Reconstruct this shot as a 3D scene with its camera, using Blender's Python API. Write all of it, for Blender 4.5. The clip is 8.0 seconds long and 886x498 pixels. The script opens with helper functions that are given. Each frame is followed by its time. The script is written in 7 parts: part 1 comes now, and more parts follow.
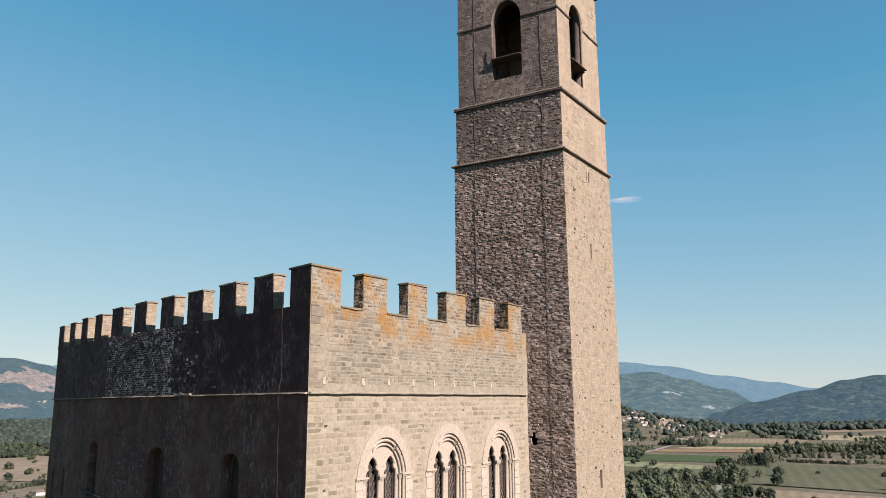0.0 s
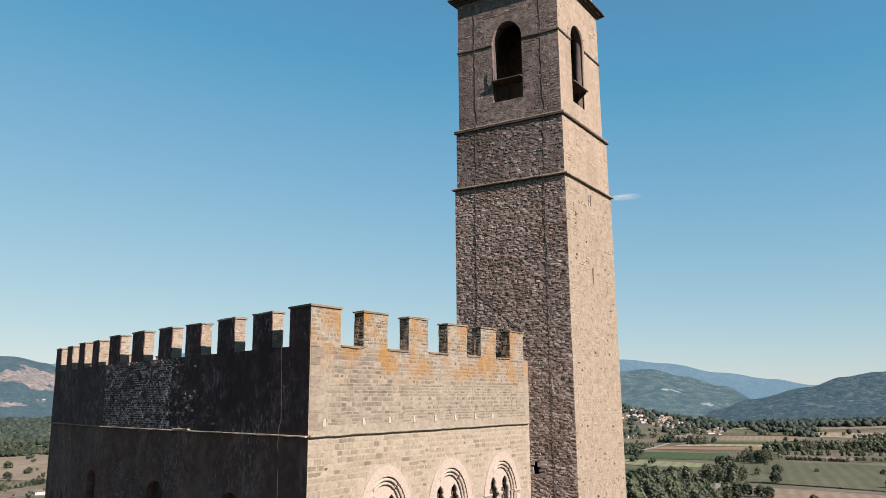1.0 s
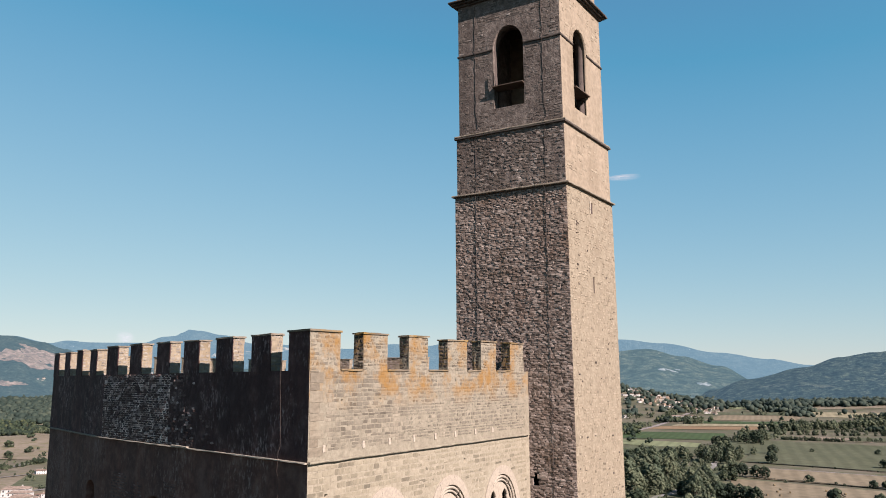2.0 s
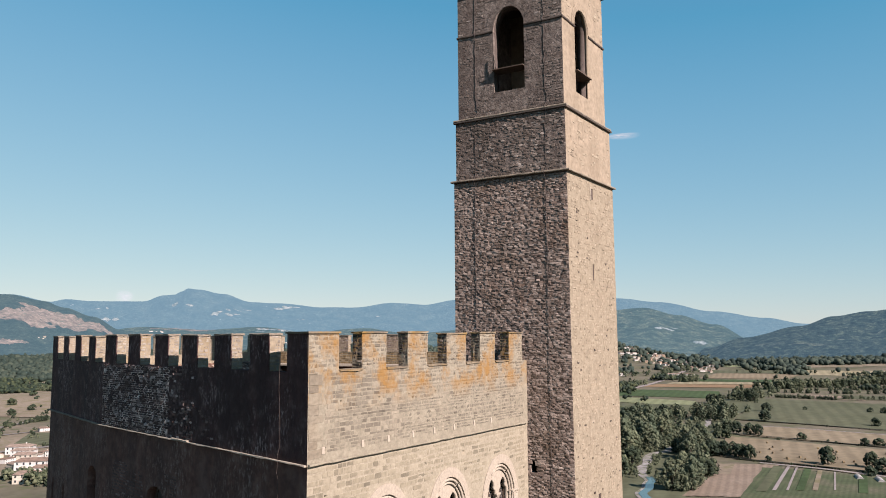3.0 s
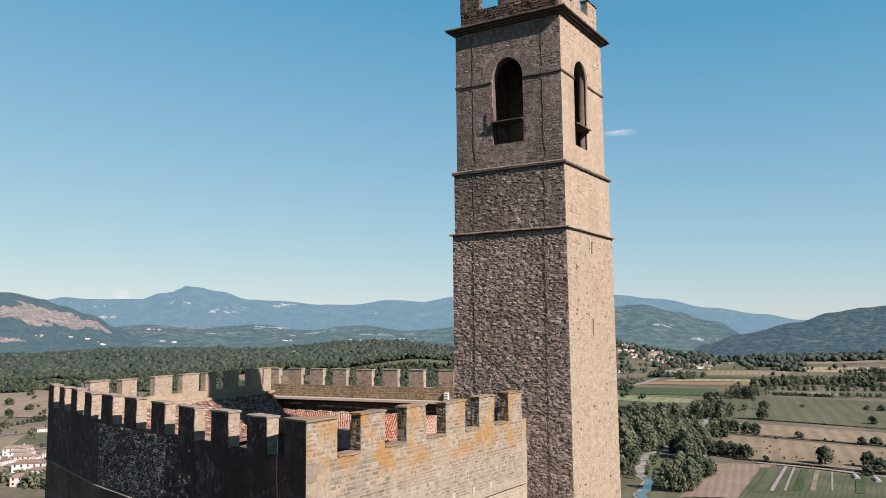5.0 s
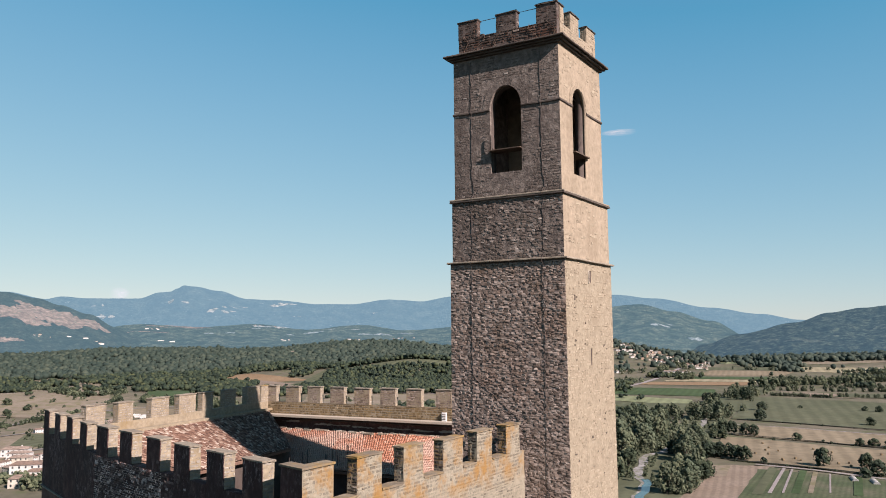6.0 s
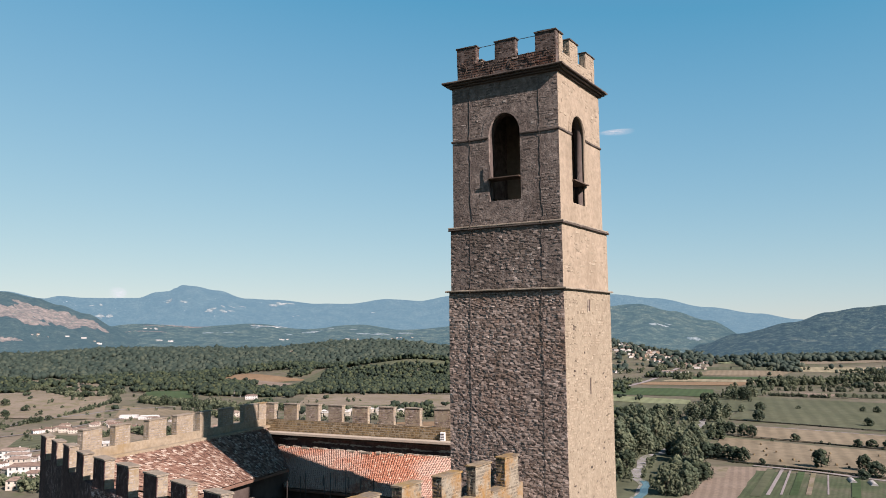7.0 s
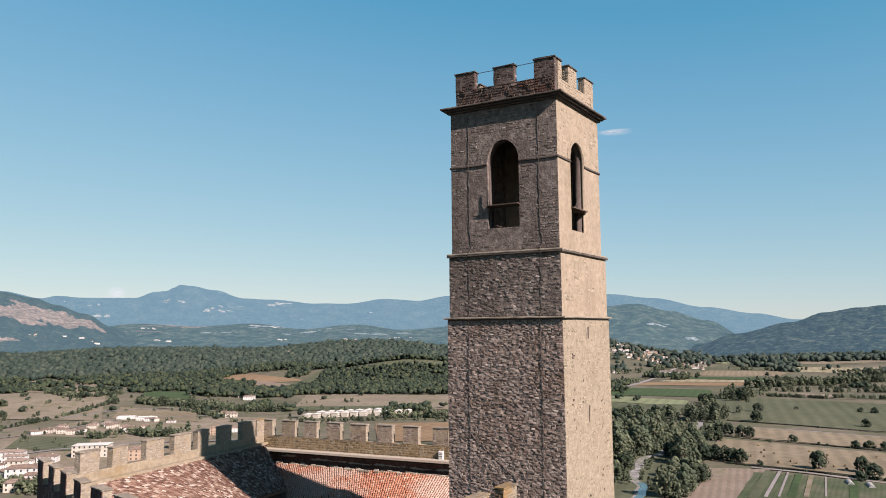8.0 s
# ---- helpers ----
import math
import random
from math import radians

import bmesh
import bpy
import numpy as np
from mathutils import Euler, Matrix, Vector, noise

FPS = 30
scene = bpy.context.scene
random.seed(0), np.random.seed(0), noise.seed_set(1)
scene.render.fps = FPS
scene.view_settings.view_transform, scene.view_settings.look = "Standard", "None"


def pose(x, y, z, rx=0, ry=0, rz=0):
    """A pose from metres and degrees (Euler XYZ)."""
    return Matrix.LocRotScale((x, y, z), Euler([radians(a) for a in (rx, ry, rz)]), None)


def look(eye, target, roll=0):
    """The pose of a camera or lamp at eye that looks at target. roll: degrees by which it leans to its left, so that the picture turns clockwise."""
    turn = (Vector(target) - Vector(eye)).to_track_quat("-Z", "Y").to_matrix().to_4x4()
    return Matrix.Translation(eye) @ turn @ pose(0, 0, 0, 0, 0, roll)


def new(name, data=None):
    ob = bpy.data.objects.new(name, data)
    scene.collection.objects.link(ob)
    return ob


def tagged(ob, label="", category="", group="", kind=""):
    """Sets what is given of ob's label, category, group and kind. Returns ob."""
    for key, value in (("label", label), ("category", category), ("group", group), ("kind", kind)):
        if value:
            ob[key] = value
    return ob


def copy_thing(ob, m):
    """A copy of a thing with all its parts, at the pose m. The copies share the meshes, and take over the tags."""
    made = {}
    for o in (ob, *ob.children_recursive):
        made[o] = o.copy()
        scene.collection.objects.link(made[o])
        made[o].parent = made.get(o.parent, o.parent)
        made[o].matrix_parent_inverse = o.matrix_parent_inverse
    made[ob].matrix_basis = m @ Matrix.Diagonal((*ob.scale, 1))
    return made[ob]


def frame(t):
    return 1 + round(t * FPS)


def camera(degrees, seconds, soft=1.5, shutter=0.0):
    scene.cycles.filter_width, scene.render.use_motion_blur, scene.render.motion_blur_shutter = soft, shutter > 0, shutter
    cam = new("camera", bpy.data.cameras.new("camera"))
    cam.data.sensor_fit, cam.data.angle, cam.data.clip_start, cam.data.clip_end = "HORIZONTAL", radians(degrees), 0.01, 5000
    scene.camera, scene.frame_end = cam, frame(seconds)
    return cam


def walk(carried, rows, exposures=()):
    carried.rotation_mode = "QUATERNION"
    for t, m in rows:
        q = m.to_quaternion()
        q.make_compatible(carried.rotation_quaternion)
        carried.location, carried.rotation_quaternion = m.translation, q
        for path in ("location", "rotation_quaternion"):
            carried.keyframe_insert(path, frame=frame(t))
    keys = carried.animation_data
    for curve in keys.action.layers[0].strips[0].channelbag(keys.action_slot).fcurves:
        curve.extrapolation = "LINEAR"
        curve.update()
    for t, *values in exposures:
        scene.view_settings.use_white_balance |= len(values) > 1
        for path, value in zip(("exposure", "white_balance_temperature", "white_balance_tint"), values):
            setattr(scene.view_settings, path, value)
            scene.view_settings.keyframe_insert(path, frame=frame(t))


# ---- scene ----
import itertools

# ---------------------------------------------------------------- camera
cam = camera(61.0, 8.0, soft=0.95)
PATH = [
    (0, (0.105, -0.155, 0.226), (0.086, 1.805, 0.625), -0.4),
    (0.5, (0.059, -0.126, 1.007), (0.041, 1.834, 1.404), -0.5),
    (1, (0.018, -0.058, 1.811), (0.002, 1.903, 2.203), -0.5),
    (2.5, (-0.057, 0.016, 4.248), (-0.068, 1.996, 4.533), -0.4),
    (3, (-0.064, 0.057, 5.029), (-0.073, 2.043, 5.26), -0.4),
    (3.5, (-0.089, 0.045, 5.859), (-0.097, 2.032, 6.083), -0.4),
    (4, (-0.094, 0.056, 6.642), (-0.101, 2.044, 6.866), -0.4),
    (4.5, (-0.109, 0.036, 7.435), (-0.114, 2.023, 7.658), -0.5),
    (6, (-0.031, 0.08, 9.896), (-0.03, 2.068, 10.116), -0.5),
    (6.5, (-0.016, 0.108, 10.712), (-0.013, 2.096, 10.932), -0.5),
    (7, (-0.018, 0.1, 11.516), (-0.013, 2.088, 11.734), -0.5),
    (7.5, (-0.039, 0.107, 12.325), (-0.031, 2.095, 12.542), -0.5),
    (8, (-0.029, 0.043, 13.031), (-0.019, 2.031, 13.248), -0.5),
]
walk(cam, [(t, look(eye, target, roll)) for t, eye, target, roll in PATH], exposures=[(0, 1.4, 6600, 20), (8, 1.4, 6600, 20)])

# ---------------------------------------------------------------- light
SUN_AZ, SUN_EL = -44.9, 34.8          # degrees: direction towards the sun in the plan (from +x), height above the horizon
sun_way = Vector((math.cos(radians(SUN_AZ)) * math.cos(radians(SUN_EL)), math.sin(radians(SUN_AZ)) * math.cos(radians(SUN_EL)), math.sin(radians(SUN_EL))))
lamp = bpy.data.lights.new("sun", "SUN")
lamp.energy, lamp.angle, lamp.color = 5.0, radians(0.53), (1.0, 0.893, 0.81)
sun = new("sun", lamp)
sun.matrix_world = look(sun_way * 200, (0, 0, 0))
world = bpy.data.worlds.new("sky")
scene.world = world
world.use_nodes = True
wn, wl = world.node_tree.nodes, world.node_tree.links
sky = wn.new("ShaderNodeTexSky")
sky.sky_type, sky.sun_disc = "NISHITA", False
sky.sun_elevation, sky.sun_rotation = radians(SUN_EL), radians(90 - SUN_AZ)
sky.altitude, sky.air_density, sky.dust_density, sky.ozone_density = 400, 1.0, 0.0, 1.2
# the clear air of a dry late-summer day: deep blue above, pale and even towards the horizon
split, joined = wn.new("ShaderNodeSeparateColor"), wn.new("ShaderNodeCombineColor")
wl.new(sky.outputs[0], split.inputs[0])
for k, (thin, least, bend, gain) in enumerate(((0.029, 0.006, 0.56, 5.6), (0.031, 0.0015, 0.36, 4.84), (0.067, 0.0001, 0.17, 3.74))):
    link = split.outputs[k]
    for kind, value in (("MULTIPLY", 0.0272), ("SUBTRACT", thin), ("MAXIMUM", least), ("POWER", bend), ("MULTIPLY", gain)):
        step_n = wn.new("ShaderNodeMath")
        step_n.operation = kind
        step_n.inputs[1].default_value = value
        wl.new(link, step_n.inputs[0])
        link = step_n.outputs[0]
    wl.new(link, joined.inputs[k])
wl.new(joined.outputs[0], wn["Background"].inputs[0])
wn["Background"].inputs[1].default_value = 0.1

# ---------------------------------------------------------------- materials


def nodes_of(name):
    m = bpy.data.materials.new(name)
    m.use_nodes = True
    return m, m.node_tree.nodes, m.node_tree.links, m.node_tree.nodes["Principled BSDF"]


def noise_tex(n, l, pos, scale, detail=4.0, rough=0.6, stretch=None):
    tx = n.new("ShaderNodeTexNoise")
    tx.inputs["Scale"].default_value, tx.inputs["Detail"].default_value, tx.inputs["Roughness"].default_value = scale, detail, rough
    if stretch:
        mp = n.new("ShaderNodeMapping")
        mp.inputs["Scale"].default_value = stretch
        l.new(pos, mp.inputs["Vector"])
        pos = mp.outputs[0]
    l.new(pos, tx.inputs["Vector"])
    return tx.outputs["Fac"]


def toned(stops, k):
    """A ramp's colours with their reflectance scaled."""
    return [(p, tuple(v * k for v in c)) for p, c in stops]


def ramp(n, l, fac, stops):
    r = n.new("ShaderNodeValToRGB")
    while len(r.color_ramp.elements) < len(stops):
        r.color_ramp.elements.new(0.5)
    for e, (p, c) in zip(r.color_ramp.elements, stops):
        e.position = p
        e.color = (*c, 1) if len(c) == 3 else (c[0], c[0], c[0], 1)
    l.new(fac, r.inputs[0])
    return r.outputs[0]


def mix(n, l, fac, a, b, kind="MIX"):
    x = n.new("ShaderNodeMix")
    x.data_type, x.blend_type = "RGBA", kind
    for value, socket in ((fac, x.inputs[0]), (a, x.inputs[6]), (b, x.inputs[7])):
        if isinstance(value, bpy.types.NodeSocket):
            l.new(value, socket)
        elif isinstance(value, tuple):
            socket.default_value = (*value, 1)
        else:
            socket.default_value = value
    return x.outputs[2]


def grain(n, l, b, height, strength, distance):
    bp = n.new("ShaderNodeBump")
    bp.inputs["Strength"].default_value, bp.inputs["Distance"].default_value = strength, distance
    l.new(height, bp.inputs["Height"])
    l.new(bp.outputs[0], b.inputs["Normal"])


def surface(name, stops, single=None, scale=6.0, stain=(0.35, 0.6), stain_col=(0.1, 0.08, 0.07), stain_scale=0.5, rough=0.9, bump=0.5, bump_d=0.02,
            lichen=None, streak=False, metal=0.0, shade=0.49, fleck=None, smear=None):
    """Stone, plaster, tile: a ramp of tones (by noise, by island or by object), fine grain, stains, optional lichen (colour, z0, z1)."""
    m, n, l, b = nodes_of(name)
    geo = n.new("ShaderNodeNewGeometry")
    pos = geo.outputs["Position"]
    fine = noise_tex(n, l, pos, scale, 6, 0.65)
    if single == "island":
        fac = geo.outputs["Random Per Island"]
    elif single == "object":
        fac = n.new("ShaderNodeObjectInfo").outputs["Random"]
    else:
        fac = noise_tex(n, l, pos, scale * 0.35, 3)
    stops, stain_col = toned(stops, shade), tuple(v * shade for v in stain_col)
    col = ramp(n, l, fac, stops)
    col = mix(n, l, 0.55, col, ramp(n, l, fine, [(0.25, (0.45,)), (0.55, (1.0,)), (0.8, (1.35,))]), "MULTIPLY")
    big = noise_tex(n, l, pos, stain_scale, 5, 0.65, (1, 1, 0.22) if streak else None)
    col = mix(n, l, ramp(n, l, big, [(stain[0], (0.0,)), (stain[1], (0.85,))]), col, mix(n, l, 0.7, col, stain_col))
    if smear:
        tone, low, high, size = smear
        col = mix(n, l, ramp(n, l, noise_tex(n, l, pos, size, 7, 0.7), [(low, (0.0,)), (high, (0.9,))]), col, tuple(v * shade for v in tone))
    if fleck:
        spots = noise_tex(n, l, pos, 7.0, 5, 0.75, (1, 1, 0.45))
        where = noise_tex(n, l, pos, 0.45, 3, 0.6)
        both_n = n.new("ShaderNodeMath")
        both_n.operation = "MULTIPLY"
        l.new(ramp(n, l, spots, [(0.52, (0.0,)), (0.63, (1.0,))]), both_n.inputs[0])
        l.new(ramp(n, l, where, [(0.42, (0.0,)), (0.62, (0.8,))]), both_n.inputs[1])
        col = mix(n, l, both_n.outputs[0], col, fleck)
    if lichen:
        lc, z0, z1 = lichen
        lc = tuple(v * shade for v in lc)
        sep = n.new("ShaderNodeSeparateXYZ")
        l.new(pos, sep.inputs[0])
        mr = n.new("ShaderNodeMapRange")
        mr.inputs[1].default_value, mr.inputs[2].default_value = z0, z1
        l.new(sep.outputs[2], mr.inputs[0])
        ln = noise_tex(n, l, pos, 0.9, 6, 0.7)
        ad = n.new("ShaderNodeMath")
        ad.operation = "MULTIPLY"
        l.new(mr.outputs[0], ad.inputs[0])
        l.new(ramp(n, l, ln, [(0.45, (0.0,)), (0.62, (0.85,))]), ad.inputs[1])
        col = mix(n, l, ad.outputs[0], col, lc)
    l.new(col, b.inputs["Base Color"])
    b.inputs["Roughness"].default_value, b.inputs["Metallic"].default_value = rough, metal
    b.inputs["Specular IOR Level"].default_value = 0.25
    if bump:
        grain(n, l, b, fine, bump, bump_d)
    return m


ORANGE = (0.37, 0.195, 0.048)
lit_tones = [(0.0, (0.21, 0.186, 0.138)), (0.1, (0.265, 0.232, 0.17)), (0.18, (0.345, 0.302, 0.22)), (0.7, (0.39, 0.344, 0.253)), (1.0, (0.45, 0.397, 0.3))]
grey_tones = [(0.0, (0.16, 0.138, 0.108)), (0.2, (0.225, 0.196, 0.152)), (0.6, (0.27, 0.238, 0.186)), (0.85, (0.33, 0.292, 0.226)), (1.0, (0.41, 0.362, 0.278))]
SMEAR = ((0.4, 0.356, 0.268), 0.58, 0.74, 1.1)                # old plaster rubbed over the stones
rubble_tones = [(0.0, (0.235, 0.178, 0.148)), (0.4, (0.35, 0.275, 0.23)), (0.75, (0.455, 0.368, 0.315)), (1.0, (0.575, 0.475, 0.41))]
DAMP = ((0.2, 0.14, 0.1), 0.53, 0.66, 0.5)                 # broad brown weathering
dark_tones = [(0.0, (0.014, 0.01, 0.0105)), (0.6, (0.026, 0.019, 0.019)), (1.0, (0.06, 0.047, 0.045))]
MORTAR = surface("pale_mortar", [(0.3, (0.39, 0.343, 0.257)), (0.7, (0.495, 0.438, 0.334))], stain=(0.66, 0.9), stain_col=(0.28, 0.23, 0.16), scale=9, bump=0.4)
MORTAR_GREY = surface("grey_mortar", [(0.3, (0.31, 0.276, 0.21)), (0.7, (0.43, 0.385, 0.295))], stain=(0.58, 0.85), stain_col=(0.24, 0.19, 0.14), scale=9, bump=0.4, lichen=(ORANGE, 2.3, 3.2))
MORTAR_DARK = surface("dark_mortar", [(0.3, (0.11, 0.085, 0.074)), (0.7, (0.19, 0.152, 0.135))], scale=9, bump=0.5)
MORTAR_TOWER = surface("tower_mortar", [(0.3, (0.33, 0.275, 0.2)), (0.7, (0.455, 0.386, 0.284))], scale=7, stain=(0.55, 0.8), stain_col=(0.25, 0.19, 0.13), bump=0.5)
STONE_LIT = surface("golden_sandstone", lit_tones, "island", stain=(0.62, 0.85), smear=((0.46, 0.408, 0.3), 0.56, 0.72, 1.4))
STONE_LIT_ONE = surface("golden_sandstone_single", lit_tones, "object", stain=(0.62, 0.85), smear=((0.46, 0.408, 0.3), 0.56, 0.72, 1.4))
STONE_GREY = surface("weathered_sandstone", grey_tones, "island", lichen=(ORANGE, 2.2, 3.1), stain=(0.52, 0.7), stain_col=(0.5, 0.43, 0.33), stain_scale=0.8, streak=True, smear=SMEAR)
STONE_GREY_ONE = surface("weathered_sandstone_single", grey_tones, "object", lichen=(ORANGE, 2.2, 3.1), stain=(0.52, 0.7), stain_col=(0.5, 0.43, 0.33), stain_scale=0.8, streak=True, smear=SMEAR)
STONE_RUBBLE = surface("brown_rubble", rubble_tones, "island", stain=(0.52, 0.7), stain_col=(0.24, 0.135, 0.085), stain_scale=0.35, smear=DAMP)
STONE_RUBBLE_ONE = surface("brown_rubble_single", rubble_tones, "object", stain=(0.52, 0.7), stain_col=(0.24, 0.135, 0.085), stain_scale=0.35, smear=DAMP)
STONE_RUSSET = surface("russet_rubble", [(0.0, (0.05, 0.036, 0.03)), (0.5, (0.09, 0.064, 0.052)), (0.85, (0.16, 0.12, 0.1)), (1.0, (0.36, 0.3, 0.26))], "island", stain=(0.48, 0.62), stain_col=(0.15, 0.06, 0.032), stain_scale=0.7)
STONE_TOWER = surface("tower_sandstone", [(0.0, (0.2, 0.162, 0.118)), (0.14, (0.34, 0.28, 0.204)), (0.6, (0.425, 0.357, 0.262)), (1.0, (0.5, 0.427, 0.32))], "island", stain=(0.6, 0.85), smear=((0.46, 0.38, 0.28), 0.45, 0.6, 1.3))
STONE_SIDE = surface("pale_sandstone", [(0.0, (0.28, 0.245, 0.21)), (0.5, (0.39, 0.345, 0.29)), (1.0, (0.5, 0.45, 0.385))], "island", stain=(0.5, 0.72), stain_col=(0.2, 0.16, 0.13), stain_scale=1.3, smear=((0.5, 0.44, 0.36), 0.5, 0.62, 1.7))
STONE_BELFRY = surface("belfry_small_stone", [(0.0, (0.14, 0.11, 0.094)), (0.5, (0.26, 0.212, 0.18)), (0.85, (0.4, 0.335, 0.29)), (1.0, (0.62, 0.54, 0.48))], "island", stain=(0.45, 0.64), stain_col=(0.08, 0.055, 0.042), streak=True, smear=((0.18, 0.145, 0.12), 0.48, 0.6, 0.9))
STONE_PATCH = surface("bare_rubble_patch", [(0.0, (0.035, 0.02, 0.02)), (0.6, (0.08, 0.05, 0.045)), (0.88, (0.15, 0.11, 0.1)), (1.0, (0.4, 0.33, 0.31))], "island", stain=(0.56, 0.74), stain_col=(0.03, 0.02, 0.02), shade=1.0)
# shaded side of the castle: its shade is put into these near-black tones
DARK_PLASTER = surface("shade_dark_plaster", [(0.3, (0.075, 0.033, 0.025)), (0.55, (0.118, 0.059, 0.045)), (0.72, (0.175, 0.104, 0.082))], fleck=(0.22, 0.17, 0.15), scale=5, stain_scale=0.5, streak=True, stain_col=(0.045, 0.024, 0.021), shade=1.0, bump=0.8, bump_d=0.03, smear=((0.125, 0.077, 0.066), 0.54, 0.7, 0.35))
SHADE_PARAPET = surface("shade_dark_parapet_plaster", [(0.3, (0.042, 0.017, 0.016)), (0.55, (0.07, 0.034, 0.031)), (0.72, (0.12, 0.073, 0.067))], fleck=(0.26, 0.205, 0.198), scale=5, stain_scale=0.9, streak=True, stain_col=(0.017, 0.0105, 0.011), shade=1.0, bump=0.9, bump_d=0.04)
STONE_DARK_ONE = surface("shade_dark_stone_single", dark_tones, "object", stain_scale=0.5, streak=True, shade=1.0)
# tower's left faces: dimmer grazing light is partly put into these tones
PLASTER_TOWER = surface("worn_dimmed_tower_plaster", [(0.3, (0.15, 0.12, 0.104)), (0.5, (0.25, 0.205, 0.178)), (0.72, (0.42, 0.352, 0.305))], scale=9, stain=(0.42, 0.66), stain_col=(0.07, 0.05, 0.042), stain_scale=0.7, streak=True, bump=1.0, bump_d=0.04, smear=((0.34, 0.29, 0.25), 0.57, 0.68, 1.6))
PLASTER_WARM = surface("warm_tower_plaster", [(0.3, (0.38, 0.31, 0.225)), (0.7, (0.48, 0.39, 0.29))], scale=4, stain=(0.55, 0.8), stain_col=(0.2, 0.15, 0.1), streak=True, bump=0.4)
DRESSED = surface("pale_dressed_stone", [(0.0, (0.55, 0.475, 0.38)), (1.0, (0.66, 0.58, 0.475))], "island", scale=10, stain=(0.62, 0.85), stain_col=(0.3, 0.24, 0.18), bump=0.25, shade=0.45)
QUOIN = surface("tan_quoin_stone", [(0.0, (0.24, 0.203, 0.155)), (0.45, (0.31, 0.268, 0.205)), (1.0, (0.4, 0.35, 0.265))], "object", scale=7, stain=(0.5, 0.75), stain_col=(0.25, 0.2, 0.14), stain_scale=1.2, bump=0.5)
PATCH_BED = surface("half_lost_mortar", [(0.38, (0.06, 0.036, 0.032)), (0.47, (0.46, 0.36, 0.33)), (0.58, (0.85, 0.71, 0.65))], scale=6, stain=(0.48, 0.62), stain_col=(0.03, 0.02, 0.02), stain_scale=0.9, shade=1.0)
# stones kept as dark as the shaded wall they lie on
STONE_FAINT = surface("shade_dark_faint_stone", [(0.0, (0.06, 0.036, 0.032)), (0.7, (0.11, 0.072, 0.064)), (1.0, (0.19, 0.145, 0.135))], "island", stain_scale=0.5, streak=True, shade=1.0, stain_col=(0.04, 0.024, 0.022))
# left returns of the front merlons: their shade is put into these tones
STONE_FLANK = surface("shade_dark_flank_stone", [(0.0, (0.07, 0.055, 0.046)), (0.6, (0.13, 0.105, 0.088)), (0.9, (0.22, 0.18, 0.15)), (1.0, (0.4, 0.34, 0.28))], "island", stain=(0.45, 0.65), stain_col=(0.06, 0.045, 0.038), stain_scale=1.2)
STONE_LICHEN = surface("lichened_parapet_stone", [(0.0, (0.17, 0.122, 0.07)), (0.4, (0.28, 0.19, 0.09)), (0.8, (0.38, 0.265, 0.13)), (1.0, (0.46, 0.37, 0.25))], "island", stain=(0.5, 0.7), stain_col=(0.12, 0.085, 0.05), stain_scale=0.8)
CAP = surface("lichened_cap_stone", [(0.3, (0.3, 0.25, 0.18)), (0.7, (0.42, 0.34, 0.23))], scale=7, lichen=((0.36, 0.22, 0.06), 3.0, 4.0), bump=0.5)
CAP_TAN = surface("tan_cap_stone", [(0.3, (0.3, 0.255, 0.2)), (0.7, (0.42, 0.36, 0.28))], scale=7, stain=(0.55, 0.8), stain_col=(0.18, 0.13, 0.09), bump=0.5)
CAP_DARK = surface("grey_cap_stone", [(0.3, (0.1, 0.08, 0.068)), (0.7, (0.17, 0.14, 0.115))], scale=7, bump=0.5)
# the darkness of rooms and hollows is put into this near-black colour
INSIDE = surface("shade_dark_inside", [(0.3, (0.03, 0.021, 0.018)), (0.7, (0.058, 0.042, 0.036))], scale=3, shade=0.8)
PARAPET_IN = surface("pale_parapet_plaster", [(0.3, (0.34, 0.28, 0.2)), (0.7, (0.47, 0.39, 0.28))], scale=5, stain=(0.5, 0.75), stain_col=(0.3, 0.19, 0.06), bump=0.4)
TILE = surface("terracotta_tiles", [(0.0, (0.42, 0.17, 0.1)), (0.5, (0.6, 0.265, 0.165)), (0.85, (0.68, 0.34, 0.22)), (1.0, (0.78, 0.52, 0.38))], "island", scale=9, stain=(0.44, 0.54), stain_col=(0.66, 0.52, 0.43), stain_scale=0.13)
TILE_OLD = surface("weathered_tiles", [(0.0, (0.11, 0.062, 0.048)), (0.3, (0.23, 0.125, 0.09)), (0.6, (0.34, 0.205, 0.15)), (0.82, (0.45, 0.325, 0.25)), (1.0, (0.74, 0.64, 0.54))], "island", scale=9, stain=(0.56, 0.76), stain_col=(0.16, 0.115, 0.085), stain_scale=0.8)
WOOD = surface("weathered_wood", [(0.3, (0.12, 0.08, 0.055)), (0.7, (0.22, 0.155, 0.11))], scale=8)
IRON = surface("dark_iron", [(0.3, (0.03, 0.028, 0.027)), (0.7, (0.07, 0.06, 0.055))], scale=20, rough=0.6, metal=0.6, bump=0.2, shade=1.0)
CABLE = surface("dark_cable", [(0.3, (0.018, 0.016, 0.016)), (0.7, (0.035, 0.03, 0.03))], scale=20, bump=0, shade=1.0)
VENT_WHITE = surface("white_painted_metal", [(0.3, (0.7, 0.7, 0.68)), (0.7, (0.82, 0.81, 0.79))], scale=12, rough=0.5, bump=0.1, shade=0.8, stain=(0.6, 0.85))
COPPER = surface("rusty_conductor", [(0.3, (0.08, 0.055, 0.045)), (0.7, (0.12, 0.09, 0.075))], scale=20, bump=0)


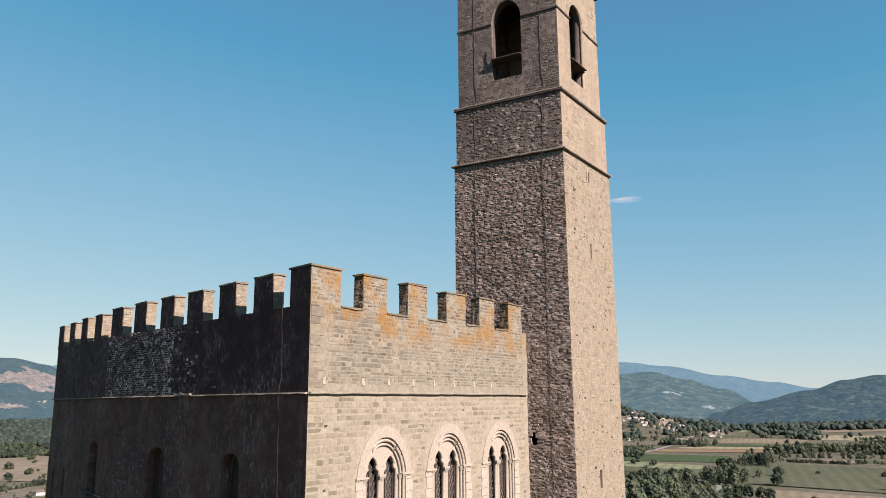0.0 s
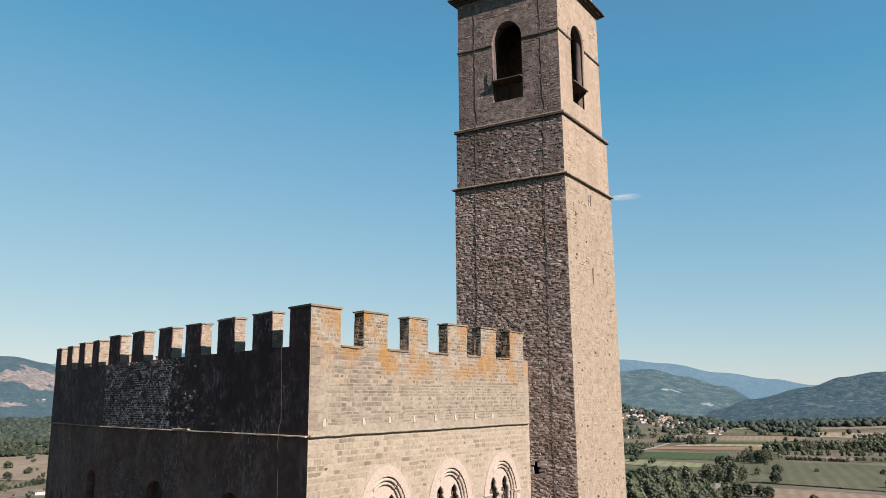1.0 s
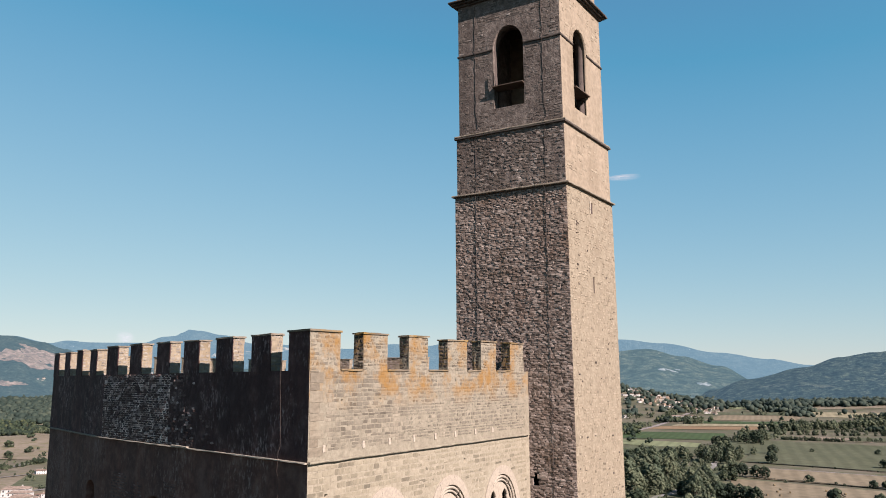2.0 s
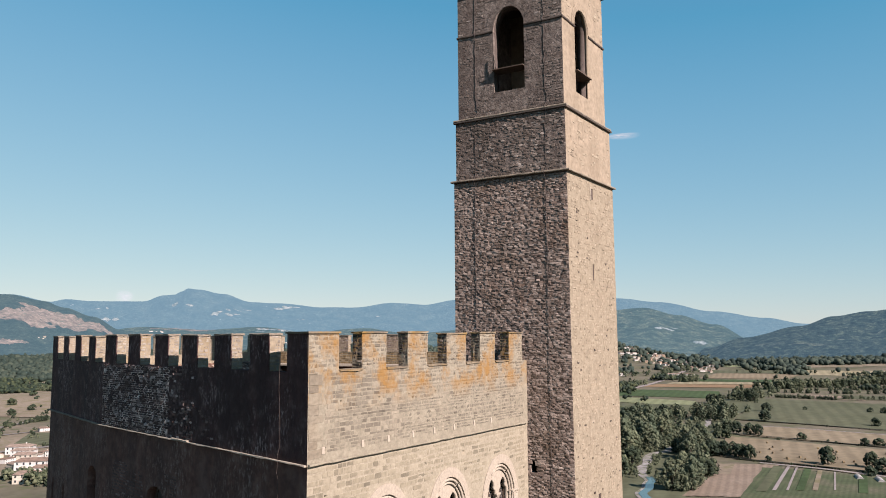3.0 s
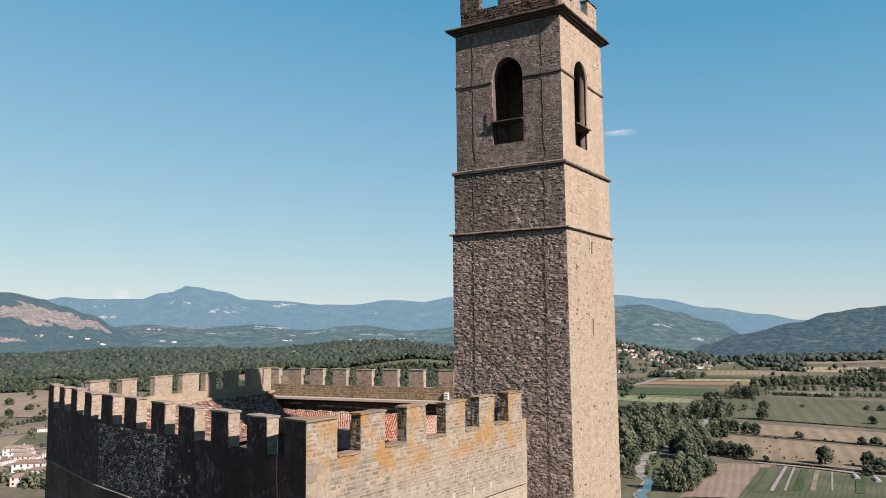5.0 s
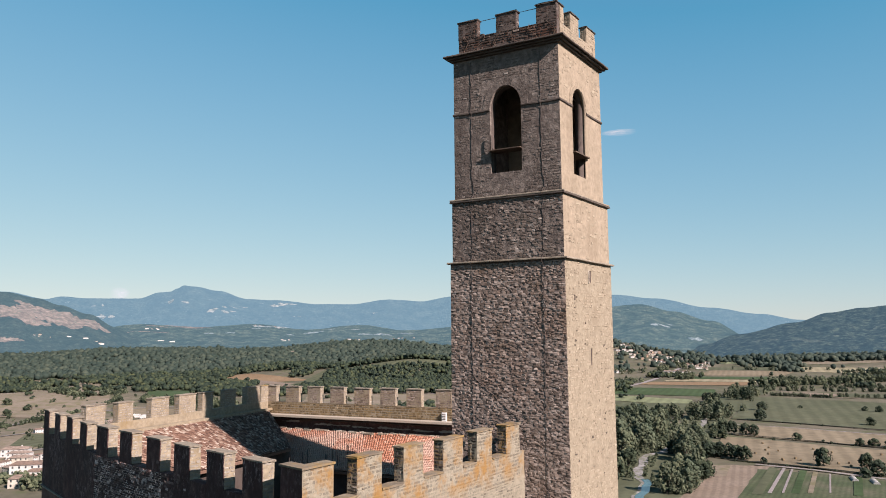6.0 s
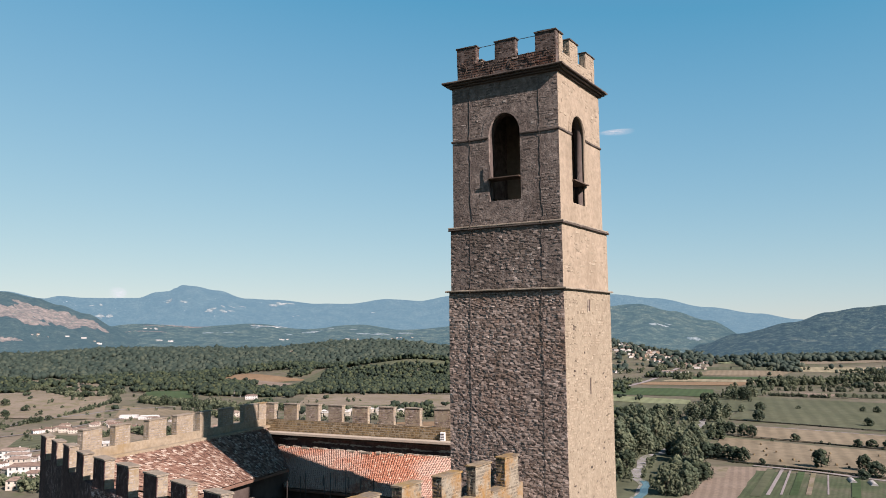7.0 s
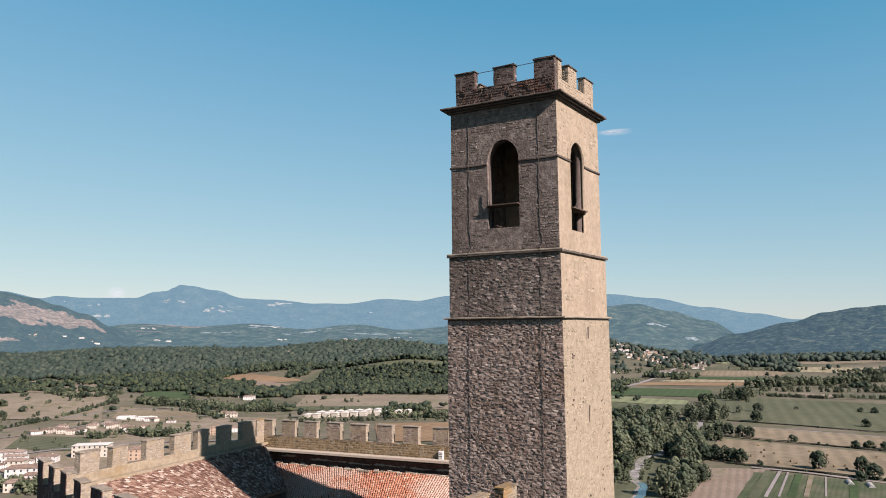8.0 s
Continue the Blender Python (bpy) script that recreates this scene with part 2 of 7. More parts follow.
def glass_mat(name, tint):
    m, n, l, b = nodes_of(name)
    b.inputs["Base Color"].default_value = (*tint, 1)
    b.inputs["Roughness"].default_value, b.inputs["IOR"].default_value, b.inputs["Transmission Weight"].default_value = 0.2, 1.45, 0.6
    b.inputs["Specular IOR Level"].default_value = 0.12
    return m


GLASS = glass_mat("leaded_glass", (0.08, 0.075, 0.075))


def land(name, stops, scale, rough=0.95, stripes=None, second=None):
    """Ground cover: tones by noise at two scales; stripes = (angle, metres) adds rows; second = speckle colour."""
    m, n, l, b = nodes_of(name)
    pos = n.new("ShaderNodeNewGeometry").outputs["Position"]
    # blue raised a little, painting thin valley haze into the ground colours
    col = ramp(n, l, noise_tex(n, l, pos, scale, 5, 0.6), [(p, (c[0] * 0.465, c[1] * 0.475, c[2] * 0.57)) for p, c in stops])
    col = mix(n, l, 0.5, col, ramp(n, l, noise_tex(n, l, pos, scale * 14, 4), [(0.3, (0.6,)), (0.7, (1.25,))]), "MULTIPLY")
    if stripes:
        mp = n.new("ShaderNodeMapping")
        mp.inputs["Rotation"].default_value = (0, 0, radians(-stripes[0]))
        l.new(pos, mp.inputs["Vector"])
        wv = n.new("ShaderNodeTexWave")
        wv.inputs["Scale"].default_value, wv.inputs["Distortion"].default_value = 0.314 / stripes[1], 1.2
        wv.inputs["Detail Scale"].default_value = 0.3
        l.new(mp.outputs[0], wv.inputs["Vector"])
        col = mix(n, l, 0.3, col, ramp(n, l, wv.outputs["Fac"], [(0.2, (0.65,)), (0.8, (1.2,))]), "MULTIPLY")
    if second:
        col = mix(n, l, ramp(n, l, noise_tex(n, l, pos, scale * 5, 5, 0.7), [(0.51, (0.0,)), (0.6, (1.0,))]), col, second)
    l.new(col, b.inputs["Base Color"])
    b.inputs["Roughness"].default_value, b.inputs["Specular IOR Level"].default_value = rough, 0.1
    return m


ROWS = -22                                               # the rows of the valley fields run across this bearing
MEADOW = land("dry_meadow", [(0.3, (0.12, 0.12, 0.07)), (0.5, (0.2, 0.18, 0.11)), (0.7, (0.28, 0.235, 0.155))], 0.008, second=(0.065, 0.072, 0.04))
STUBBLE = land("pale_stubble", [(0.3, (0.265, 0.215, 0.12)), (0.7, (0.36, 0.295, 0.175))], 0.01, stripes=(ROWS, 13))
STUBBLE_PALE = land("dry_grass_field", [(0.3, (0.27, 0.225, 0.14)), (0.7, (0.37, 0.305, 0.2))], 0.012, second=(0.11, 0.1, 0.06))
YELLOW = land("yellow_stubble", [(0.3, (0.36, 0.32, 0.17)), (0.7, (0.46, 0.4, 0.23))], 0.012, stripes=(ROWS, 20))
PLOUGH = land("ploughed_earth", [(0.3, (0.29, 0.19, 0.095)), (0.7, (0.39, 0.27, 0.14))], 0.012, stripes=(55, 10))
EARTH = land("bare_pinkish_earth", [(0.3, (0.29, 0.225, 0.145)), (0.7, (0.37, 0.295, 0.2))], 0.03, stripes=(ROWS, 5))
CROP = land("green_crop", [(0.3, (0.062, 0.1, 0.036)), (0.7, (0.095, 0.145, 0.055))], 0.012, stripes=(ROWS, 12))
CROP_PALE = land("pale_green_crop", [(0.3, (0.25, 0.28, 0.13)), (0.7, (0.33, 0.36, 0.18))], 0.012, stripes=(ROWS, 14))
BEDS = land("vegetable_beds", [(0.3, (0.075, 0.1, 0.045)), (0.5, (0.11, 0.135, 0.062)), (0.7, (0.17, 0.165, 0.095))], 0.03, stripes=(-30, 3))
OLIVE = land("olive_grass_field", [(0.3, (0.115, 0.13, 0.064)), (0.7, (0.165, 0.172, 0.092))], 0.009, stripes=(ROWS, 16))
TRACK = land("pale_gravel", [(0.3, (0.34, 0.3, 0.24)), (0.7, (0.46, 0.41, 0.34))], 0.05)
GRAVEL = land("river_gravel", [(0.3, (0.26, 0.25, 0.2)), (0.5, (0.36, 0.34, 0.28)), (0.7, (0.5, 0.48, 0.41))], 0.06, second=(0.09, 0.1, 0.06))
SCRUB = land("dark_scrub", [(0.3, (0.03, 0.035, 0.022)), (0.7, (0.06, 0.062, 0.04))], 0.03)
ASPHALT = land("grey_asphalt", [(0.3, (0.25, 0.235, 0.19)), (0.7, (0.34, 0.315, 0.25))], 0.05)


def leaves(name, stops, clump=0.012):
    m, n, l, b = nodes_of(name)
    geo = n.new("ShaderNodeNewGeometry")
    col = ramp(n, l, geo.outputs["Random Per Island"], toned(stops, 0.66))
    info = n.new("ShaderNodeObjectInfo")
    col = mix(n, l, 0.6, col, ramp(n, l, info.outputs["Random"], [(0.0, (0.65, 0.75, 0.7)), (1.0, (1.25, 1.15, 1.0))]), "MULTIPLY")
    col = mix(n, l, 0.5, col, ramp(n, l, noise_tex(n, l, geo.outputs["Position"], clump, 5, 0.75), [(0.35, (0.5, 0.6, 0.6)), (0.65, (1.25, 1.2, 1.05))]), "MULTIPLY")
    l.new(col, b.inputs["Base Color"])
    b.inputs["Roughness"].default_value, b.inputs["Specular IOR Level"].default_value = 0.8, 0.15
    return m


LEAF = leaves("broadleaf_foliage", [(0.0, (0.018, 0.029, 0.021)), (0.5, (0.036, 0.051, 0.033)), (1.0, (0.07, 0.086, 0.054))])
# bluer than the nearer woods: the haze of distance painted into the leaves
LEAF_FAR = leaves("haze_blue_foliage", [(0.0, (0.022, 0.038, 0.035)), (0.5, (0.036, 0.054, 0.047)), (1.0, (0.06, 0.077, 0.063))], 0.03)
LEAF_GREY = leaves("willow_foliage", [(0.0, (0.056, 0.074, 0.05)), (0.5, (0.092, 0.11, 0.074)), (1.0, (0.145, 0.16, 0.11))])
WOODS = leaves("mixed_woodland", [(0.0, (0.012, 0.022, 0.018)), (0.45, (0.026, 0.041, 0.029)), (0.8, (0.044, 0.06, 0.036)), (1.0, (0.066, 0.078, 0.042))], 0.03)
BARK = surface("tree_bark", [(0.3, (0.07, 0.055, 0.04)), (0.7, (0.13, 0.1, 0.075))], scale=4)


def distance(name, stops, glow, patch=None, scale=0.004, wooded=0.85):
    """A far hillside of the backdrop: wooded tones and pale clearings, with the airlight of the distance."""
    m, n, l, b = nodes_of(name)
    pos = n.new("ShaderNodeNewGeometry").outputs["Position"]
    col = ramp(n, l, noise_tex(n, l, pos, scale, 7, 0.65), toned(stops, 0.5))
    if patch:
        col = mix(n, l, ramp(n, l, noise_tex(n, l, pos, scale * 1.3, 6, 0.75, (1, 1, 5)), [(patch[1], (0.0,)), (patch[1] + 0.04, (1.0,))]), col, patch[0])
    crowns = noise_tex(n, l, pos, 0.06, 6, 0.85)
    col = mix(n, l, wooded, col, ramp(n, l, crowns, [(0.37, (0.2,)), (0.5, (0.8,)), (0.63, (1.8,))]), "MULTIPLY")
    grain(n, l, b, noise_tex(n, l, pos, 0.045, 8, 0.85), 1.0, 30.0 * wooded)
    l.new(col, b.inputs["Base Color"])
    # bluish emission stands for the haze in front of the hillside
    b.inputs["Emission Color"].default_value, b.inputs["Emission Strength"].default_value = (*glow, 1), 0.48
    b.inputs["Roughness"].default_value, b.inputs["Specular IOR Level"].default_value = 1.0, 0.0
    return m


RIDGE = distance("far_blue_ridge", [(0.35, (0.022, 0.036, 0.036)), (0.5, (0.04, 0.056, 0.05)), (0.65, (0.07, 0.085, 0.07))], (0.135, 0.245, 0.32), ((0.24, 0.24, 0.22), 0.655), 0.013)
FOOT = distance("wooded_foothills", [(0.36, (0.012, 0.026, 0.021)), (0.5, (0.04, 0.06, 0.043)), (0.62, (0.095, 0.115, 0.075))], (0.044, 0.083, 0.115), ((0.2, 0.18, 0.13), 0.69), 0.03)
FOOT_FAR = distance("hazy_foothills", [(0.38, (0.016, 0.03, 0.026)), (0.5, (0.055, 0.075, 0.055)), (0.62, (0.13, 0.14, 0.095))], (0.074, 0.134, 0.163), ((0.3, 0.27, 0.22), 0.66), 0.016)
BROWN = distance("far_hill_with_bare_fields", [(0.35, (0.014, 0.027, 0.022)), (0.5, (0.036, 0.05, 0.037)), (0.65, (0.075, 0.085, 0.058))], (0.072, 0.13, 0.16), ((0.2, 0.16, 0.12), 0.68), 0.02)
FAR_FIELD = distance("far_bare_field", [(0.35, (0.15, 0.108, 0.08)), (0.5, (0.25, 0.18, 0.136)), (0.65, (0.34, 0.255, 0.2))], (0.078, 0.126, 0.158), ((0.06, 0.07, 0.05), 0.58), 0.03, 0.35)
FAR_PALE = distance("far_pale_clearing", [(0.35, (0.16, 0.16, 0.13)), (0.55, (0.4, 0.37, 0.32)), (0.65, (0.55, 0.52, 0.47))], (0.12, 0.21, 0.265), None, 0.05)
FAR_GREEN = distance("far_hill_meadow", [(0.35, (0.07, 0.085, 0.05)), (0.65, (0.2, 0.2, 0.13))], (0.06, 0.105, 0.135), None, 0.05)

# ---------------------------------------------------------------- building blocks


def thing(name, loc, label, category, group="", kind=""):
    ob = new(name)
    ob.empty_display_size = 0.3
    ob.location = loc
    return tagged(ob, label, category, group, kind)


def part(name, data, material, parent=None, label="", kind=""):
    """One mesh object, modelled in world space, under a thing (an Empty without a turn) or under a part."""
    if isinstance(data, bmesh.types.BMesh):
        me = bpy.data.meshes.new(name)
        data.to_mesh(me)
        data.free()
    else:
        me = data
    if material and not me.materials:
        me.materials.append(material)
    ob = new(name, me)
    if parent:
        ob.parent = parent
        if parent.type == "EMPTY":
            ob.matrix_parent_inverse = Matrix.Translation(-parent.location)
    return tagged(ob, label, kind=kind)


def mesh_from(name, verts, faces):
    me = bpy.data.meshes.new(name)
    me.from_pydata(verts, [], faces)
    me.update()
    return me


def box(bm, m, x0, x1, y0, y1, z0, z1, bevel=0.0):
    got = bmesh.ops.create_cube(bm, size=1)["verts"]
    bmesh.ops.transform(bm, matrix=m @ Matrix.Translation(((x0 + x1) / 2, (y0 + y1) / 2, (z0 + z1) / 2)) @ Matrix.Diagonal((x1 - x0, y1 - y0, z1 - z0, 1)), verts=got)
    if bevel:
        edges = list({e for v in got for e in v.link_edges})
        bmesh.ops.bevel(bm, geom=edges, offset=bevel, segments=2, affect="EDGES", profile=0.6)
    return bm


def rough_box(m, x0, x1, y0, y1, z0, z1, wobble=0.012, seed=0, cuts=3):
    """A box with rounded, slightly worn edges."""
    bm = box(bmesh.new(), m, x0, x1, y0, y1, z0, z1)
    bmesh.ops.subdivide_edges(bm, edges=bm.edges[:], cuts=cuts, use_grid_fill=True)
    rnd = random.Random(seed)
    for v in bm.verts:
        v.co += Vector((rnd.uniform(-1, 1), rnd.uniform(-1, 1), rnd.uniform(-1, 1))) * wobble
    return bm


def prism(plan, z0, z1, wobble=0.0, seed=0, rows=1):
    """An upright block over a closed outline in the plan."""
    rnd, n = random.Random(seed), len(plan)
    vs = [(x + rnd.uniform(-1, 1) * wobble, y + rnd.uniform(-1, 1) * wobble, z0 + (z1 - z0) * j / rows) for j in range(rows + 1) for x, y in plan]
    fs = [(j * n + k, j * n + (k + 1) % n, (j + 1) * n + (k + 1) % n, (j + 1) * n + k) for j in range(rows) for k in range(n)]
    return mesh_from("prism", vs, fs + [tuple(range(n - 1, -1, -1)), tuple(rows * n + k for k in range(n))])


def strip(m, x0, x1, y0, y1, z0, z1, wobble, seed, step=0.45):
    """A long bar along a wall with a slightly worn, uneven profile."""
    rnd, n = random.Random(seed), max(2, int((x1 - x0) / step))
    vs, fs = [], []
    for i in range(n + 1):
        x = x0 + (x1 - x0) * i / n
        a, b = rnd.uniform(-1, 1) * wobble, rnd.uniform(-1, 1) * wobble
        c = min(0.03, (y1 - y0) * 0.25)
        for y, z in ((y0, z0), (y0 + a, z1 - c + b), (y0 + c + a, z1 + b), (y1 - c + b * 0.5, z1 + a), (y1 + b * 0.5, z1 - c + a), (y1, z0)):
            vs.append(m @ Vector((x, y, z)))
    for i in range(n):
        for k in range(6):
            fs.append((i * 6 + k, i * 6 + (k + 1) % 6, (i + 1) * 6 + (k + 1) % 6, (i + 1) * 6 + k))
    return mesh_from("strip", vs, fs + [tuple(range(6)), tuple(n * 6 + 5 - k for k in range(6))])


def wall_frame(a, b, inset=0.0):
    """A frame on a wall from a to b in the plan: x along it, y up, z out of its face (to the right of the way)."""
    d = Vector((b[0] - a[0], b[1] - a[1], 0)).normalized()
    out = Vector((d.y, -d.x, 0))
    m = Matrix((d, (0, 0, 1), out)).transposed().to_4x4()
    m.translation = Vector((a[0], a[1], 0)) - out * inset
    return m


def span(a, b):
    return math.hypot(b[0] - a[0], b[1] - a[1])


def plate(name, m, outer, holes, thick):
    """A slab in a wall frame with openings through it: its front face in the frame's z = 0, its back at -thick."""
    cu = bpy.data.curves.new(name, "CURVE")
    cu.dimensions, cu.fill_mode, cu.extrude = "2D", "BOTH", thick / 2
    for loop in [outer, *holes]:
        sp = cu.splines.new("POLY")
        sp.points.add(len(loop) - 1)
        for p, (x, y) in zip(sp.points, loop):
            p.co = (x, y, 0, 1)
        sp.use_cyclic_u = True
    tmp = bpy.data.objects.new(name, cu)
    me = bpy.data.meshes.new_from_object(tmp)
    bpy.data.objects.remove(tmp)
    bpy.data.curves.remove(cu)
    bm = bmesh.new()
    bm.from_mesh(me)
    bmesh.ops.remove_doubles(bm, verts=bm.verts, dist=0.0005)
    bm.to_mesh(me)
    bm.free()
    me.transform(m @ Matrix.Translation((0, 0, -thick / 2)))
    return me


def rect(x0, x1, y0, y1):
    return [(x0, y0), (x1, y0), (x1, y1), (x0, y1)]


def arch(x0, x1, y0, spring, top, steps=14, point=1.0):
    """An arched opening: straight jambs up to the springing, then a round (point 1) or pointed head."""
    c, h = (x0 + x1) / 2, (x1 - x0) / 2
    head = []
    for i in range(steps + 1):
        k = i / steps * math.pi
        x = math.cos(k)
        head.append((c + h * x, spring + (top - spring) * (1 - abs(x) ** (1 + point)) ** (0.5 if point == 1.0 else 0.62)))
    return [(x0, y0), (x1, y0)] + head


def lancet(x0, x1, y0, spring, top):
    """A narrow opening with a pointed trefoil head."""
    c, h, rise = (x0 + x1) / 2, (x1 - x0) / 2, top - spring
    half = ((1.0, 0.0), (1.0, 0.12), (0.94, 0.26), (0.8, 0.36), (0.58, 0.4), (0.66, 0.5), (0.66, 0.64), (0.52, 0.78), (0.28, 0.9))
    head = [(c + h * u, spring + rise * v) for u, v in half] + [(c, top)] + [(c - h * u, spring + rise * v) for u, v in reversed(half)]
    return [(x0, y0), (x1, y0)] + head


def tube(pts, radius, sides=6):
    """A thin round rod or cable through points."""
    verts, faces = [], []
    for i, p in enumerate(pts):
        p = Vector(p)
        way = (Vector(pts[min(i + 1, len(pts) - 1)]) - Vector(pts[max(i - 1, 0)])).normalized()
        side = way.orthogonal().normalized()
        other = way.cross(side)
        for k in range(sides):
            a = 2 * math.pi * k / sides
            verts.append(p + (side * math.cos(a) + other * math.sin(a)) * radius)
    for i in range(len(pts) - 1):
        for k in range(sides):
            q = (k + 1) % sides
            faces.append((i * sides + k, i * sides + q, (i + 1) * sides + q, (i + 1) * sides + k))
    return mesh_from("tube", verts, faces)


def masonry(x0, x1, y0, y1, course, length, proud, rnd, joint=0.018, blocked=None, uneven=0.12, quoins=False):
    """Courses of single stones on a wall: rows of (centre x, centre y, width, height, depth)."""
    stones, y = [], y0
    while y < y1 - 0.03:
        h = min(rnd.uniform(*course), y1 - y)
        x = x0
        while x < x1 - 0.02:
            w = rnd.uniform(*length) * (0.7 + 0.6 * rnd.random())
            if x == x0 or x + w > x1 - length[0]:
                w = min(w * (1.4 if quoins else 1.0), x1 - x)
            if x1 - (x + w) < length[0] * 0.5:
                w = x1 - x
            hh = h * (1.0 - uneven * rnd.random())
            if not (blocked and blocked(x + w / 2, y + hh / 2, w / 2, hh / 2)):
                stones.append((x + w / 2, y + h / 2 + (h - hh) * rnd.uniform(-0.5, 0.5), w - joint, hh - joint, rnd.uniform(*proud)))
            x += w
        y += h
    return stones


def stone_points(w, h, depth, rnd, rag):
    """Thirteen points of one stone: back corners in the mortar, an uneven front of nine with rounded-off rim."""
    pts = [(dx * w / 2, dy * h / 2, -0.06) for dx, dy in ((-1, -1), (1, -1), (1, 1), (-1, 1))]
    c = min(0.035, w * 0.14, h * 0.17)
    for dy in (-1, 0, 1):
        for dx in (-1, 0, 1):
            rim = (abs(dx) + abs(dy)) / 2
            k = rnd.uniform(0.2, 1.6) * c * (1.3 if rim == 1 else 1.0)
            pts.append((dx * (w / 2 - k) + (0 if dx else rnd.uniform(-0.12, 0.12) * w), dy * (h / 2 - rnd.uniform(0.2, 1.6) * c) + (0 if dy else rnd.uniform(-0.1, 0.1) * h),
                        depth * (1.0 - 0.35 * rim * rnd.random()) + (rag * rnd.uniform(-1, 1))))
    return pts


STONE_FACES = [(4, 5, 8, 7), (5, 6, 9, 8), (7, 8, 11, 10), (8, 9, 12, 11), (0, 1, 6, 5, 4), (1, 2, 12, 9, 6), (2, 3, 10, 11, 12), (3, 0, 4, 7, 10)]


def rubble(stones, x0, x1, y0, y1, rnd, flat=0.62, loose=0.3):
    """Uneven rubble: the cells round jittered stone centres, each an outline of (x, y) with its depth."""
    pts = [(x + rnd.uniform(-loose, loose) * w, (y + rnd.uniform(-loose, loose) * h) / flat, d) for x, y, w, h, d in stones]
    grid, size, out = {}, 0.5, []
    for i, p in enumerate(pts):
        grid.setdefault((int(p[0] // size), int(p[1] // size)), []).append(i)
    for i, (px, py, d) in enumerate(pts):
        gx, gy = int(px // size), int(py // size)
        near = [pts[j] for a in (-1, 0, 1) for b in (-1, 0, 1) for j in grid.get((gx + a, gy + b), ()) if j != i]
        near.sort(key=lambda q: (q[0] - px) ** 2 + (q[1] - py) ** 2)
        loop = rect(max(x0, px - 0.35), min(x1, px + 0.35), max(y0 / flat, py - 0.35), min(y1 / flat, py + 0.35))
        for qx, qy, _ in near[:18]:
            nx, ny = qx - px, qy - py
            lim = (qx * qx + qy * qy - px * px - py * py) / 2
            cut = []
            for (ax, ay), (bx, by) in zip(loop, loop[1:] + loop[:1]):
                da, db = ax * nx + ay * ny - lim, bx * nx + by * ny - lim
                if da <= 0:
                    cut.append((ax, ay))
                if da * db < 0:
                    f = da / (da - db)
                    cut.append((ax + (bx - ax) * f, ay + (by - ay) * f))
            loop = cut
            if len(loop) < 3:
                break
        if len(loop) >= 3:
            out.append(([(x, y * flat) for x, y in loop], d))
    return out


def lay_rubble(cells, m, mat_all, mat_one, parent, rnd, joint=0.012, rag=0.01, singles=None, name="stone", rim=0.06):
    """Lays rubble cells as rounded stones; those for which singles(x, y) holds become objects of their own (300 at most)."""
    verts, faces, count = [], [], 0
    for loop, d in cells:
        n = len(loop)
        cx, cy = sum(p[0] for p in loop) / n, sum(p[1] for p in loop) / n
        wide = max(0.05, min(max(p[0] for p in loop) - min(p[0] for p in loop), max(p[1] for p in loop) - min(p[1] for p in loop)))
        lone = singles and count < 300 and singles(cx, cy)
        vs, fs = ([], []) if lone else (verts, faces)
        base = len(vs)
        lean = (rnd.uniform(-1, 1) * rag / wide, rnd.uniform(-1, 1) * rag / wide)
        for shrink, z in ((joint, -0.06), (joint, d * 0.35), (joint + wide * rim, d)):
            k = max(0.2, 1 - 2 * shrink / wide)
            for x, y in loop:
                e = rnd.uniform(-0.04, 0.04) if z == d else 0
                vs.append(m @ Vector((cx + (x - cx) * (k + e), cy + (y - cy) * (k + e), z + ((x - cx) * lean[0] + (y - cy) * lean[1] + rnd.uniform(-0.3, 0.3) * rag if z > -0.05 else 0))))
        vs.append(m @ Vector((cx + rnd.uniform(-0.1, 0.1) * wide, cy + rnd.uniform(-0.1, 0.1) * wide, d + rnd.uniform(-0.3, 0.7) * rag)))
        for s in range(2):
            for k in range(n):
                q = (k + 1) % n
                fs.append((base + s * n + k, base + s * n + q, base + (s + 1) * n + q, base + (s + 1) * n + k))
        for k in range(n):
            fs.append((base + 2 * n + k, base + 2 * n + (k + 1) % n, base + 3 * n))
        if lone:
            part(name, mesh_from(name, vs, fs), mat_one, parent)
            count += 1
    if verts:
        part(name + "work", mesh_from(name + "work", verts, faces), mat_all, parent, kind="stuff")


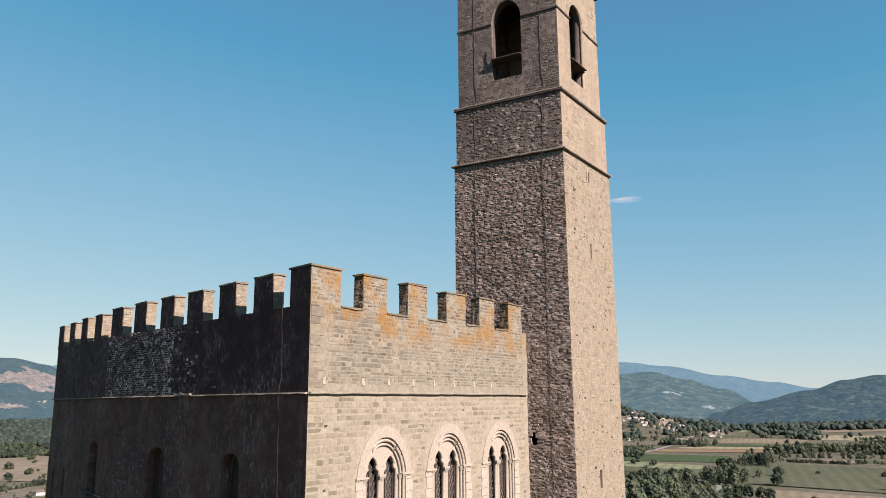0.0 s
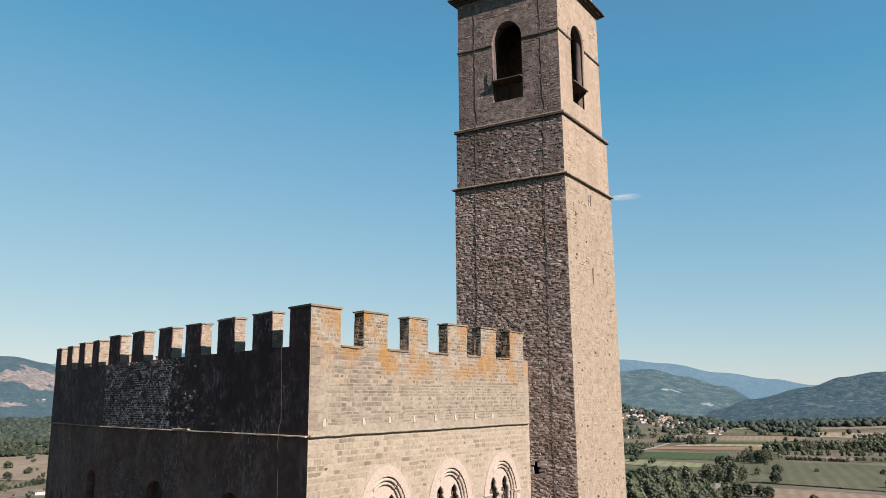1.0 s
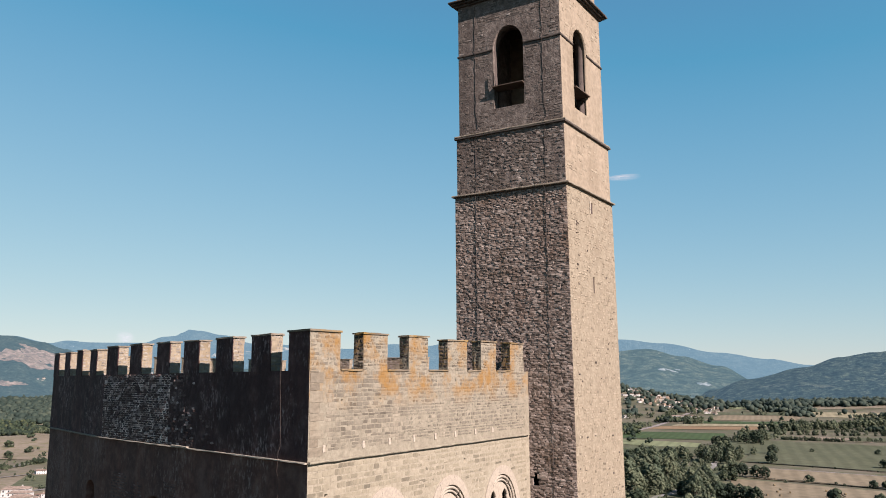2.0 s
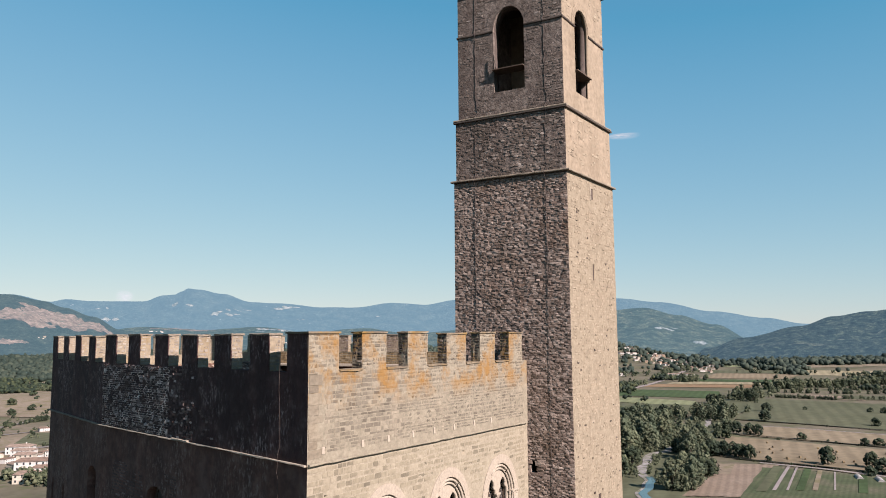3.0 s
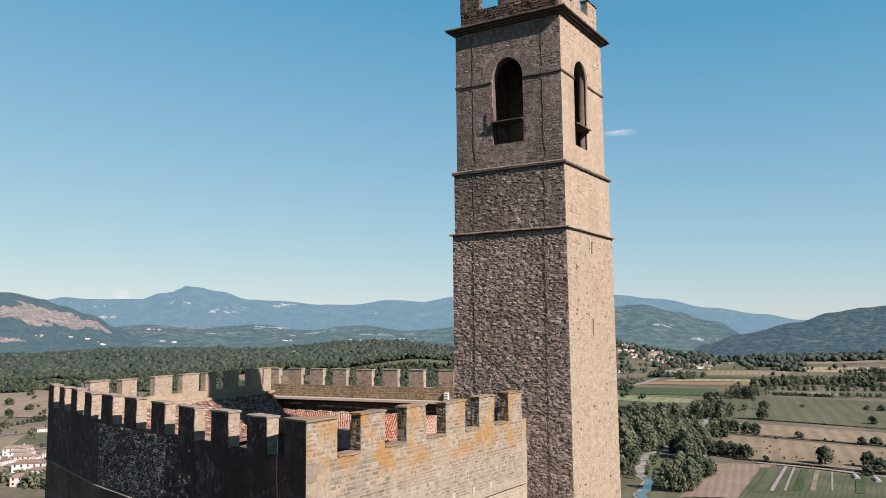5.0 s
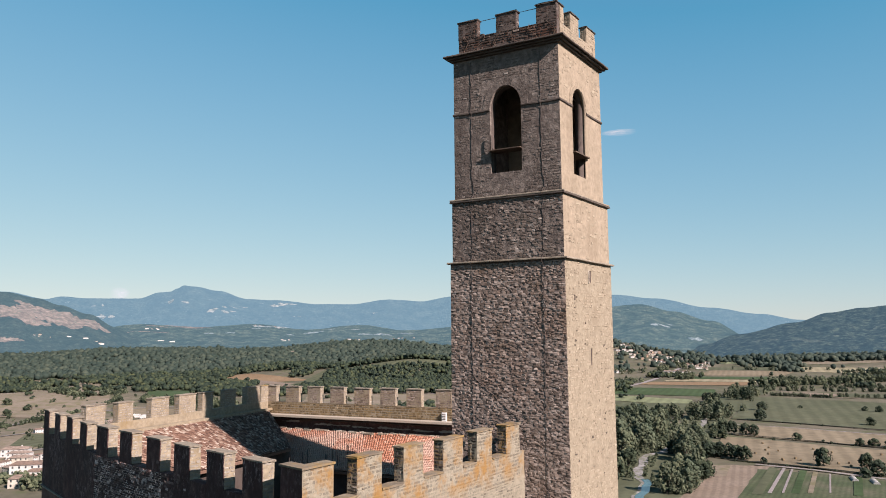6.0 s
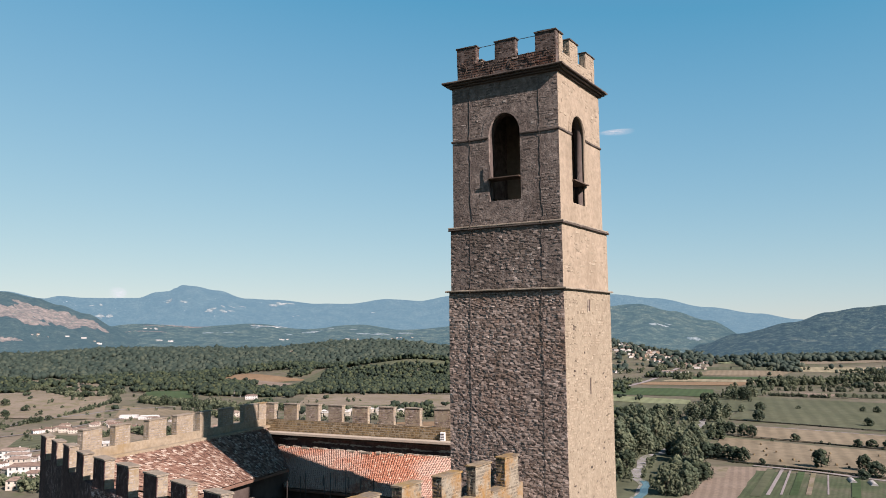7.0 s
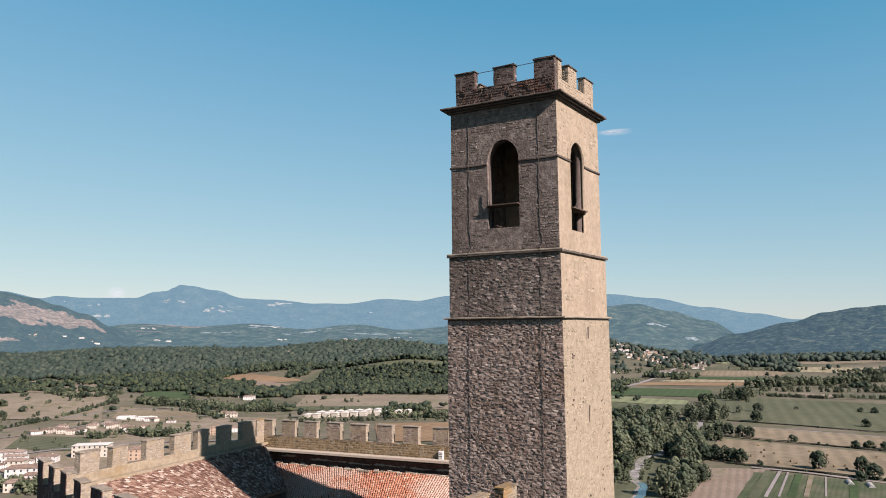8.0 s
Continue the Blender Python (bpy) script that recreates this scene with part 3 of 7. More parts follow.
def lay(stones, m, mat_all, mat_one, parent, rnd, singles=None, rag=0.005, name="stone"):
    """Lays stones: those for which singles(x, y) holds become objects of their own (300 at most), the rest one joined mesh."""
    verts, faces, count = [], [], 0
    shapes = []
    for k in range(14):
        me = mesh_from(name, stone_points(1.0, 1.0, 1.0, random.Random(k + 77), 0.12), STONE_FACES)
        for i, v in enumerate(me.vertices):
            if i < 4:
                v.co.z = -2.0
            elif abs(v.co.y) > 0.3:
                v.co.y = math.copysign(0.5 - 0.1 * random.Random(k * 5 + i).random(), v.co.y)
        me.materials.append(mat_one)
        shapes.append(me)
    for x, y, w, h, d in stones:
        if singles and count < 300 and singles(x, y):
            ob = new(name, shapes[count % 14])
            ob.parent = parent
            ob.matrix_basis = m @ Matrix.Translation((x, y, 0)) @ Matrix.Diagonal((w, h, max(d, 0.008), 1))
            count += 1
            continue
        base = len(verts)
        tilt = rnd.uniform(-1, 1) * min(0.06, rag * 3)
        for p in stone_points(w, h, d, rnd, rag):
            verts.append(m @ Vector((p[0] - p[1] * tilt + x, p[1] + p[0] * tilt + y, p[2])))
        faces.extend(tuple(base + i for i in f) for f in STONE_FACES)
    if verts:
        part(name + "work", mesh_from(name + "work", verts, faces), mat_all, parent, kind="stuff")


# ---------------------------------------------------------------- castle: plan
BASE = -18.0
A, B = (-4.97, 26.92), (4.40, 40.52)                     # near corner; end of the front inside the tower
K, D = (-18.12, 40.07), (-25.5, 49.0)                    # bend and far end of the shaded side
E, G = (-16.35, 70.6), (7.2, 59.55)                       # far corner; end of the far side behind the tower
CREN, TOP, STRING = 3.77, 5.22, 0.56

castle = thing("castle", (-8, 46, BASE), "medieval stone castle with crenellated walls and tiled inner roofs", "castle")


def joined_wall(name, a, b, y0, y1, holes, thick, mat, label="", inset=0.0, short=(0.0, 0.0)):
    m = wall_frame(a, b, inset)
    return m, part(name, plate(name, m, rect(short[0], span(a, b) - short[1], y0, y1), holes, thick), mat, castle, label)


def hits(areas, pad=0.02):
    """Tells whether a stone would overlap one of the openings (x0, x1, y0, y1)."""
    return lambda x, y, w, h: any(x + w > a - pad and x - w < b + pad and y + h > c - pad and y - h < d + pad for a, b, c, d in areas)


def merlon(m, s0, s1, thick, y0, y1, mat, cap_mat, stone_mat, seed, parent=None, tall=0.06, z_front=0.0, outer=None, flank=None):
    """One merlon: a core with worn edges, stones on its outer face and its sides, a slab on top."""
    rnd = random.Random(seed)
    parent = parent or castle
    s0, s1 = s0 + rnd.uniform(-0.03, 0.03), s1 + rnd.uniform(-0.03, 0.03)
    y1 = y1 + rnd.uniform(-0.05, 0.03)
    ob = part("merlon", rough_box(m, s0, s1, y0 - 0.02, y1 - tall, z_front - thick, z_front, wobble=0.014, seed=seed), mat, parent)
    part("cap", rough_box(m @ Matrix.Translation(((s0 + s1) / 2, y1, 0)) @ pose(0, 0, 0, 0, 0, rnd.uniform(-0.8, 0.8)) @ Matrix.Translation((-(s0 + s1) / 2, -y1, 0)), s0 - 0.05, s1 + 0.05, y1 - tall, y1 + 0.01, z_front - thick - 0.05, z_front + 0.05, wobble=0.012, seed=seed + 1), cap_mat, ob)
    # outer: a dark facing that paints in the shade of that face
    if outer:
        part("facing", rough_box(m, s0 - 0.004, s1 + 0.004, y0 - 0.03, y1 - tall, z_front - 0.02, z_front + 0.022, wobble=0.006, seed=seed + 2, cuts=4), outer, ob, "plaster with the outer face's shade in its dark colour")
    if stone_mat:
        faces = [(m @ Matrix.Translation((s0, y0, z_front)), s1 - s0, stone_mat),
                 (m @ Matrix.Translation((s0, y0, z_front - thick)) @ Matrix.Rotation(radians(-90), 4, "Y"), thick, flank or stone_mat),
                 (m @ Matrix.Translation((s1, y0, z_front)) @ Matrix.Rotation(radians(90), 4, "Y"), thick, stone_mat),
                 (m @ Matrix.Translation((s1, y0, z_front - thick)) @ Matrix.Rotation(radians(180), 4, "Y"), s1 - s0, stone_mat)]
        for fm, wide, mt in faces[1 if outer else 0:]:
            vs, fs = [], []
            for x, y, w, h, d in masonry(0, wide, 0, y1 - tall - y0, (0.11, 0.2), (0.15, 0.38), (0.0, 0.014), rnd, 0.02):
                base = len(vs)
                vs.extend(fm @ Vector((p[0] + x, p[1] + y, p[2])) for p in stone_points(w, h, d, rnd, 0.01))
                fs.extend(tuple(base + i for i in f) for f in STONE_FACES)
            part("stonework", mesh_from("stonework", vs, fs), mt, ob, kind="stuff")
    return ob


def string_course(m, x0, x1, y0, y1, out, mat, parent, seed=0, name="string_course"):
    return part(name, strip(m, x0, x1, y0, y1, -0.04, out, 0.012, seed), mat, parent)


# ---- the sunlit front
LF = span(A, B)
WINS = [4.30, 8.72, 13.10]                               # middles of the twin windows
WSPRING, WSILL = -2.62, -5.1
F_SMALL = [(s - 0.07, s + 0.07, 0.92, 1.12) for s in (0.85, 2.99, 4.55, 6.16, 7.67, 9.2, 10.85, 12.38)]
F_SMALL2 = [(s - 0.06, s + 0.06, 2.55, 2.72) for s in (1.67, 3.89, 5.81, 7.69)]
F_LOW = [(s - 0.09, s + 0.09, y - 0.1, y + 0.1) for s, y in ((0.95, -0.66), (0.95, -2.9), (9.9, -0.2))]
w_holes = [arch(c - 1.32, c + 1.32, WSILL, WSPRING, -1.12, 20, 1.15) for c in WINS]
fm_low, front_low = joined_wall("wall_front", A, B, BASE, STRING, w_holes + [rect(*r) for r in F_LOW], 0.8, MORTAR, "sunlit golden sandstone wall with twin windows", short=(0.48, 0))
fm_up, front_up = joined_wall("parapet_wall", A, B, STRING, CREN, [rect(*r) for r in F_SMALL + F_SMALL2], 0.5, MORTAR_GREY, "grey weathered parapet with orange lichen", inset=-0.03, short=(0.48, 0.45))
for k, r in enumerate(F_SMALL):
    part("putlog_jamb", rough_box(fm_up, r[0] - 0.1, r[0] + 0.03, r[2] - 0.03, r[3] + 0.02, -0.1, 0.03, wobble=0.008, cuts=1, seed=k), DRESSED, front_up, "pale stone beside a putlog hole")
for k, r in enumerate(F_SMALL + F_SMALL2):
    part("putlog_back", box(bmesh.new(), fm_up, r[0] - 0.05, r[1] + 0.05, r[2] - 0.05, r[3] + 0.05, -0.34, -0.24), INSIDE, front_up)
string_course(fm_up, 0, LF - 0.7, STRING - 0.02, STRING + 0.06, 0.1, MORTAR_GREY, castle, 3)
FRONT_M = [(0.0, 1.56), (2.87, 4.31), (5.72, 7.10), (8.59, 10.13), (11.33, 12.75), (14.09, 15.48)]
for k, (s0, s1) in enumerate(FRONT_M[1:]):
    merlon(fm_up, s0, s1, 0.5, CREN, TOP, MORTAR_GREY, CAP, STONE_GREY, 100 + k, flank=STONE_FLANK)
for k in range(5):
    part("crenel_sill", rough_box(fm_up, FRONT_M[k][1] + 0.02, FRONT_M[k + 1][0] - 0.02, CREN - 0.01, CREN + 0.06, -0.54, 0.05, wobble=0.012, seed=k), CAP, castle)


def twin_window(c, seed):
    """A pointed twin window: voussoirs, moulded inner arch, tympanum with two lancets, middle column, jamb shafts, leaded panes."""
    rnd = random.Random(seed)
    m = fm_low
    ob = part("window", plate("window", m @ Matrix.Translation((0, 0, -0.16)), arch(c - 1.30, c + 1.30, WSILL, WSPRING, -1.14, 20, 1.15),
              [lancet(c - 0.95, c - 0.12, WSILL + 0.12, WSPRING - 0.05, -1.84), lancet(c + 0.12, c + 0.95, WSILL + 0.12, WSPRING - 0.05, -1.84)], 0.2), DRESSED, castle,
              "pointed twin window of pale stone with leaded panes")
    # ring of voussoirs, slightly pointed and deeper at the crown
    inner = arch(c - 1.32, c + 1.32, WSPRING, WSPRING, -1.12, 18, 1.15)[2:]
    outer = arch(c - 1.68, c + 1.68, WSPRING, WSPRING, -0.70, 18, 1.15)[2:]
    for i in range(0, 18, 2):
        vs = []
        o = 0.035 + rnd.uniform(0, 0.012)
        quad = [inner[i], outer[i], outer[i + 1], outer[i + 2], inner[i + 2], inner[i + 1]]
        cx, cy = sum(p[0] for p in quad) / 6, sum(p[1] for p in quad) / 6
        vs = [m @ Vector((cx + (x - cx) * 0.995, cy + (y - cy) * 0.995, z)) for z in (-0.2, o) for x, y in quad]
        fs = [tuple(range(6, 12))] + [(k, (k + 1) % 6, 6 + (k + 1) % 6, 6 + k) for k in range(6)]
        part("voussoir", mesh_from("voussoir", vs, fs), DRESSED, ob)
    # jamb blocks beside the opening
    for side in (-1, 1):
        y = WSILL
        while y < WSPRING - 0.1:
            h = min(rnd.uniform(0.32, 0.5), WSPRING - y)
            w = rnd.uniform(0.34, 0.5)
            x0, x1 = sorted((c + side * 1.30, c + side * (1.30 + w)))
            part("jamb_block", rough_box(m, x0, x1, y + 0.01, y + h - 0.01, -0.2, 0.03, wobble=0.004, cuts=1, seed=int(y * 10)), DRESSED, ob)
            y += h
    # roll mouldings of the arch
    for r, z, rad in ((1.24, -0.05, 0.06), (1.10, -0.1, 0.05)):
        path = [m @ Vector((x, y, z)) for x, y in arch(c - r, c + r, WSPRING, WSPRING, WSPRING + 1.45 * r / 1.3, 22, 1.15)[2:]]
        part("moulding", tube(path, rad, 8), DRESSED, ob)
    # shafts and capitals
    for x, z, rad in ((c, -0.2, 0.085), (c - 1.06, -0.1, 0.06), (c + 1.06, -0.1, 0.06), (c - 1.22, -0.04, 0.055), (c + 1.22, -0.04, 0.055)):
        part("column", tube([m @ Vector((x, WSILL + 0.1, z)), m @ Vector((x, WSPRING - 0.2, z))], rad, 10), DRESSED, ob)
        cap = bmesh.new()
        got = bmesh.ops.create_cone(cap, cap_ends=True, segments=10, radius1=rad * 0.95, radius2=rad * 2.0, depth=0.22)["verts"]
        bmesh.ops.transform(cap, matrix=m @ Matrix.Translation((x, WSPRING - 0.1, z)) @ Matrix.Rotation(radians(-90), 4, "X"), verts=got)
        part("capital", cap, DRESSED, ob)
    for x0, x1 in ((c - 1.74, c - 1.04), (c + 1.04, c + 1.74), (c - 0.2, c + 0.2)):
        bm = box(bmesh.new(), m, x0, x1, WSPRING - 0.01, WSPRING + 0.07, -0.22, 0.09 if x1 - x0 > 0.5 else -0.08, 0.012)
        x = x0 + 0.05
        while x < x1 - 0.05:
            box(bm, m, x, x + 0.05, WSPRING - 0.07, WSPRING - 0.015, -0.2, 0.06 if x1 - x0 > 0.5 else -0.1)
            x += 0.09
        part("impost", bm, DRESSED, ob)
    # leaded panes behind, with their round cames, and the wooden casement
    pane = part("pane", box(bmesh.new(), m, c - 1.0, c + 1.0, WSILL + 0.1, -1.9, -0.46, -0.45), GLASS, ob, "leaded bull's-eye glass")
    pane.visible_shadow = False
    bm = bmesh.new()
    for i in range(11):
        for j in range(16):
            x, y = c - 0.95 + i * 0.19 + (0.095 if j % 2 else 0), WSILL + 0.3 + j * 0.165
            if abs(x - c) > 0.95 or y > -2.2:
                continue
            got = bmesh.ops.create_circle(bm, segments=8, radius=0.085)["verts"]
            bmesh.ops.transform(bm, matrix=m @ Matrix.Translation((x, y, -0.435)), verts=got)
    ring = bmesh.ops.extrude_edge_only(bm, edges=bm.edges[:])["geom"]
    bmesh.ops.transform(bm, matrix=Matrix.Translation((m.to_3x3() @ Vector((0, 0, 0.02)))), verts=[g for g in ring if isinstance(g, bmesh.types.BMVert)])
    part("came", bm, DRESSED, ob)
    bm = bmesh.new()
    for x in (c - 1.0, c - 0.52, c + 0.45, c + 0.93):
        box(bm, m, x, x + 0.07, WSILL + 0.1, -2.3, -0.44, -0.36)
    part("casement", bm, WOOD, ob, "reddish-brown wooden casement")
    part("sill", rough_box(m, c - 1.8, c + 1.8, WSILL - 0.16, WSILL + 0.02, -0.5, 0.14, wobble=0.006, seed=seed), DRESSED, ob)


for k, c in enumerate(WINS):
    twin_window(c, 300 + k)
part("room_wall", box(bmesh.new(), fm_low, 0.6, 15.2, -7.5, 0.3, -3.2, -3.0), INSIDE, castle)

# ---- the shaded side
LA = span(K, A)
dirA = lambda u: LA - u                                  # distance from the near corner to distance along the frame
SIDE_WIN = [(4.55, 5.98, -4.6, -1.7), (11.2, 12.9, -4.6, -1.7)]
s_holes = [arch(dirA(b), dirA(a), y0, y1 - 0.55, y1, 12) for a, b, y0, y1 in SIDE_WIN]
sm, side_low = joined_wall("wall_side", K, A, BASE, STRING, s_holes, 0.8, DARK_PLASTER, "plastered wall with arched windows, shade in its dark colour", short=(0, 0.48))
sm_up, side_up = joined_wall("parapet_wall", K, A, STRING, CREN, [], 0.5, SHADE_PARAPET, "parapet wall with shade-dark plaster and bare rubble patches", inset=-0.03, short=(0, 0.48))
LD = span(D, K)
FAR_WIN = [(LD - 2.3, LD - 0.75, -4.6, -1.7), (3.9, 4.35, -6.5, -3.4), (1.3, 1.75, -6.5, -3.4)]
dm, _ = joined_wall("wall_side", D, K, BASE, STRING, [arch(a, b, y0, y1 - 0.5, y1, 12) for a, b, y0, y1 in FAR_WIN], 0.8, DARK_PLASTER, "plastered wall with narrow slits, shade in its dark colour")
dm_up, _ = joined_wall("parapet_wall", D, K, STRING, CREN, [], 0.5, SHADE_PARAPET, "parapet wall with shade-dark plaster", inset=-0.03)
string_course(sm_up, 0, LA, STRING - 0.01, STRING + 0.04, 0.1, DRESSED, castle, 5)
string_course(dm_up, 0, LD, STRING - 0.03, STRING + 0.04, 0.12, CAP_TAN, castle, 6)
for a, b, y0, y1 in SIDE_WIN:
    fr = part("window", plate("window", sm @ Matrix.Translation((0, 0, -0.42)), arch(dirA(b) - 0.05, dirA(a) + 0.05, y0 - 0.05, y1 - 0.5, y1 + 0.05, 12),
              [arch(dirA(b) + 0.1, dirA(a) - 0.1, y0 + 0.1, y1 - 0.6, y1 - 0.1, 12)], 0.1), WOOD, castle, "arched window with brown wooden frame")
    part("pane", box(bmesh.new(), sm, dirA(b), dirA(a), y0, y1 - 0.15, -0.5, -0.49), INSIDE, fr, "opaque pane with the room's darkness in its colour")
    part("mullion", box(bmesh.new(), sm, dirA((a + b) / 2) - 0.04, dirA((a + b) / 2) + 0.04, y0, y1 - 0.1, -0.5, -0.42), WOOD, fr)
a, b, y0, y1 = FAR_WIN[0]
fr = part("window", plate("window", dm @ Matrix.Translation((0, 0, -0.42)), arch(a - 0.05, b + 0.05, y0 - 0.05, y1 - 0.5, y1 + 0.05, 12), [arch(a + 0.1, b - 0.1, y0 + 0.1, y1 - 0.6, y1 - 0.1, 12)], 0.1), WOOD, castle, "arched window with brown wooden frame")
part("pane", box(bmesh.new(), dm, a, b, y0, y1 - 0.15, -0.5, -0.49), INSIDE, fr, "opaque pane with the room's darkness in its colour")
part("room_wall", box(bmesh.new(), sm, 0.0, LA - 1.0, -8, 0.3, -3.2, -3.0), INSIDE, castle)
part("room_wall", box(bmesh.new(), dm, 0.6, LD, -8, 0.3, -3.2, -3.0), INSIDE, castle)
SIDE_M = [(c - 0.68, c + 0.68) for c in (3.2, 6.05, 8.95, 11.75, 14.8, 17.75)]
# the near corner: blocks over the acute angle of the plan, one face painted shade-dark, the other lit
vf, vl = Vector((B[0] - A[0], B[1] - A[1])).normalized(), Vector((K[0] - A[0], K[1] - A[1])).normalized()
push = (vf + vl) * -0.031 / (1 - vf.dot(vl) ** 2) ** 0.5                # the parapet stands 3 cm proud
A2 = Vector(A) + push


def corner_block(name, at, z0, z1, a, b, mat_f, mat_s, back=0.5):
    """A corner pier in two halves, one behind each face."""
    at, p, q = Vector(at), Vector(at) + vf * a, Vector(at) + vl * b
    inner = at + (vf + vl) * back
    part(name, prism([at, p, p + vl * back, inner], z0, z1), mat_f, castle)
    part(name, prism([at, inner, q + vf * back, q], z0, z1), mat_s, castle)


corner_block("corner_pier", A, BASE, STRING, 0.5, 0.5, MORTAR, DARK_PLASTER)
corner_block("corner_pier", A2, STRING, CREN, 0.53, 0.53, MORTAR_GREY, SHADE_PARAPET)
corner_block("corner_merlon", A2, CREN, TOP - 0.05, 1.58, 1.36, MORTAR_GREY, SHADE_PARAPET)
o2 = A2 - (vf + vl) * 0.06
part("corner_cap", prism([o2, A2 + vf * 1.64 - vl * 0.06, A2 + vf * 1.64 + vl * 0.56, A2 + (vf + vl) * 0.56, A2 + vl * 1.42 + vf * 0.56, A2 + vl * 1.42 - vf * 0.06], TOP - 0.05, TOP + 0.02), CAP, castle)
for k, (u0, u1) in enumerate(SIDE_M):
    merlon(sm_up, dirA(u1), dirA(u0), 0.5, CREN, TOP, PARAPET_IN, CAP_TAN, STONE_SIDE, 160 + k, outer=SHADE_PARAPET)
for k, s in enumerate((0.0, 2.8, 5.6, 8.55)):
    merlon(dm_up, s, s + 1.25, 0.5, CREN, TOP, PARAPET_IN, CAP_TAN, STONE_SIDE, 180 + k, outer=SHADE_PARAPET)

# ---- the two far sides, seen from within the walls
LE, LG = span(E, D), span(G, E)
em, _ = joined_wall("wall_far", E, D, BASE, CREN, [], 0.5, PARAPET_IN, "inner face of the far parapet, ochre plaster")
gm, wall_north = joined_wall("wall_far", G, E, BASE, CREN, [], 0.5, PARAPET_IN, "inner face of the far parapet, lichened stone")
for k, (s0, s1) in enumerate(((2.7, 4.3), (5.45, 6.8), (8.6, 10.4), (11.5, 13.3), (14.1, 15.4), (16.9, 18.3), (19.8, 21.6))):
    merlon(em, LE - s1, LE - s0, 0.5, CREN, TOP, PARAPET_IN, CAP_TAN, STONE_SIDE, 200 + k)
# returns in a paler stone, which paints the sun on that side
for k, (s0, s1) in enumerate(((0.0, 1.44), (2.47, 3.89), (4.83, 6.22), (7.24, 8.65), (9.67, 11.2), (12.28, 13.75), (14.83, 16.2), (17.56, 18.95))):
    merlon(gm, LG - s1, LG - s0, 0.5, CREN, TOP, PARAPET_IN, CAP_TAN, STONE_RUBBLE, 220 + k, flank=STONE_SIDE)
merlon(em, 0.5, 1.6, 0.5, CREN, TOP, PARAPET_IN, CAP, STONE_SIDE, 240)
rnd = random.Random(9)
inner_g = gm @ Matrix.Translation((LG, 0, -0.5)) @ Matrix.Rotation(radians(180), 4, "Y")
lay(masonry(0.5, 21, 2.74, CREN, (0.14, 0.22), (0.2, 0.45), (0.004, 0.025), rnd), inner_g, STONE_LICHEN, STONE_GREY_ONE, wall_north, rnd)
inner_e = em @ Matrix.Translation((LE, 0, -0.5)) @ Matrix.Rotation(radians(180), 4, "Y")
# walkway along the far side with its pale edge
bm = box(bmesh.new(), inner_g, 0.3, 21.5, 2.52, 2.72, 0.0, 0.8, 0.02)
part("walkway", bm, DRESSED, castle, "stone wall-walk with pale edge")
# dark sheet that paints in the shade below the overhanging walk
part("facing", rough_box(inner_g, 0.3, 21.4, -1.5, 2.5, -0.02, 0.03, wobble=0.01, cuts=9, seed=5), DARK_PLASTER, wall_north, "stained plaster under the wall-walk, its shade painted in dark")
r2 = random.Random(55)


def torn_plaster(m, x0, x1, y, seed):
    """A ragged ribbon of plaster left on a wall."""
    r3 = random.Random(seed)
    vs, fs, n = [], [], max(4, int((x1 - x0) / 0.14))
    for i in range(n + 1):
        x, taper = x0 + (x1 - x0) * i / n, min(1.0, i / 2, (n - i) / 2)
        low, high = y - r3.uniform(0.02, 0.11) * taper, y + r3.uniform(0.02, 0.1) * taper + 0.05 * math.sin(x * 2.1)
        vs.extend(m @ Vector(p) for p in ((x, low, 0.02), (x, low, 0.055), (x, high, 0.055), (x, high, 0.02)))
    for i in range(n):
        for k in range(3):
            fs.append((i * 4 + k, i * 4 + k + 1, i * 4 + k + 5, i * 4 + k + 4))
    return part("plaster_remnant", mesh_from("plaster_remnant", vs, fs), DRESSED, wall_north, "pale torn edge of lost plaster")


for x0, x1, y in ((2.2, 4.1, 2.12), (5.6, 9.4, 1.95), (9.5, 11.9, 1.88), (12.0, 15.2, 1.9), (15.4, 17.6, 1.84), (17.7, 20.6, 1.86)):
    torn_plaster(inner_g, x0, x1, y, int(x0 * 10))
vent_x = (inner_g.inverted() @ Vector((0.03, 62.34, 3.1))).x
vent = part("vent_box", box(bmesh.new(), inner_g, vent_x - 0.2, vent_x + 0.2, 2.72, 3.4, 0.02, 0.22, 0.015), VENT_WHITE, castle, "small white louvred metal box on the wall-walk")
for k in range(4):
    part("slat", box(bmesh.new(), inner_g, vent_x - 0.15, vent_x + 0.15, 2.84 + k * 0.13, 2.89 + k * 0.13, 0.2, 0.232), IRON, vent)
string_course(inner_g, 0.3, 21.3, 2.25, 2.33, 0.16, CAP_DARK, castle, 12, "corbel_course")
bm = box(bmesh.new(), inner_e, 0.4, LE - 0.6, 3.0, 3.2, 0.0, 0.55, 0.02)
part("walkway", bm, PARAPET_IN, castle)


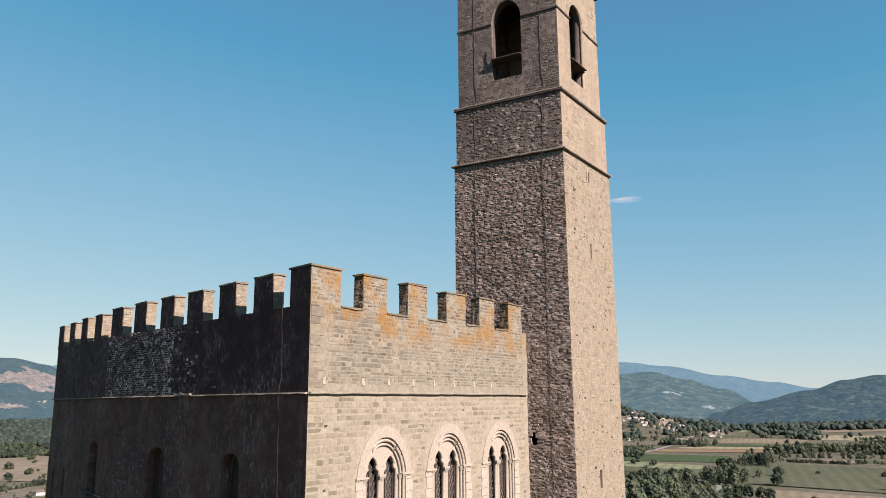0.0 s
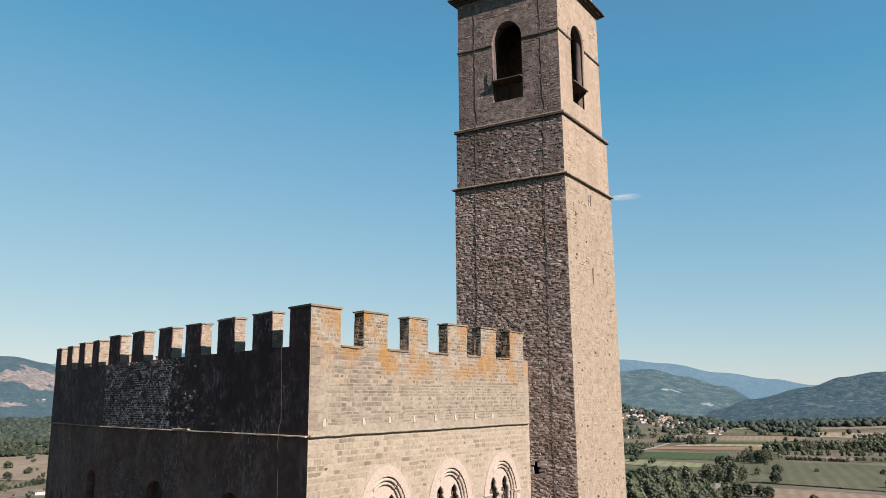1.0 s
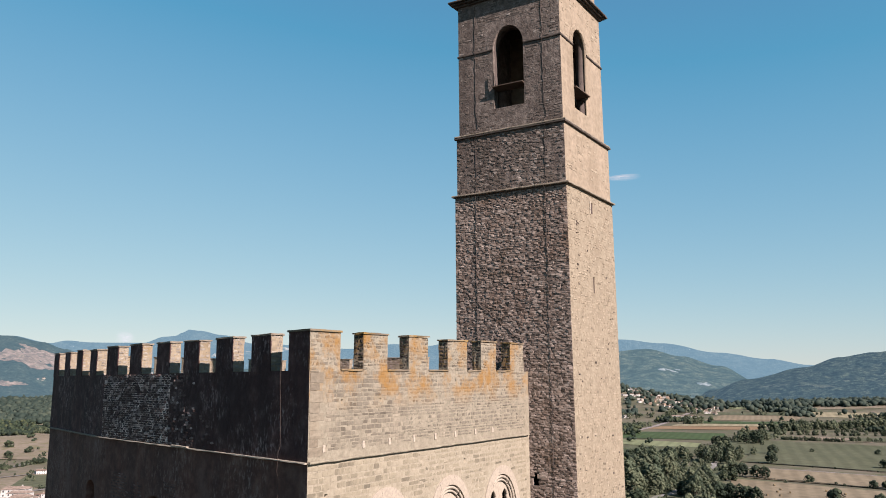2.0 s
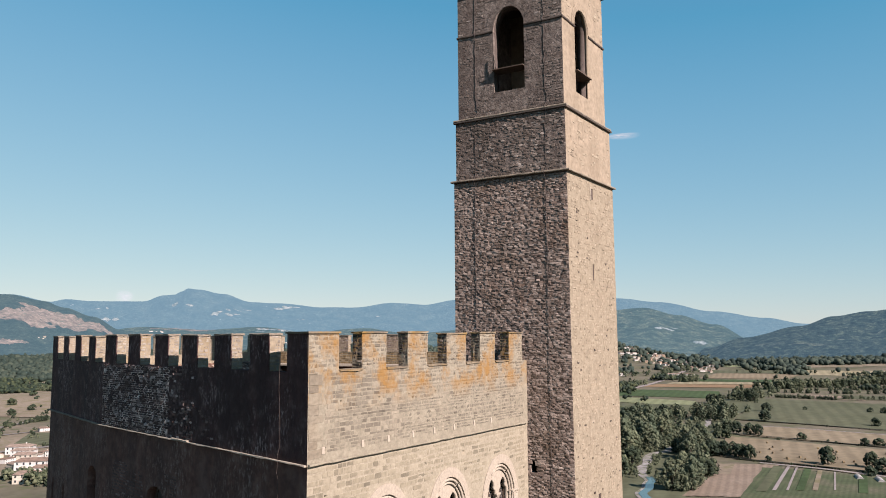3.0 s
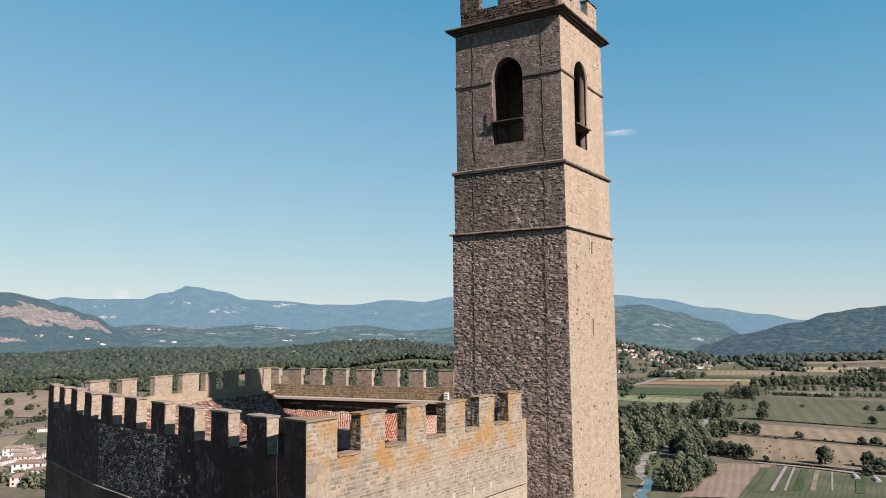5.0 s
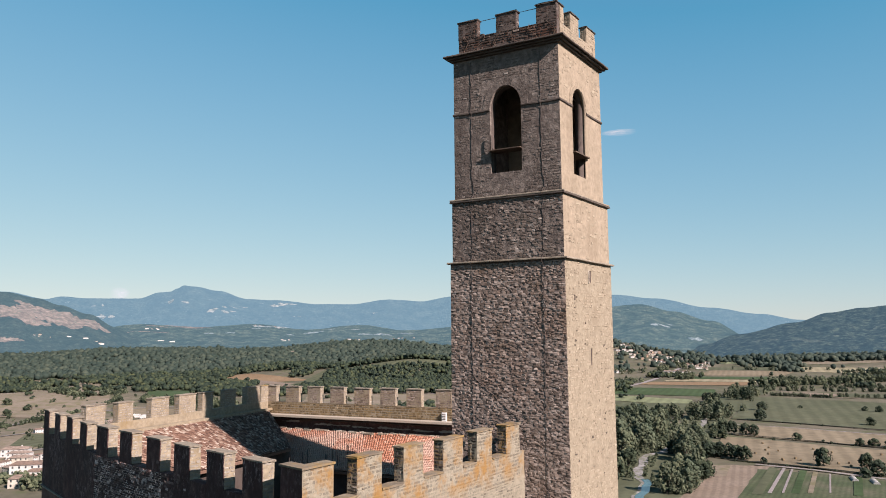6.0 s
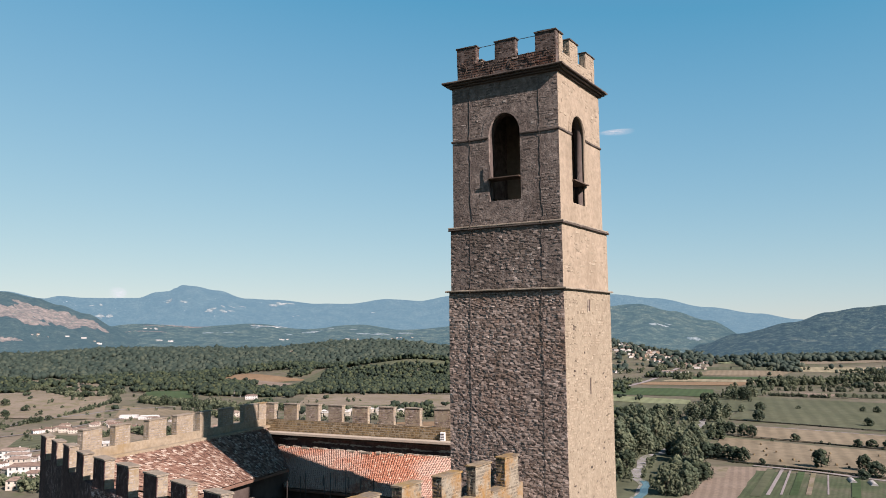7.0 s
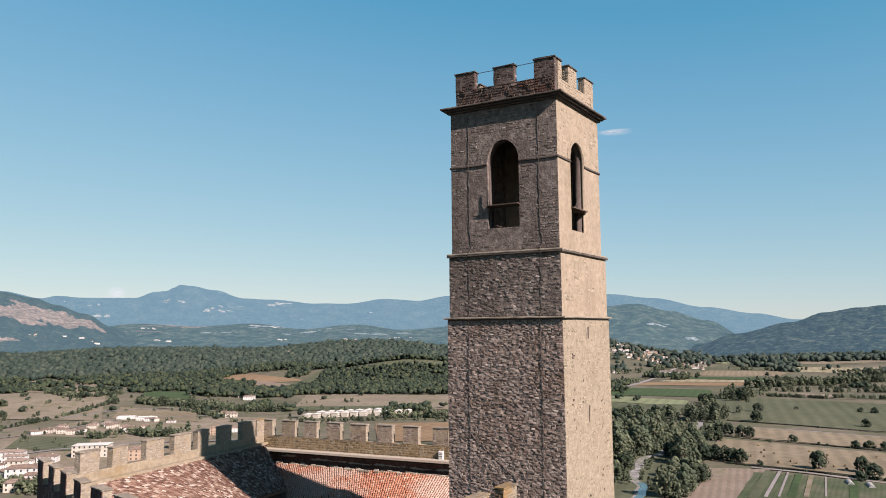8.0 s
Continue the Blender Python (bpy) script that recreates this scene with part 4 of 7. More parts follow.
# ---- roofs round the court
def tiled_roof(top_a, top_b, low_a, low_b, mat, label, seed):
    """Rows of half-round tiles over a slope given by its upper and lower edge."""
    rnd = random.Random(seed)
    ta, tb, la, lb = (Vector(p) for p in (top_a, top_b, low_a, low_b))
    up = (tb - ta).cross(la - ta).normalized()
    if up.z < 0:
        up = -up
    slab = mesh_from("roof", [ta - up * 0.05, tb - up * 0.05, lb - up * 0.05, la - up * 0.05, ta - up * 0.25, tb - up * 0.25, lb - up * 0.25, la - up * 0.25],
                     [(0, 1, 2, 3), (4, 5, 6, 7), (0, 1, 5, 4), (1, 2, 6, 5), (2, 3, 7, 6), (3, 0, 4, 7)])
    roof = part("roof", slab, TILE_OLD, castle, label)
    cols = int(max((tb - ta).length, (lb - la).length) / 0.235)
    rows = int(max((la - ta).length, (lb - tb).length) / 0.36)
    vs, fs = [], []
    for i in range(cols):
        for j in range(rows):
            f, g = (i + 0.5) / cols, j / rows
            p = (ta.lerp(tb, f)).lerp(la.lerp(lb, f), g)
            q = (ta.lerp(tb, f)).lerp(la.lerp(lb, f), min(1.0, (j + 1.18) / rows))
            wide = ((ta.lerp(tb, (i + 1) / cols)).lerp(la.lerp(lb, (i + 1) / cols), g) - (ta.lerp(tb, i / cols)).lerp(la.lerp(lb, i / cols), g))
            sag = up * (0.03 * math.sin(f * 9 + seed) * math.sin(g * 3.1))
            jig = Vector((rnd.uniform(-1, 1), rnd.uniform(-1, 1), rnd.uniform(-0.5, 1))) * 0.016
            base = len(vs)
            for end, lift, sc in ((p, 0.012, 0.42), (q, 0.045, 0.5)):
                for a in (-1.0, -0.55, 0.0, 0.55, 1.0):
                    vs.append(end + sag + jig + wide * (a * sc) + up * (lift + 0.075 * math.cos(a * 1.35)))
            for a in range(4):
                fs.append((base + a, base + a + 1, base + a + 6, base + a + 5))
            fs.append(tuple(base + 5 + a for a in range(5)))
    part("tilework", mesh_from("tilework", vs, fs), mat, roof, kind="stuff")
    return roof


def inside(p, q, s, out, z):
    """A point s along p-q and out to its left, at height z."""
    d = Vector((q[0] - p[0], q[1] - p[1], 0)).normalized()
    return (p[0] + d.x * s - d.y * out, p[1] + d.y * s + d.x * out, z)


WR, NR = 7.9, 7.6                                        # depth of the roofs on the far sides
tiled_roof(inside(G, E, 4.5, 1.2, 1.5), inside(G, E, LG - 1.4, 1.2, 1.5), inside(G, E, 4.5, NR, -0.45), inside(G, E, LG - WR, NR, -0.45), TILE, "sunlit terracotta tile roof over the court", 1)
tiled_roof(inside(E, D, 1.0, 0.9, 2.98), inside(E, D, LE - 0.6, 0.9, 2.98), inside(E, D, NR, WR, 0.95), inside(E, D, LE - 5.0, WR, 0.95), TILE_OLD, "weathered brown tile roof over the court", 2)
tiled_roof(inside(D, K, 0.6, 0.55, 2.9), inside(D, K, LD, 0.55, 2.9), inside(D, K, 6.0, 6.0, 1.2), inside(D, K, LD, 6.0, 1.2), TILE_OLD, "weathered brown tile roof over the court", 3)
tiled_roof(inside(K, A, 0.0, 0.55, 2.9), inside(K, A, LA - 3.2, 0.55, 2.9), inside(K, A, 0.0, 6.0, 1.2), inside(K, A, LA - 6.0, 6.0, 1.2), TILE_OLD, "weathered brown tile roof over the court", 4)
fl = wall_frame(inside(G, E, 4.5, 1.2, 0), inside(G, E, LG - 1.4, 1.2, 0))
for k in range(46):
    part("ridge_tile", rough_box(fl @ pose(0, 0, 0, 0, random.Random(k).uniform(-3, 3), 0), k * 0.42 + 0.02, k * 0.42 + 0.4, 1.5, 1.6 + 0.03 * random.Random(k).random(), -0.12, 0.1, wobble=0.012, cuts=1, seed=k), CAP_TAN if k % 3 else DRESSED, castle)
# walls of the court under the eaves, and the court's floor
for p, q, a, b, out, z in ((G, E, 4.5, LG - 7.0, 7.0, -0.5), (E, D, 6.9, LE - 5.4, 7.3, 0.9), (D, K, 5.6, LD, 5.5, 1.1), (K, A, 0.0, LA - 5.4, 5.5, 1.1)):
    s, e = inside(p, q, a, out, 0), inside(p, q, b, out, 0)
    part("court_wall", box(bmesh.new(), wall_frame(s, e), 0, span(s, e), BASE, z - 0.15, 0.0, 0.4), INSIDE, castle)
vs = [(*p, BASE + 0.05) for p in (A, B, (8.0, 60.0), E, D, K)]
part("court_floor", mesh_from("court_floor", vs, [tuple(range(6))]), CAP_DARK, castle)
rods = [(-10.6, 52.6), (-9.8, 53.2), (-9.4, 52.8), (-8.2, 53.6), (-7.9, 54.2), (-6.9, 54.8)]
for k, (x, y) in enumerate(rods):
    part("rod", tube([(x, y, -1.0), (x, y, 1.5 + 0.25 * (k % 3))], 0.03), IRON, castle)
for k in range(5):
    p = inside(G, E, 14.5 - k * 1.1, NR - 0.1, -0.1)
    part("rod", tube([p, (p[0], p[1], 0.75 - 0.1 * (k % 2))], 0.035), IRON, castle)

# ---- masonry of the front and the shaded side
rnd = random.Random(21)
cm_f = fm_up @ Matrix.Translation(((A2 - Vector(A)).dot(vf), 0, 0))
lay(masonry(0.0, 1.56, CREN, TOP - 0.06, (0.12, 0.22), (0.16, 0.4), (0.0, 0.014), rnd), cm_f, STONE_GREY, STONE_GREY_ONE, front_up, rnd)
win_areas = [(c - 1.72, c + 1.72, WSILL - 0.2, -1.9) for c in WINS] + [(c - 1.45, c + 1.45, -2.0, -1.1) for c in WINS] + [(c - 0.8, c + 0.8, -1.2, -0.72) for c in WINS]
lay(masonry(0.0, 15.6, -7.0, STRING - 0.12, (0.14, 0.28), (0.2, 0.6), (0.001, 0.011), rnd, 0.02, hits(win_areas + F_LOW), uneven=0.2, quoins=True), fm_low, STONE_LIT, STONE_LIT_ONE, front_low, rnd,
    lambda x, y: x < 6.5 and y > -2.6)
y, k = STRING + 0.2, 0
while y < CREN - 0.05:                                   # long and short quoins up the near corner
    h = min(rnd.uniform(0.26, 0.42), CREN - y)
    part("quoin", rough_box(fm_up, 0.0, (0.72, 0.46)[k % 2] + rnd.uniform(-0.06, 0.06), y + 0.011, y + h - 0.011, -0.12, 0.008 + rnd.uniform(0, 0.012), wobble=0.008, cuts=2, seed=k), QUOIN, front_up)
    y, k = y + h, k + 1
front_stones = masonry(0.5, 15.48, STRING + 0.36, CREN - 0.01, (0.1, 0.2), (0.16, 0.4), (0.001, 0.014), rnd, 0.015, hits(F_SMALL + F_SMALL2), uneven=0.22)
front_stones = [t for t in front_stones if t[0] - t[2] / 2 > 0.74]
smeared = lambda x, y: noise.noise(Vector((x * 0.9, y * 1.3, 2.7))) + 0.5 * noise.noise(Vector((x * 2.7, y * 2.7, 8.1))) > 0.3
lay([(x, y, w, h, d * (0.4 if smeared(x, y) else 1.0)) for x, y, w, h, d in front_stones if rnd.random() > (0.25 if smeared(x, y) else 0.0)], fm_up, STONE_GREY, STONE_GREY_ONE, front_up, rnd, lambda x, y: x < 5.6, rag=0.009)
side_stones = masonry(0.0, LA - 0.02, STRING + 0.08, CREN - 0.01, (0.08, 0.13), (0.16, 0.4), (0.0, 0.03), rnd, 0.02)
bare = lambda x, y: dirA(19.0) < x + 0.5 * math.sin(y * 3) < dirA(10.6) or dirA(9.4) < x < dirA(8.4) and y < 2.2
cells = rubble(side_stones, 0.0, LA - 0.02, STRING + 0.08, CREN - 0.01, rnd, 0.4, 0.1)
part("mortar_bed", rough_box(sm_up, dirA(18.6), dirA(10.9), STRING + 0.08, CREN - 0.06, -0.05, 0.012, wobble=0.005, cuts=5, seed=18), PATCH_BED, side_up, "pale half-lost mortar between bare stones")
lay_rubble([(c, d * 0.9 + 0.022) for c, d in cells if bare(*c[0])], sm_up, STONE_PATCH, STONE_DARK_ONE, side_up, rnd, joint=0.011, rag=0.02, rim=0.03)
lay_rubble([(c, d * 0.5 + 0.01) for c, d in cells if not bare(*c[0]) and bare(c[0][0] - 1.6, c[0][1]) and rnd.random() < 0.5], sm_up, STONE_PATCH, STONE_DARK_ONE, side_up, rnd)
low_stones = masonry(dirA(17.0), dirA(9.9), -5.6, -1.0, (0.1, 0.18), (0.2, 0.45), (0.0, 0.014), rnd, 0.03, hits([(dirA(b), dirA(a), y0, y1) for a, b, y0, y1 in SIDE_WIN], 0.25))
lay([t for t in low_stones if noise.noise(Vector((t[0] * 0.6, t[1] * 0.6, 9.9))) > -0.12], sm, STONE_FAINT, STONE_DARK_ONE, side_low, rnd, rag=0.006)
# ---------------------------------------------------------------- bell tower
T0 = Vector((6.32, 38.83, 0))
TL, TR = Vector((-0.8742, 0.4856, 0)), Vector((0.5491, 0.8357, 0))


def tc(u, v):
    p = T0 + TL * u + TR * v
    return (p.x, p.y)


tower = thing("bell_tower", (5.2, 43.2, BASE), "tall square bell tower of rough brown rubble with crenellated belfry", "tower")


def storey(name, u0, u1, v0, v1, y0, y1, holes_l, holes_r, mat_l, mat_r, thick=0.7, lining=0.0):
    """Four walls of one stage of the tower; returns the frames and objects of the two faces in view."""
    cs = [tc(u1, v0), tc(u0, v0), tc(u0, v1), tc(u1, v1)]
    out = []
    for k in range(4):
        a, b = cs[k], cs[(k + 1) % 4]
        m = wall_frame(a, b)
        holes = holes_l if k == 0 else holes_r if k == 1 else []
        x0, x1 = (0, span(a, b)) if k < 2 else (0.08, span(a, b) - 0.08)
        skin = lining if lining and k < 2 else thick
        ob = part(name, plate(name, m, rect(x0, x1, y0, y1), holes, skin), mat_l if k in (0, 3) else mat_r, tower)
        # rubble reveals behind the skin, darkened in colour for their shade
        if skin != thick:
            part("inner_lining", plate("inner_lining", m @ Matrix.Translation((0, 0, -skin)), rect(0.3, x1 - 0.3, y0, y1), holes, thick - skin), MORTAR_DARK, ob, "rubble lining of the belfry, its shade painted in dark")
        out.append((m, ob, span(a, b)))
    return out[0], out[1]


SH = (0.03, 6.76, 0.0, 6.52)                              # shaft: u0, u1, v0, v1
SH_L = [(6.76 - 2.46, 6.76 - 2.03, -1.98, -1.36)]         # holes: along the frame, heights
SH_R = [(3.15, 3.55, 12.55, 13.2), (3.12, 3.4, 8.05, 8.95), (3.0, 3.42, -4.3, -3.35), (1.2, 1.32, 2.2, 2.8), (2.1, 2.24, 0.2, 0.8), (4.2, 4.34, 5.2, 5.6)]
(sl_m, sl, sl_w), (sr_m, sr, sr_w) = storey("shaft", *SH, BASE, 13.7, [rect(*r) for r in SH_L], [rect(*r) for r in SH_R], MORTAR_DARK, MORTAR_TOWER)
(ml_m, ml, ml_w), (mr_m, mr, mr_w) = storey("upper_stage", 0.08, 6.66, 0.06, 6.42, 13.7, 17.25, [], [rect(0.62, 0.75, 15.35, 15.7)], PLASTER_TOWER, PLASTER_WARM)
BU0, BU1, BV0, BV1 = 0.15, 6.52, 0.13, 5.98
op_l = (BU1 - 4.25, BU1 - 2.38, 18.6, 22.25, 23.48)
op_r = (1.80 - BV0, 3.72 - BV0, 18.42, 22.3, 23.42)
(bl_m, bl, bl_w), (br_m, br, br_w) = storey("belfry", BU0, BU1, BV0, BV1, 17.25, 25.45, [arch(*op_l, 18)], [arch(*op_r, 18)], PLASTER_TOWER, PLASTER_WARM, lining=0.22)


def band(name, u0, u1, v0, v1, y0, y1, out, mat, steps=1, seed=0):
    """A projecting course round the tower, of blocks along the two faces in view and plain behind."""
    cs = [tc(u1, v0), tc(u0, v0), tc(u0, v1), tc(u1, v1)]
    ob = None
    for k in range(4):
        a, b = cs[k], cs[(k + 1) % 4]
        m = wall_frame(a, b)
        for st in range(steps):
            o = out * (st + 1) / steps
            ya, yb = y0 + (y1 - y0) * st / steps, y0 + (y1 - y0) * (st + 1) / steps
            x0, x1 = (-o, span(a, b) + o) if k % 2 == 0 else (-0.02, span(a, b) + 0.02)
            part(name, strip(m, x0, x1, ya, yb, -0.1, o, 0.008, seed + k * 7 + st), mat, tower)


band("string_course", 0.06, 6.72, 0.03, 6.48, 13.66, 13.76, 0.2, CAP_TAN, 1, 1)
band("string_course", 0.12, 6.6, 0.1, 6.3, 17.2, 17.3, 0.16, CAP_TAN, 1, 2)
band("string_course", 0.02, 6.7, 0.02, 6.45, 17.1, 17.2, 0.07, CAP_DARK, 1, 3)
cs = (BU0, BU1, BV0, BV1)
band("cornice", *cs, 25.34, 25.66, 0.45, CAP_DARK, 3, 4)
# thin course at the springing of the belfry arches, broken by the openings
for m, w, op in ((bl_m, bl_w, op_l), (br_m, br_w, op_r)):
    for x0, x1 in ((-0.05, op[0] - 0.02), (op[1] + 0.02, w + 0.05)):
        string_course(m, x0, x1, 22.14, 22.27, 0.07, CAP_DARK, tower, int(w * 10))
    # arch ring of thin voussoirs and pale reveal
    inner, outer = arch(*op, 18)[2:], arch(op[0] - 0.42, op[1] + 0.42, op[2], op[3], op[4] + 0.45, 18)[2:]
    for i in range(18):
        quad = [inner[i], outer[i], outer[i + 1], inner[i + 1]]
        cx, cy = sum(p[0] for p in quad) / 4, sum(p[1] for p in quad) / 4
        vs = [m @ Vector((cx + (x - cx) * 0.96, cy + (y - cy) * 0.97, z)) for z in (-0.1, 0.012 + 0.012 * random.Random(i).random()) for x, y in quad]
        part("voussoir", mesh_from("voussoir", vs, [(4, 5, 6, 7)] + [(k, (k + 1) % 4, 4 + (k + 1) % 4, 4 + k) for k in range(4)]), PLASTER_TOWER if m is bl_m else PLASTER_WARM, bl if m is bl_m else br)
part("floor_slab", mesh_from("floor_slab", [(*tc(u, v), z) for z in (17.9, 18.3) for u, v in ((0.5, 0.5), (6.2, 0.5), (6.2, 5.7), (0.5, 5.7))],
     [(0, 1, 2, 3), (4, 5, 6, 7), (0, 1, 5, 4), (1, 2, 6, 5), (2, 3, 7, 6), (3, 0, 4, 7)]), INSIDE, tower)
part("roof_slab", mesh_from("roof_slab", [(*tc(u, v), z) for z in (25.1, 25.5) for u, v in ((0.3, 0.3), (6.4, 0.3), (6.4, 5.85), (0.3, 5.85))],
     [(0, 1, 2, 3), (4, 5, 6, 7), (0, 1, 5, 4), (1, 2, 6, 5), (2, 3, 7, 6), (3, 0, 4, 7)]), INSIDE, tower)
# boards across the belfry openings and the beam of the bell frame
part("board", box(bmesh.new(), bl_m, op_l[0] - 0.02, op_l[1], 19.82, 19.87, -0.65, 0.26), WOOD, tower, "weathered plank on an iron bar")
part("board", box(bmesh.new(), br_m, op_r[0] - 0.05, op_r[1] + 0.05, 19.62, 19.68, -0.65, 0.16), WOOD, tower, "weathered plank on an iron bar")
part("handrail", tube([bl_m @ Vector((op_l[0] + 0.05, 19.9, 0.12)), bl_m @ Vector((op_l[0] + 0.1, 20.8, 0.16)), bl_m @ Vector((op_l[0] + 0.22, 19.9, 0.2))], 0.03), IRON, tower)
part("handrail", tube([br_m @ Vector((op_r[1] - 0.75, 19.75, -0.3)), br_m @ Vector((op_r[1] - 0.2, 20.6, -0.25))], 0.03), IRON, tower)
part("beam", box(bmesh.new(), br_m, op_r[0] + 0.0, op_r[1] + 0.6, 22.55, 22.7, -0.9, -0.75), IRON, tower)
part("beam", box(bmesh.new(), br_m, op_r[0] - 0.3, op_r[1] + 0.3, 23.0, 23.12, -0.6, -0.5), IRON, tower)

# parapet and merlons of the tower
PU0, PU1, PV0, PV1 = 0.22, 6.2, 0.2, 5.62
cs = [tc(PU1, PV0), tc(PU0, PV0), tc(PU0, PV1), tc(PU1, PV1)]
for k in range(4):
    a, b = cs[k], cs[(k + 1) % 4]
    m, w = wall_frame(a, b), span(a, b)
    x0, x1 = (0, w) if k % 2 == 0 else (0.4, w - 0.4)
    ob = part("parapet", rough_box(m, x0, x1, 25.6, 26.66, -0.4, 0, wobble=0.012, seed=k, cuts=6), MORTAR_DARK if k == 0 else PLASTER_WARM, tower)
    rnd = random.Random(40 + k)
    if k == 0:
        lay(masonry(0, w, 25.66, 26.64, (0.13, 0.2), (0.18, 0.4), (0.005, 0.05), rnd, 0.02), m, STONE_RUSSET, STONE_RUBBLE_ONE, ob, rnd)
        lots = [(w + PU0 - b1, w + PU0 - b0) for b0, b1 in ((0.22, 1.42), (2.57, 3.8), (5.0, 6.2))]
    elif k == 1:
        lay(masonry(0.4, w - 0.4, 25.68, 26.64, (0.14, 0.22), (0.2, 0.45), (0.003, 0.02), rnd, 0.014), m, STONE_TOWER, STONE_LIT_ONE, ob, rnd)
        lots = [(2.0 - PV0, 3.2 - PV0), (4.35 - PV0, 5.6 - PV0)]
    else:
        lots = [(2.1, 3.3), (w - 1.3, w - 0.42)]
    for j, (s0, s1) in enumerate(lots):
        if k == 1 and j == 0:
            merlon(m, 0.4, 0.88, 0.4, 26.66, 27.72, PLASTER_WARM, CAP_DARK, STONE_TOWER, 500, tower)
        merlon(m, s0, s1, 0.4, 26.66, 27.72, MORTAR_DARK if k == 0 else PLASTER_WARM, CAP_DARK, STONE_RUSSET if k == 0 else STONE_TOWER, 510 + k * 10 + j, tower)
    if k == 0:
        part("rail", tube([m @ Vector((0.2, 27.6, -0.2)), m @ Vector((w - 0.3, 27.62, -0.2))], 0.018), IRON, tower)
        for j in range(6):
            x = 0.4 + j * 1.05
            # dry creepers hanging over the parapet
            r2 = random.Random(600 + j)
            pts = [m @ Vector((x + 0.25 * math.sin(i * 0.7 + j), 26.7 - i * 0.16, 0.06 + 0.03 * r2.random())) for i in range(7 + 2 * (j % 3))]
            part("creeper", tube(pts, 0.016, 5), WOOD, tower, "dry creeper stem")

# cables down the shaded face and the raised line of an old roof
for u, top, low in ((1.22, 25.2, -6.0), (5.42, 25.2, 2.0)):
    pts, r2 = [], random.Random(int(u * 10))
    z = top
    while z > low:
        f_m, w, uo = (bl_m, bl_w, BU0) if z > 17.4 else (ml_m, ml_w, 0.08) if z > 13.8 else (sl_m, sl_w, 0.03)
        lift = 0.02 if z > 13.8 else 0.05
        for zz in (13.7, 17.25, 22.2):
            if abs(z - zz) < 0.2:
                lift = 0.24 if zz == 13.7 else 0.19 if zz == 17.25 else 0.1
        pts.append(f_m @ Vector((w - (u - uo) + r2.uniform(-0.035, 0.035) + 0.14 * math.exp(-((z - 17.6) / 0.5) ** 2), z, lift)))
        z -= 0.33
    part("cable", tube(pts, 0.012, 6), CABLE, tower, "dark lightning cable")
pts = []
for k in range(22):
    f = k / 21
    pts.append(sl_m @ Vector((0.6 + 3.4 * f, 8.2 - 2.9 * f ** 0.95 + 0.05 * math.sin(k * 1.7), 0.012)))
part("roof_scar", tube(pts, 0.035, 6), MORTAR_DARK, tower, "raised scar of an old roof line")

# masonry of the tower
rnd = random.Random(31)
worn = lambda x, y: noise.noise(Vector((x * 0.7, y * 0.5, 5.2))) + 0.5 * noise.noise(Vector((x * 2.3, y * 2.3, 1.4))) > -0.02
sl_stones = masonry(0.0, sl_w, -6.5, 13.58, (0.06, 0.14), (0.12, 0.34), (0.0, 0.034), rnd, 0.02, hits(SH_L), uneven=0.3)
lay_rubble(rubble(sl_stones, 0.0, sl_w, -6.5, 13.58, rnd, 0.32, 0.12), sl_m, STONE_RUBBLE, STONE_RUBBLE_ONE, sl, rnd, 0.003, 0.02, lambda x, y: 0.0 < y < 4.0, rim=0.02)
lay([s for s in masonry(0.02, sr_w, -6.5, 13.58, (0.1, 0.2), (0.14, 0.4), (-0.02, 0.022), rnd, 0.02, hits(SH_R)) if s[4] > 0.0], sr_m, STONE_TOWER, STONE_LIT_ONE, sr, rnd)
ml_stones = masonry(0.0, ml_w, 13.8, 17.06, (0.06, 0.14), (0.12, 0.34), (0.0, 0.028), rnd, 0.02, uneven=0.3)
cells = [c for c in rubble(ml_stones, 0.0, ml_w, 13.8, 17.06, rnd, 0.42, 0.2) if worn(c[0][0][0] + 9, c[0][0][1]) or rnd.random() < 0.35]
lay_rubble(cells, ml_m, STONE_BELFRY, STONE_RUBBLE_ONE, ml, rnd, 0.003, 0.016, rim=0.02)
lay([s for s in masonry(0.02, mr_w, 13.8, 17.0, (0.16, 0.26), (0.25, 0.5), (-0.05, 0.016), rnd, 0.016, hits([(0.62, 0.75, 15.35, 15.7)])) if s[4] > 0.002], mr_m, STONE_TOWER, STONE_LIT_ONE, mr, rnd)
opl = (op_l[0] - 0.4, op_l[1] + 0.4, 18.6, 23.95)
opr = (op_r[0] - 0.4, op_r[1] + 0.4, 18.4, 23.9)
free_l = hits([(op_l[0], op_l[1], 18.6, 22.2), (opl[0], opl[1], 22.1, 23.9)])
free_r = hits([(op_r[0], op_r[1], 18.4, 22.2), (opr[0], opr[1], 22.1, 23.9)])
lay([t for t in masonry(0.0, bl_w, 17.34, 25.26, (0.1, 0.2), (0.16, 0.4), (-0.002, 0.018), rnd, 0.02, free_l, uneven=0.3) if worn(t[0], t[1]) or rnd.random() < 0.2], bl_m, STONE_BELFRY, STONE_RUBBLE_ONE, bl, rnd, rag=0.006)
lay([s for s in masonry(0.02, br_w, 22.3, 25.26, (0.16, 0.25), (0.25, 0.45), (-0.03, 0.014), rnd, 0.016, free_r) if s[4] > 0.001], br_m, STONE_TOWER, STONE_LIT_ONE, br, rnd)

